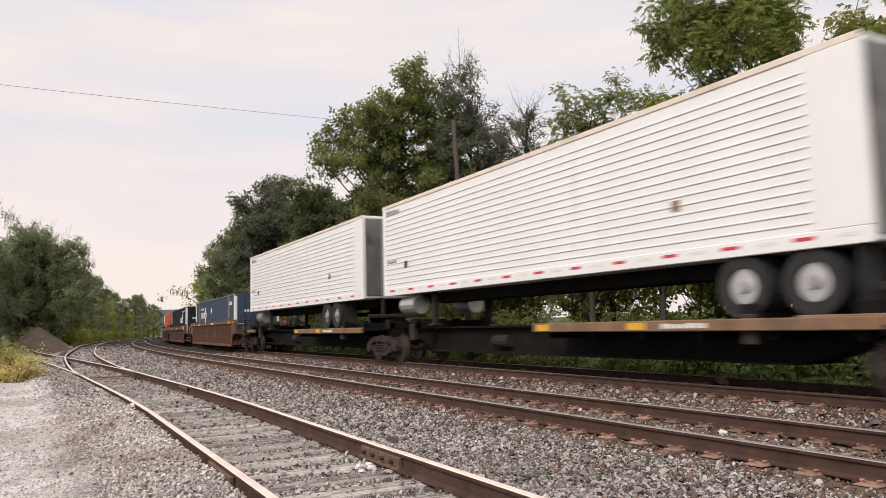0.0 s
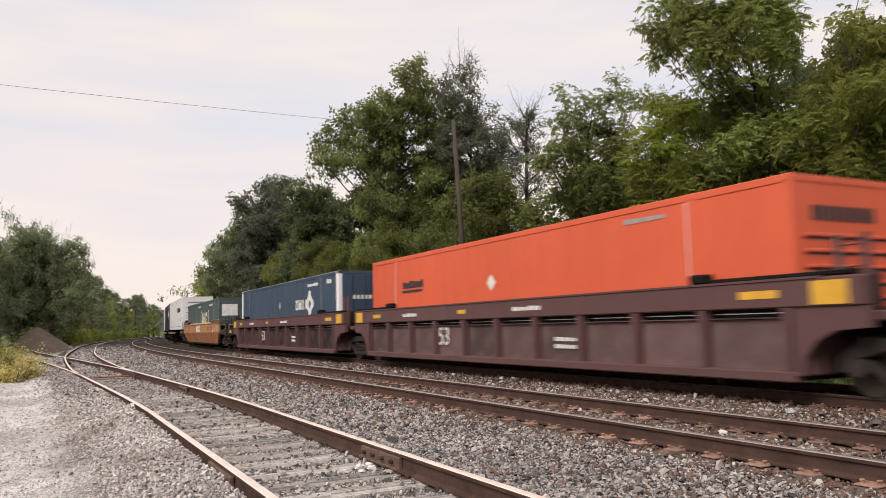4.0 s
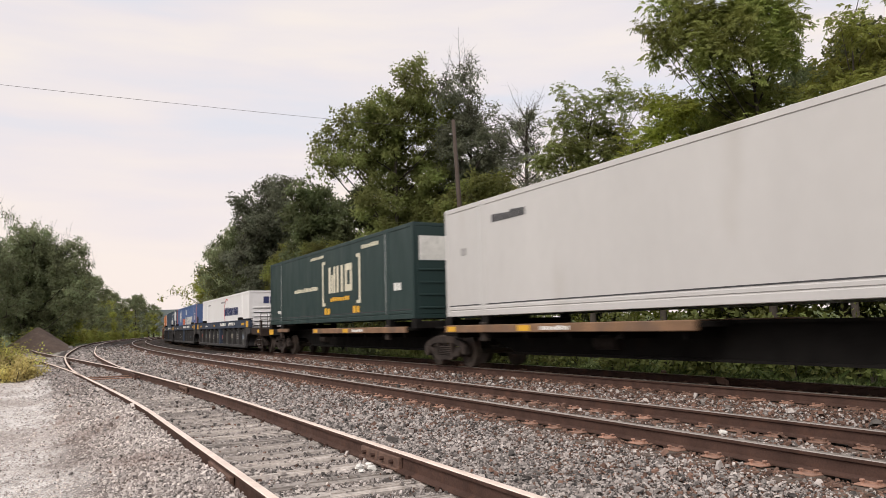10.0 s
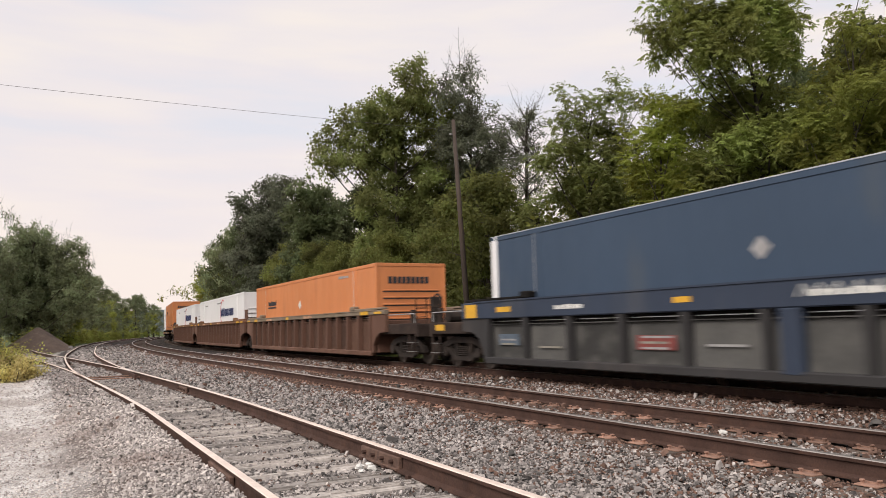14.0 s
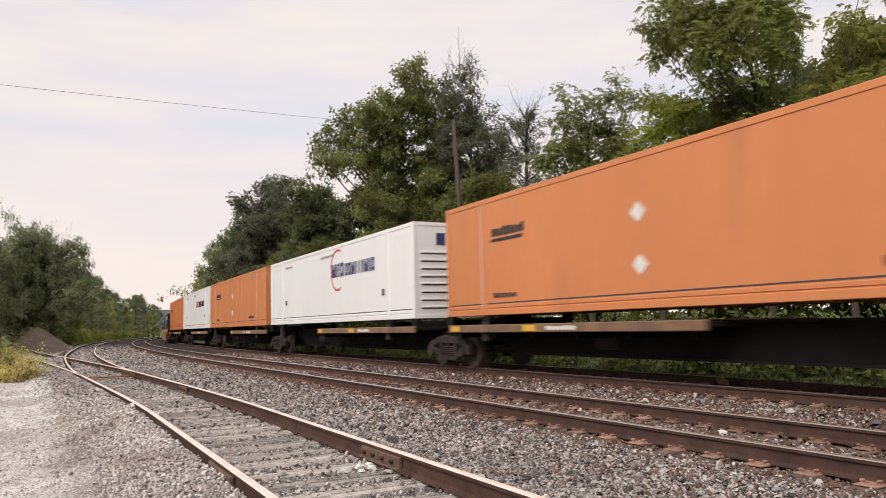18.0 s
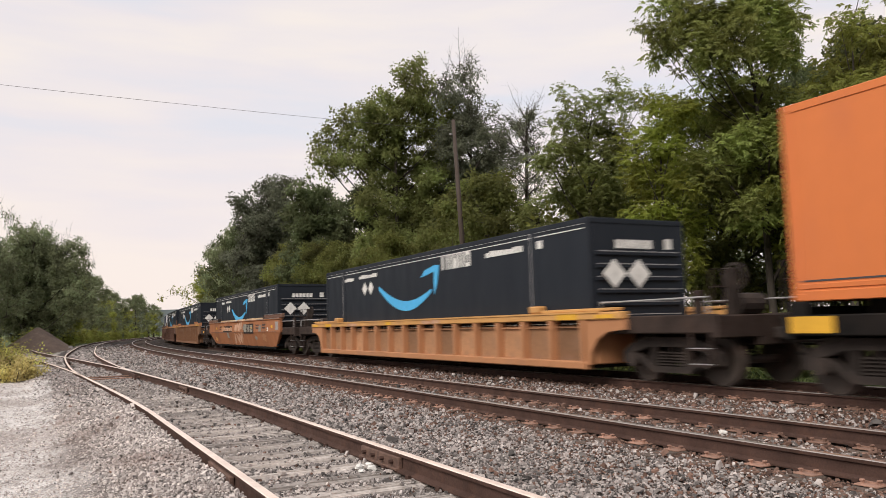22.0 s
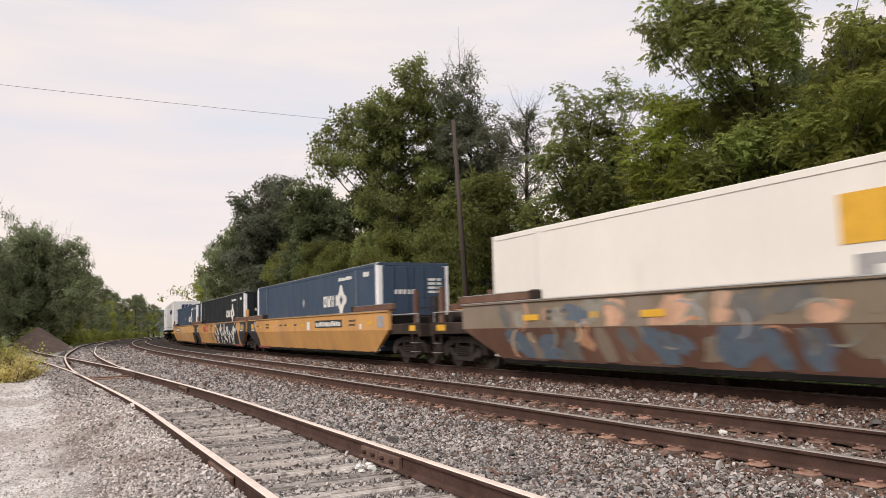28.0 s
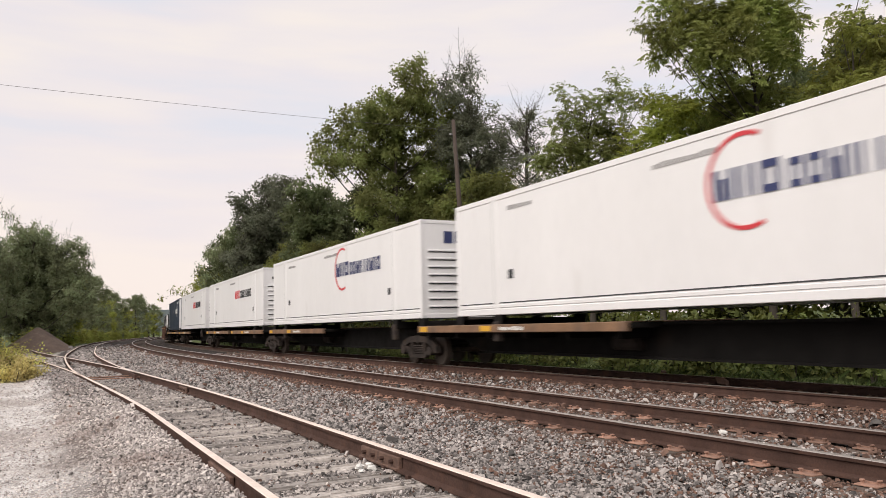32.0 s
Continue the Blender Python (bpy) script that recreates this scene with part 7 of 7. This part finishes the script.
def build_spine(label, deck, front, rear, shift=None, lead=None, tail=None, colour=car_black):
    """A spine-car unit: deep centre sill, tyre decks, container pedestals. deck: -1 leading end, 1 trailing end, 0 both.
    shift: how far the unit lies behind the middle of its load; lead, tail: the places of its own trucks."""
    d = shift or 0.0
    first = lead or -9.0 + d
    last = tail or 9.0 + d
    car = thing("spine_car", label, "rail car", "cars of the train")
    part("centre_sill", Shape().prism([(first + 0.4, 0.72), (first + 0.4, 1.06), (last - 0.4, 1.06), (last - 0.4, 0.72), (last - 1.6, 0.72), (last - 2.6, 0.42), (first + 2.6, 0.42), (first + 1.6, 0.72)], -0.42, 0.42), colour, car)
    part("sill_flange", Shape().box(-0.6, 0.6, first + 0.4, last - 0.4, 1.05, 1.1).box(-0.55, 0.55, first + 2.6, last - 2.6, 0.38, 0.43), colour, car)
    for sy in (-1, 1):
        for y in (sy * 8.0, sy * 6.1):
            part("pedestal", Shape().box(-1.28, 1.28, y - 0.16, y + 0.16, 1.06, 1.28, 0.02).box(-1.3, -1.1, y - 0.16, y + 0.16, 1.06, 1.355, 0.015).box(1.1, 1.3, y - 0.16, y + 0.16, 1.06, 1.355, 0.015), colour, car)
        part("side_bracket", Shape().box(-1.36, -1.2, sy * 6.1 - 0.13, sy * 6.1 + 0.13, 0.72, 1.2, 0.02), truck_mat, car)
        if deck in (0, sy):
            a, b = sorted((sy * 0.4, sy * 8.3)) if shift is None else (d - 0.6, d + 8.25) if sy > 0 else (d - 6.8, d + 2.0)
            if shift is not None and deck == 0:
                a, b = (d - 1.85, d + 7.6) if sy > 0 else (d - 9.6, d - 7.3)
            for sx in (-1, 1):
                x0, x1 = sorted((sx * 0.45, sx * 1.4))
                part("tyre_deck", Shape().box(x0, x1, a, b, 1.0, 1.1, 0.012), colour, car)
                x0, x1 = sorted((sx * 1.34, sx * 1.46))
                part("deck_edge", Shape().box(x0, x1, a, b, 0.94, 1.13, 0.015), deck_worn, car, "worn orange deck edge")
                for y in np.linspace(a + 0.4, b - 0.4, 6):
                    part("deck_bracket", Shape().box(*sorted((sx * 0.4, sx * 1.3)), y - 0.05, y + 0.05, 0.8, 1.0), colour, car)
            part("reflector", Shape().box(-1.466, -1.458, (a + b) / 2 + 0.4, (a + b) / 2 + 0.9, 0.97, 1.1), yellow_mark, car)
            part("reflector", Shape().box(-1.466, -1.458, b - 0.6, b - 0.15, 0.97, 1.1), yellow_mark, car)
            bars("marking", car, white_mark, (a + b) / 2, 0.99, 7, 0.12, 0.09, 0.03, -1.462)
    for sy, kind in ((-1, front), (1, rear)):
        k = first + 9.0 if sy < 0 else last - 9.0
        if kind == "open":
            a, b = sorted((k + sy * 8.6, k + sy * 10.3))
            part("end_platform", Shape().box(-1.2, 1.2, a, b, 1.0, 1.1, 0.02).box(-0.4, 0.4, a, b, 0.66, 1.0, 0.02), colour, car)
            a, b = sorted((k + sy * 10.2, k + sy * 10.34))
            part("end_sill", Shape().box(-1.35, 1.35, a, b, 0.8, 1.14, 0.02), colour, car)
            for x in (-1.3, 1.0):
                g = Shape().tube([(x, k + sy * 10.3, 1.1), (x, k + sy * 10.3, 1.98), (x + 0.3, k + sy * 10.3, 1.98), (x + 0.3, k + sy * 10.3, 1.1)], [0.02] * 4, 6)
                for z in (1.4, 1.7):
                    g.rod((x, k + sy * 10.3, z), (x + 0.3, k + sy * 10.3, z), 0.016, 6)
                part("grab_iron", g, truck_mat, car)
            part("reflector", Shape().box(-1.366, -1.35, min(k + sy * 9.5, k + sy * 10.2), max(k + sy * 9.5, k + sy * 10.2), 0.9, 1.14), yellow_mark, car)
            part("end_girder", Shape().box(-1.35, -1.15, min(k + sy * 8.2, k + sy * 10.2), max(k + sy * 8.2, k + sy * 10.2), 0.86, 1.16, 0.02), colour, car)
            part("deck_edge", Shape().box(-1.4, -1.3, min(k + sy * 7.0, k + sy * 8.6), max(k + sy * 7.0, k + sy * 8.6), 1.0, 1.16, 0.015), deck_worn, car)
            if sy < 0:
                part("hand_brake", Shape().tube([(-1.1, k - 9.75, 1.1), (-1.1, k - 9.75, 1.6)], [0.05, 0.05], 8).tube([(-1.22, k - 9.75, 1.82), (-1.16, k - 9.75, 1.82), (-0.95, k - 9.75, 1.82)], [0.24, 0.3, 0.26], 12).rod((-1.3, k - 9.75, 1.82), (-1.2, k - 9.75, 1.82), 0.07, 8), end_dark, car, "rusty brown hand brake housing on a post")
            part("hitch_stand", Shape().box(-0.35, 0.35, k + sy * 9.4 - 0.3, k + sy * 9.4 + 0.3, 1.1, 1.5, 0.06), truck_mat, car)
            add_coupler(car, k + sy * 10.34, sy)
            add_truck(car, k + sy * 9.0)
        elif kind == "truck":
            add_truck(car, k + sy * 9.0)
    part("hitch_stand", Shape().prism([(d + 7.0, 1.1), (d + 7.8, 1.1), (d + 7.5, 1.34), (d + 7.2, 1.34)], -0.4, 0.4), truck_mat, car)
    part("brake_cylinder", Shape().tube([(-0.5, 2.0, 0.7), (-0.5, 2.7, 0.7)], [0.16, 0.16], 12), truck_mat, car)
    return car


def build_trailer(axles=(-7.2, -5.96)):
    """A ribbed white highway trailer that stands on a spine car, tandem wheels at its leading end."""
    tr = thing("semi_trailer", "white ribbed highway trailer with a red reflective strip", "trailer", "trailers on the train")
    z0, zt, hl, hw = 2.12, 5.0, 8.2, 1.295
    sh = Shape().box(-hw + 0.01, hw - 0.01, -hl, hl, z0, zt, 0.03)
    part("body", sh, P_WHITE, tr)
    for sx in (-1, 1):
        a, b = sorted((sx * (hw - 0.012), sx * (hw + 0.006)))
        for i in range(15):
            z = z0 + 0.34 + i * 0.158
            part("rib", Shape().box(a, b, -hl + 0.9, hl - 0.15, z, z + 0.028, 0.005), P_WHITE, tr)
            # flat grey strip draws the rib's shade line in colour
            part("groove", Shape().box(*sorted((sx * (hw - 0.012), sx * (hw - 0.006))), -hl + 0.9, hl - 0.15, z - 0.01, z), edge_tone_mark, tr)
        a, b = sorted((sx * (hw - 0.05), sx * (hw + 0.012)))
        part("top_rail", Shape().box(a, b, -hl, hl, zt - 0.1, zt + 0.01, 0.012), P_CREAM, tr, "yellowed top rail")
        part("bottom_rail", Shape().box(a, b, -hl, hl, z0 - 0.02, z0 + 0.22, 0.012), P_WHITE, tr)
        x0, x1 = sorted((sx * (hw + 0.01), sx * (hw + 0.016)))
        for i in range(24):
            y = -hl + 0.2 + i * (2 * hl - 0.4) / 24
            part("reflective_strip", Shape().box(x0, x1, y, y + 0.36, z0 + 0.1, z0 + 0.155), red_mark if i % 2 else white_mark, tr, "red reflective strip" if i % 2 else "")
        part("corner_post", Shape().box(*sorted((sx * (hw - 0.05), sx * (hw + 0.014))), -hl - 0.01, -hl + 0.85, z0 + 0.22, zt - 0.1, 0.012), P_WHITE, tr)
        part("corner_post", Shape().box(*sorted((sx * (hw - 0.05), sx * (hw + 0.014))), hl - 0.14, hl + 0.01, z0, zt, 0.012), P_WHITE, tr)
    for a, b in ((-1.2, -0.02), (0.02, 1.2)):
        door = part("door", Shape().box(a, b, -hl - 0.04, -hl, z0 + 0.1, zt - 0.1, 0.012), door_steel, tr, "dull metal rear door")
        part("locking_bar", Shape().rod(((a + b) / 2, -hl - 0.06, z0 + 0.1), ((a + b) / 2, -hl - 0.06, zt - 0.1), 0.02, 6), grey_mark, door)
    part("bumper", Shape().box(-1.1, 1.1, -hl - 0.02, -hl + 0.1, 1.45, 1.58, 0.02).box(-0.6, -0.5, -hl, -hl + 0.1, 1.5, z0).box(0.5, 0.6, -hl, -hl + 0.1, 1.5, z0), truck_mat, tr)
    part("chassis", Shape().box(-0.5, 0.5, -7.6, 7.2, z0 - 0.28, z0), car_black, tr)
    for k, y in enumerate(axles):
        part("axle", Shape().rod((-1.0, y, 1.63), (1.0, y, 1.63), 0.07, 8), car_black, tr)
        for sx in (-1, 1):
            wheel = part("wheel", Shape().ring(0, y, 1.63, 0.29, 0.5, sx * 1.25, sx * 0.72, 22), rubber, tr, "black dual tyres")
            part("rim", Shape().tube([(sx * 0.98, y, 1.63), (sx * 1.14, y, 1.63), (sx * 1.2, y, 1.63)], [0.16, 0.27, 0.3], 18), alu, wheel, "bright aluminium rim")
            part("hub", Shape().tube([(sx * 1.18, y, 1.63), (sx * 1.27, y, 1.63)], [0.13, 0.1], 12), grey_mark, wheel)
            part("mud_flap", Shape().box(*sorted((sx * 0.7, sx * 1.25)), axles[0] - 0.75, axles[0] - 0.72, 1.3, z0), rubber, tr) if k == 0 else None
    for sx in (-1, 1):
        part("landing_leg", Shape().box(sx * 0.9 - 0.07, sx * 0.9 + 0.07, 5.3, 5.45, 1.2, z0).box(sx * 0.9 - 0.15, sx * 0.9 + 0.15, 5.2, 5.55, 1.13, 1.2, 0.02), truck_mat, tr)
        part("fuel_tank", Shape().tube([(sx * 0.95, 6.2, 1.78), (sx * 0.95, 7.2, 1.78)], [0.28, 0.28], 14), alu, tr)
    x = -hw - 0.008
    part("placard", Shape().box(x - 0.004, x + 0.004, -4.78, -4.6, z0 + 0.9, z0 + 1.08), deck_worn, tr)
    part("placard", Shape().box(x - 0.004, x + 0.004, 6.4, 6.6, z0 + 0.8, z0 + 1.0), dark_mark, tr)
    bars("marking", tr, grey_mark, 7.9, z0 + 1.0, 4, 0.14, 0.1, 0.04, x)
    bars("marking", tr, grey_mark, 7.9, zt - 0.34, 5, 0.16, 0.16, 0.04, x)
    return tr


WELL, SPINE = 0.36, 1.355
W_LAB = {"brown": "rust-brown ribbed well car with a single container", "maroon": "maroon ribbed well car with stencilled marks", "grey": "dark grey ribbed well car, graffiti between its posts",
         "yellow": "faded yellow-orange smooth-sided well car", "ochre": "worn orange-brown smooth-sided well car", "drab": "drab brown well car covered in graffiti"}


def ribbed(key, col, chord, front, rear, brake=False, graffiti=0, number=True):
    return build_well_ribbed(W_LAB[key], col, chord, front, rear, brake, graffiti, number)


def smooth(key, col, lower, front, rear, brake=False, graffiti=0, panel=None, mark=white_mark, logo_y=1.2):
    return build_well_smooth(W_LAB[key], col, lower, front, rear, brake, graffiti, panel, mark, logo_y)


SP_LAB = "black spine car unit with a deep centre sill"


def star_box(col, z0, side="star_box", kind="dark navy"):
    return build_container(kind + " container with white end posts and a white star mark", col, side, "doors", z0, posts=W_DRAB if side == "star_left" else None, post_ends=P_WHITE, mark=white_mark)


def ring_box(z0):
    return build_container("white smooth container with a thin red ring and navy marks", P_WHITE, "ring_box", "ribbed", z0, mark=navy_mark)


def two_tone(z0, red="two_tone"):
    return build_container("white smooth container with red and black marks", P_WHITE, red, "ribbed", z0, mark=dark_mark)


def orange(z0, col=P_ORANGE):
    return build_container("orange smooth container with a ribbed end and black marks", col, "orange", "ribbed", z0, mark=dark_mark)


def arrow_box(z0):
    return build_container("blue-black container with a bright blue curved arrow", P_BLUEBLACK, "arrow_box", "arrow_box", z0)


# every unit: its place along the line at the start, the car and the load
TRAIN = [
    (14.35, lambda: build_spine(SP_LAB + " under a trailer", -1, "open", "truck"), build_trailer),
    (32.5, lambda: build_spine(SP_LAB + " under a trailer", -1, "", "open"), lambda: build_trailer((-5.3, -4.15))),
    (52.92, lambda: ribbed("brown", W_BROWN, W_RUST, "open", "open", True, 9, False), lambda: star_box(P_BLUEGREY, WELL, "star_left", "slate blue")),
    (76.10, lambda: ribbed("maroon", W_MAROON, None, "open", "truck", True), lambda: star_box(P_BLACK, WELL, "star_box", "near-black")),
    (95.54, lambda: ribbed("maroon", W_MAROON, None, "", "truck"), lambda: orange(WELL, P_RED)),
    (114.90, lambda: ribbed("maroon", W_MAROON, None, "", "open"), lambda: star_box(P_BLUEGREY, WELL, "star_box", "slate blue")),
    # darker lower colour adds the shade of the inward-sloping half
    (138.33, lambda: smooth("ochre", W_OCHRE, W_BURNT, "open", "open", True), lambda: build_container("faded grey-green corrugated container with cream brackets", P_OLDGREEN, "bracket_old", "panel", WELL, corrugated=True)),
    (159.10, lambda: build_spine(SP_LAB, 1, "open", "truck", 0.0), lambda: two_tone(SPINE, "two_tone_faded")),
    (176.23, lambda: build_spine(SP_LAB, 1, "", "truck", -0.15), lambda: star_box(P_BLACK, SPINE, "star_box", "near-black")),
    (193.73, lambda: build_spine(SP_LAB, 1, "", "truck", -0.7), lambda: build_container("stained cream corrugated container with a faded blue mark", P_CREAM, "cream", "ribbed", SPINE, corrugated=True, mark=grey_mark)),
    (210.50, lambda: build_spine(SP_LAB, 1, "", "truck", -0.35), lambda: build_container("plain light grey container with a ribbed end", P_GREY, "grey", "ribbed", SPINE, mark=grey_mark)),
    (228.70, lambda: build_spine(SP_LAB, -1, "", "open", -0.9, None, 6.9), lambda: build_container("dark green container with cream brackets and yellow squares", P_GREEN, 3, "panel", SPINE)),
    (249.40, lambda: ribbed("grey", W_GREY, W_SLATE, "open", "truck", True, 3, False), lambda: ring_box(WELL)),
    (268.95, lambda: ribbed("grey", W_GREY, W_SLATE, "", "truck", False, 4), lambda: build_container("royal blue corrugated container with orange corner posts", P_BLUE, "striped", "doors", WELL, corrugated=True, mark=white_mark)),
    (288.23, lambda: ribbed("grey", W_GREY, W_SLATE, "", "open", False, 6, False), lambda: star_box(P_BLUEGREY, WELL, "star_box")),
    (311.67, lambda: ribbed("brown", W_BROWN, W_DRAB, "open", "truck", True, 0, False), lambda: orange(WELL)),
    (330.90, lambda: ribbed("brown", W_BROWN, W_RUST, "", "truck", False, 0, False), lambda: ring_box(WELL)),
    (349.95, lambda: ribbed("brown", W_BROWN, W_RUST, "", "open", False, 0, False), lambda: ring_box(WELL)),
    (370.67, lambda: build_spine(SP_LAB, 1, "open", "truck", -0.5, -7.55), lambda: orange(SPINE)),
    (388.90, lambda: build_spine(SP_LAB, -1, "", "truck", -1.45), lambda: ring_box(SPINE)),
    (405.95, lambda: build_spine(SP_LAB, -1, "", "truck", -1.85), lambda: orange(SPINE)),
    (422.68, lambda: build_spine(SP_LAB, -1, "", "truck", -1.2), lambda: two_tone(SPINE)),
    (440.05, lambda: build_spine(SP_LAB, -1, "", "open", -1.15, None, 6.9), lambda: orange(SPINE, P_ORANGE2)),
    (460.81, lambda: ribbed("brown", W_OCHRE, W_YELLOW, "open", "open", True, 0, False), lambda: arrow_box(WELL)),
    (483.83, lambda: smooth("ochre", W_BURNT, None, "open", "open", True, 0, None, dark_mark, -1.45), lambda: arrow_box(WELL)),
    (507.05, lambda: ribbed("brown", W_RUST, W_OCHRE, "open", "truck", True, 0, False), lambda: arrow_box(WELL)),
    (526.43, lambda: ribbed("brown", W_BROWN, W_OCHRE, "", "truck", False, 0, False), lambda: arrow_box(WELL)),
    (545.70, lambda: ribbed("brown", W_BROWN, None, "", "open", False, 0, False), lambda: star_box(P_NAVY, WELL, "star_box")),
    (568.58, lambda: smooth("drab", W_DRAB, W_BROWN, "open", "open", True, 11, None, white_mark, None), lambda: build_container("white smooth container with a yellow sign panel", P_IVORY, "sign", "ribbed", WELL, mark=yellow_mark)),
    (591.88, lambda: smooth("yellow", W_YELLOW, None, "open", "truck", True, 0, -2.0, white_mark, None), lambda: star_box(P_BLUEGREY, WELL, "star_box", "slate blue")),
    (611.05, lambda: smooth("yellow", W_YELLOW, None, "", "truck", False, 7, None, maroon_mark, 5.2), lambda: star_box(P_BLACK, WELL, "star_box", "near-black")),
    (629.55, lambda: smooth("yellow", W_YELLOW, None, "", "open", False, 5, 6.2, white_mark, None), lambda: star_box(P_BLUEGREY, WELL, "star_box", "slate blue")),
    (650.54, lambda: build_spine(SP_LAB, 1, "open", "truck", 1.95, -6.5), lambda: ring_box(SPINE)),
    (668.83, lambda: build_spine(SP_LAB, 1, "", "truck"), lambda: ring_box(SPINE)),
    (686.88, lambda: build_spine(SP_LAB, 0, "", "truck"), lambda: two_tone(SPINE)),
    (704.93, lambda: build_spine(SP_LAB, 1, "", "truck"), lambda: two_tone(SPINE)),
    (722.98, lambda: build_spine(SP_LAB, 0, "", "open"), lambda: star_box(P_NAVY, SPINE, "star_box")),
    (745.5, lambda: ribbed("brown", W_BROWN, None, "open", "open", True, 0, False), lambda: star_box(P_BLACK, WELL, "star_box", "near-black")),
]
SPEED = 20.03
MOVERS = [(s, (car(), load())) for s, car, load in TRAIN]


def motions():
    """The train rolls past at an even speed, every car and its load along the line."""
    for s0, pair in MOVERS:
        lo, hi = (s0 - (BEND + RADIUS * TURN + 10)) / SPEED, (s0 - (BEND - 10)) / SPEED
        times = {0.0, 32.0} | {k * 0.5 for k in range(65) if lo - 0.5 <= k * 0.5 <= hi + 0.5}
        rows = []
        for t in sorted(times):
            x, y, h = line(s0 - SPEED * t, TRAIN_X)
            rows.append((t, pose(x, y, 0, 0, 0, -math.degrees(h))))
        for ob in pair:
            walk(ob, rows)


motions()
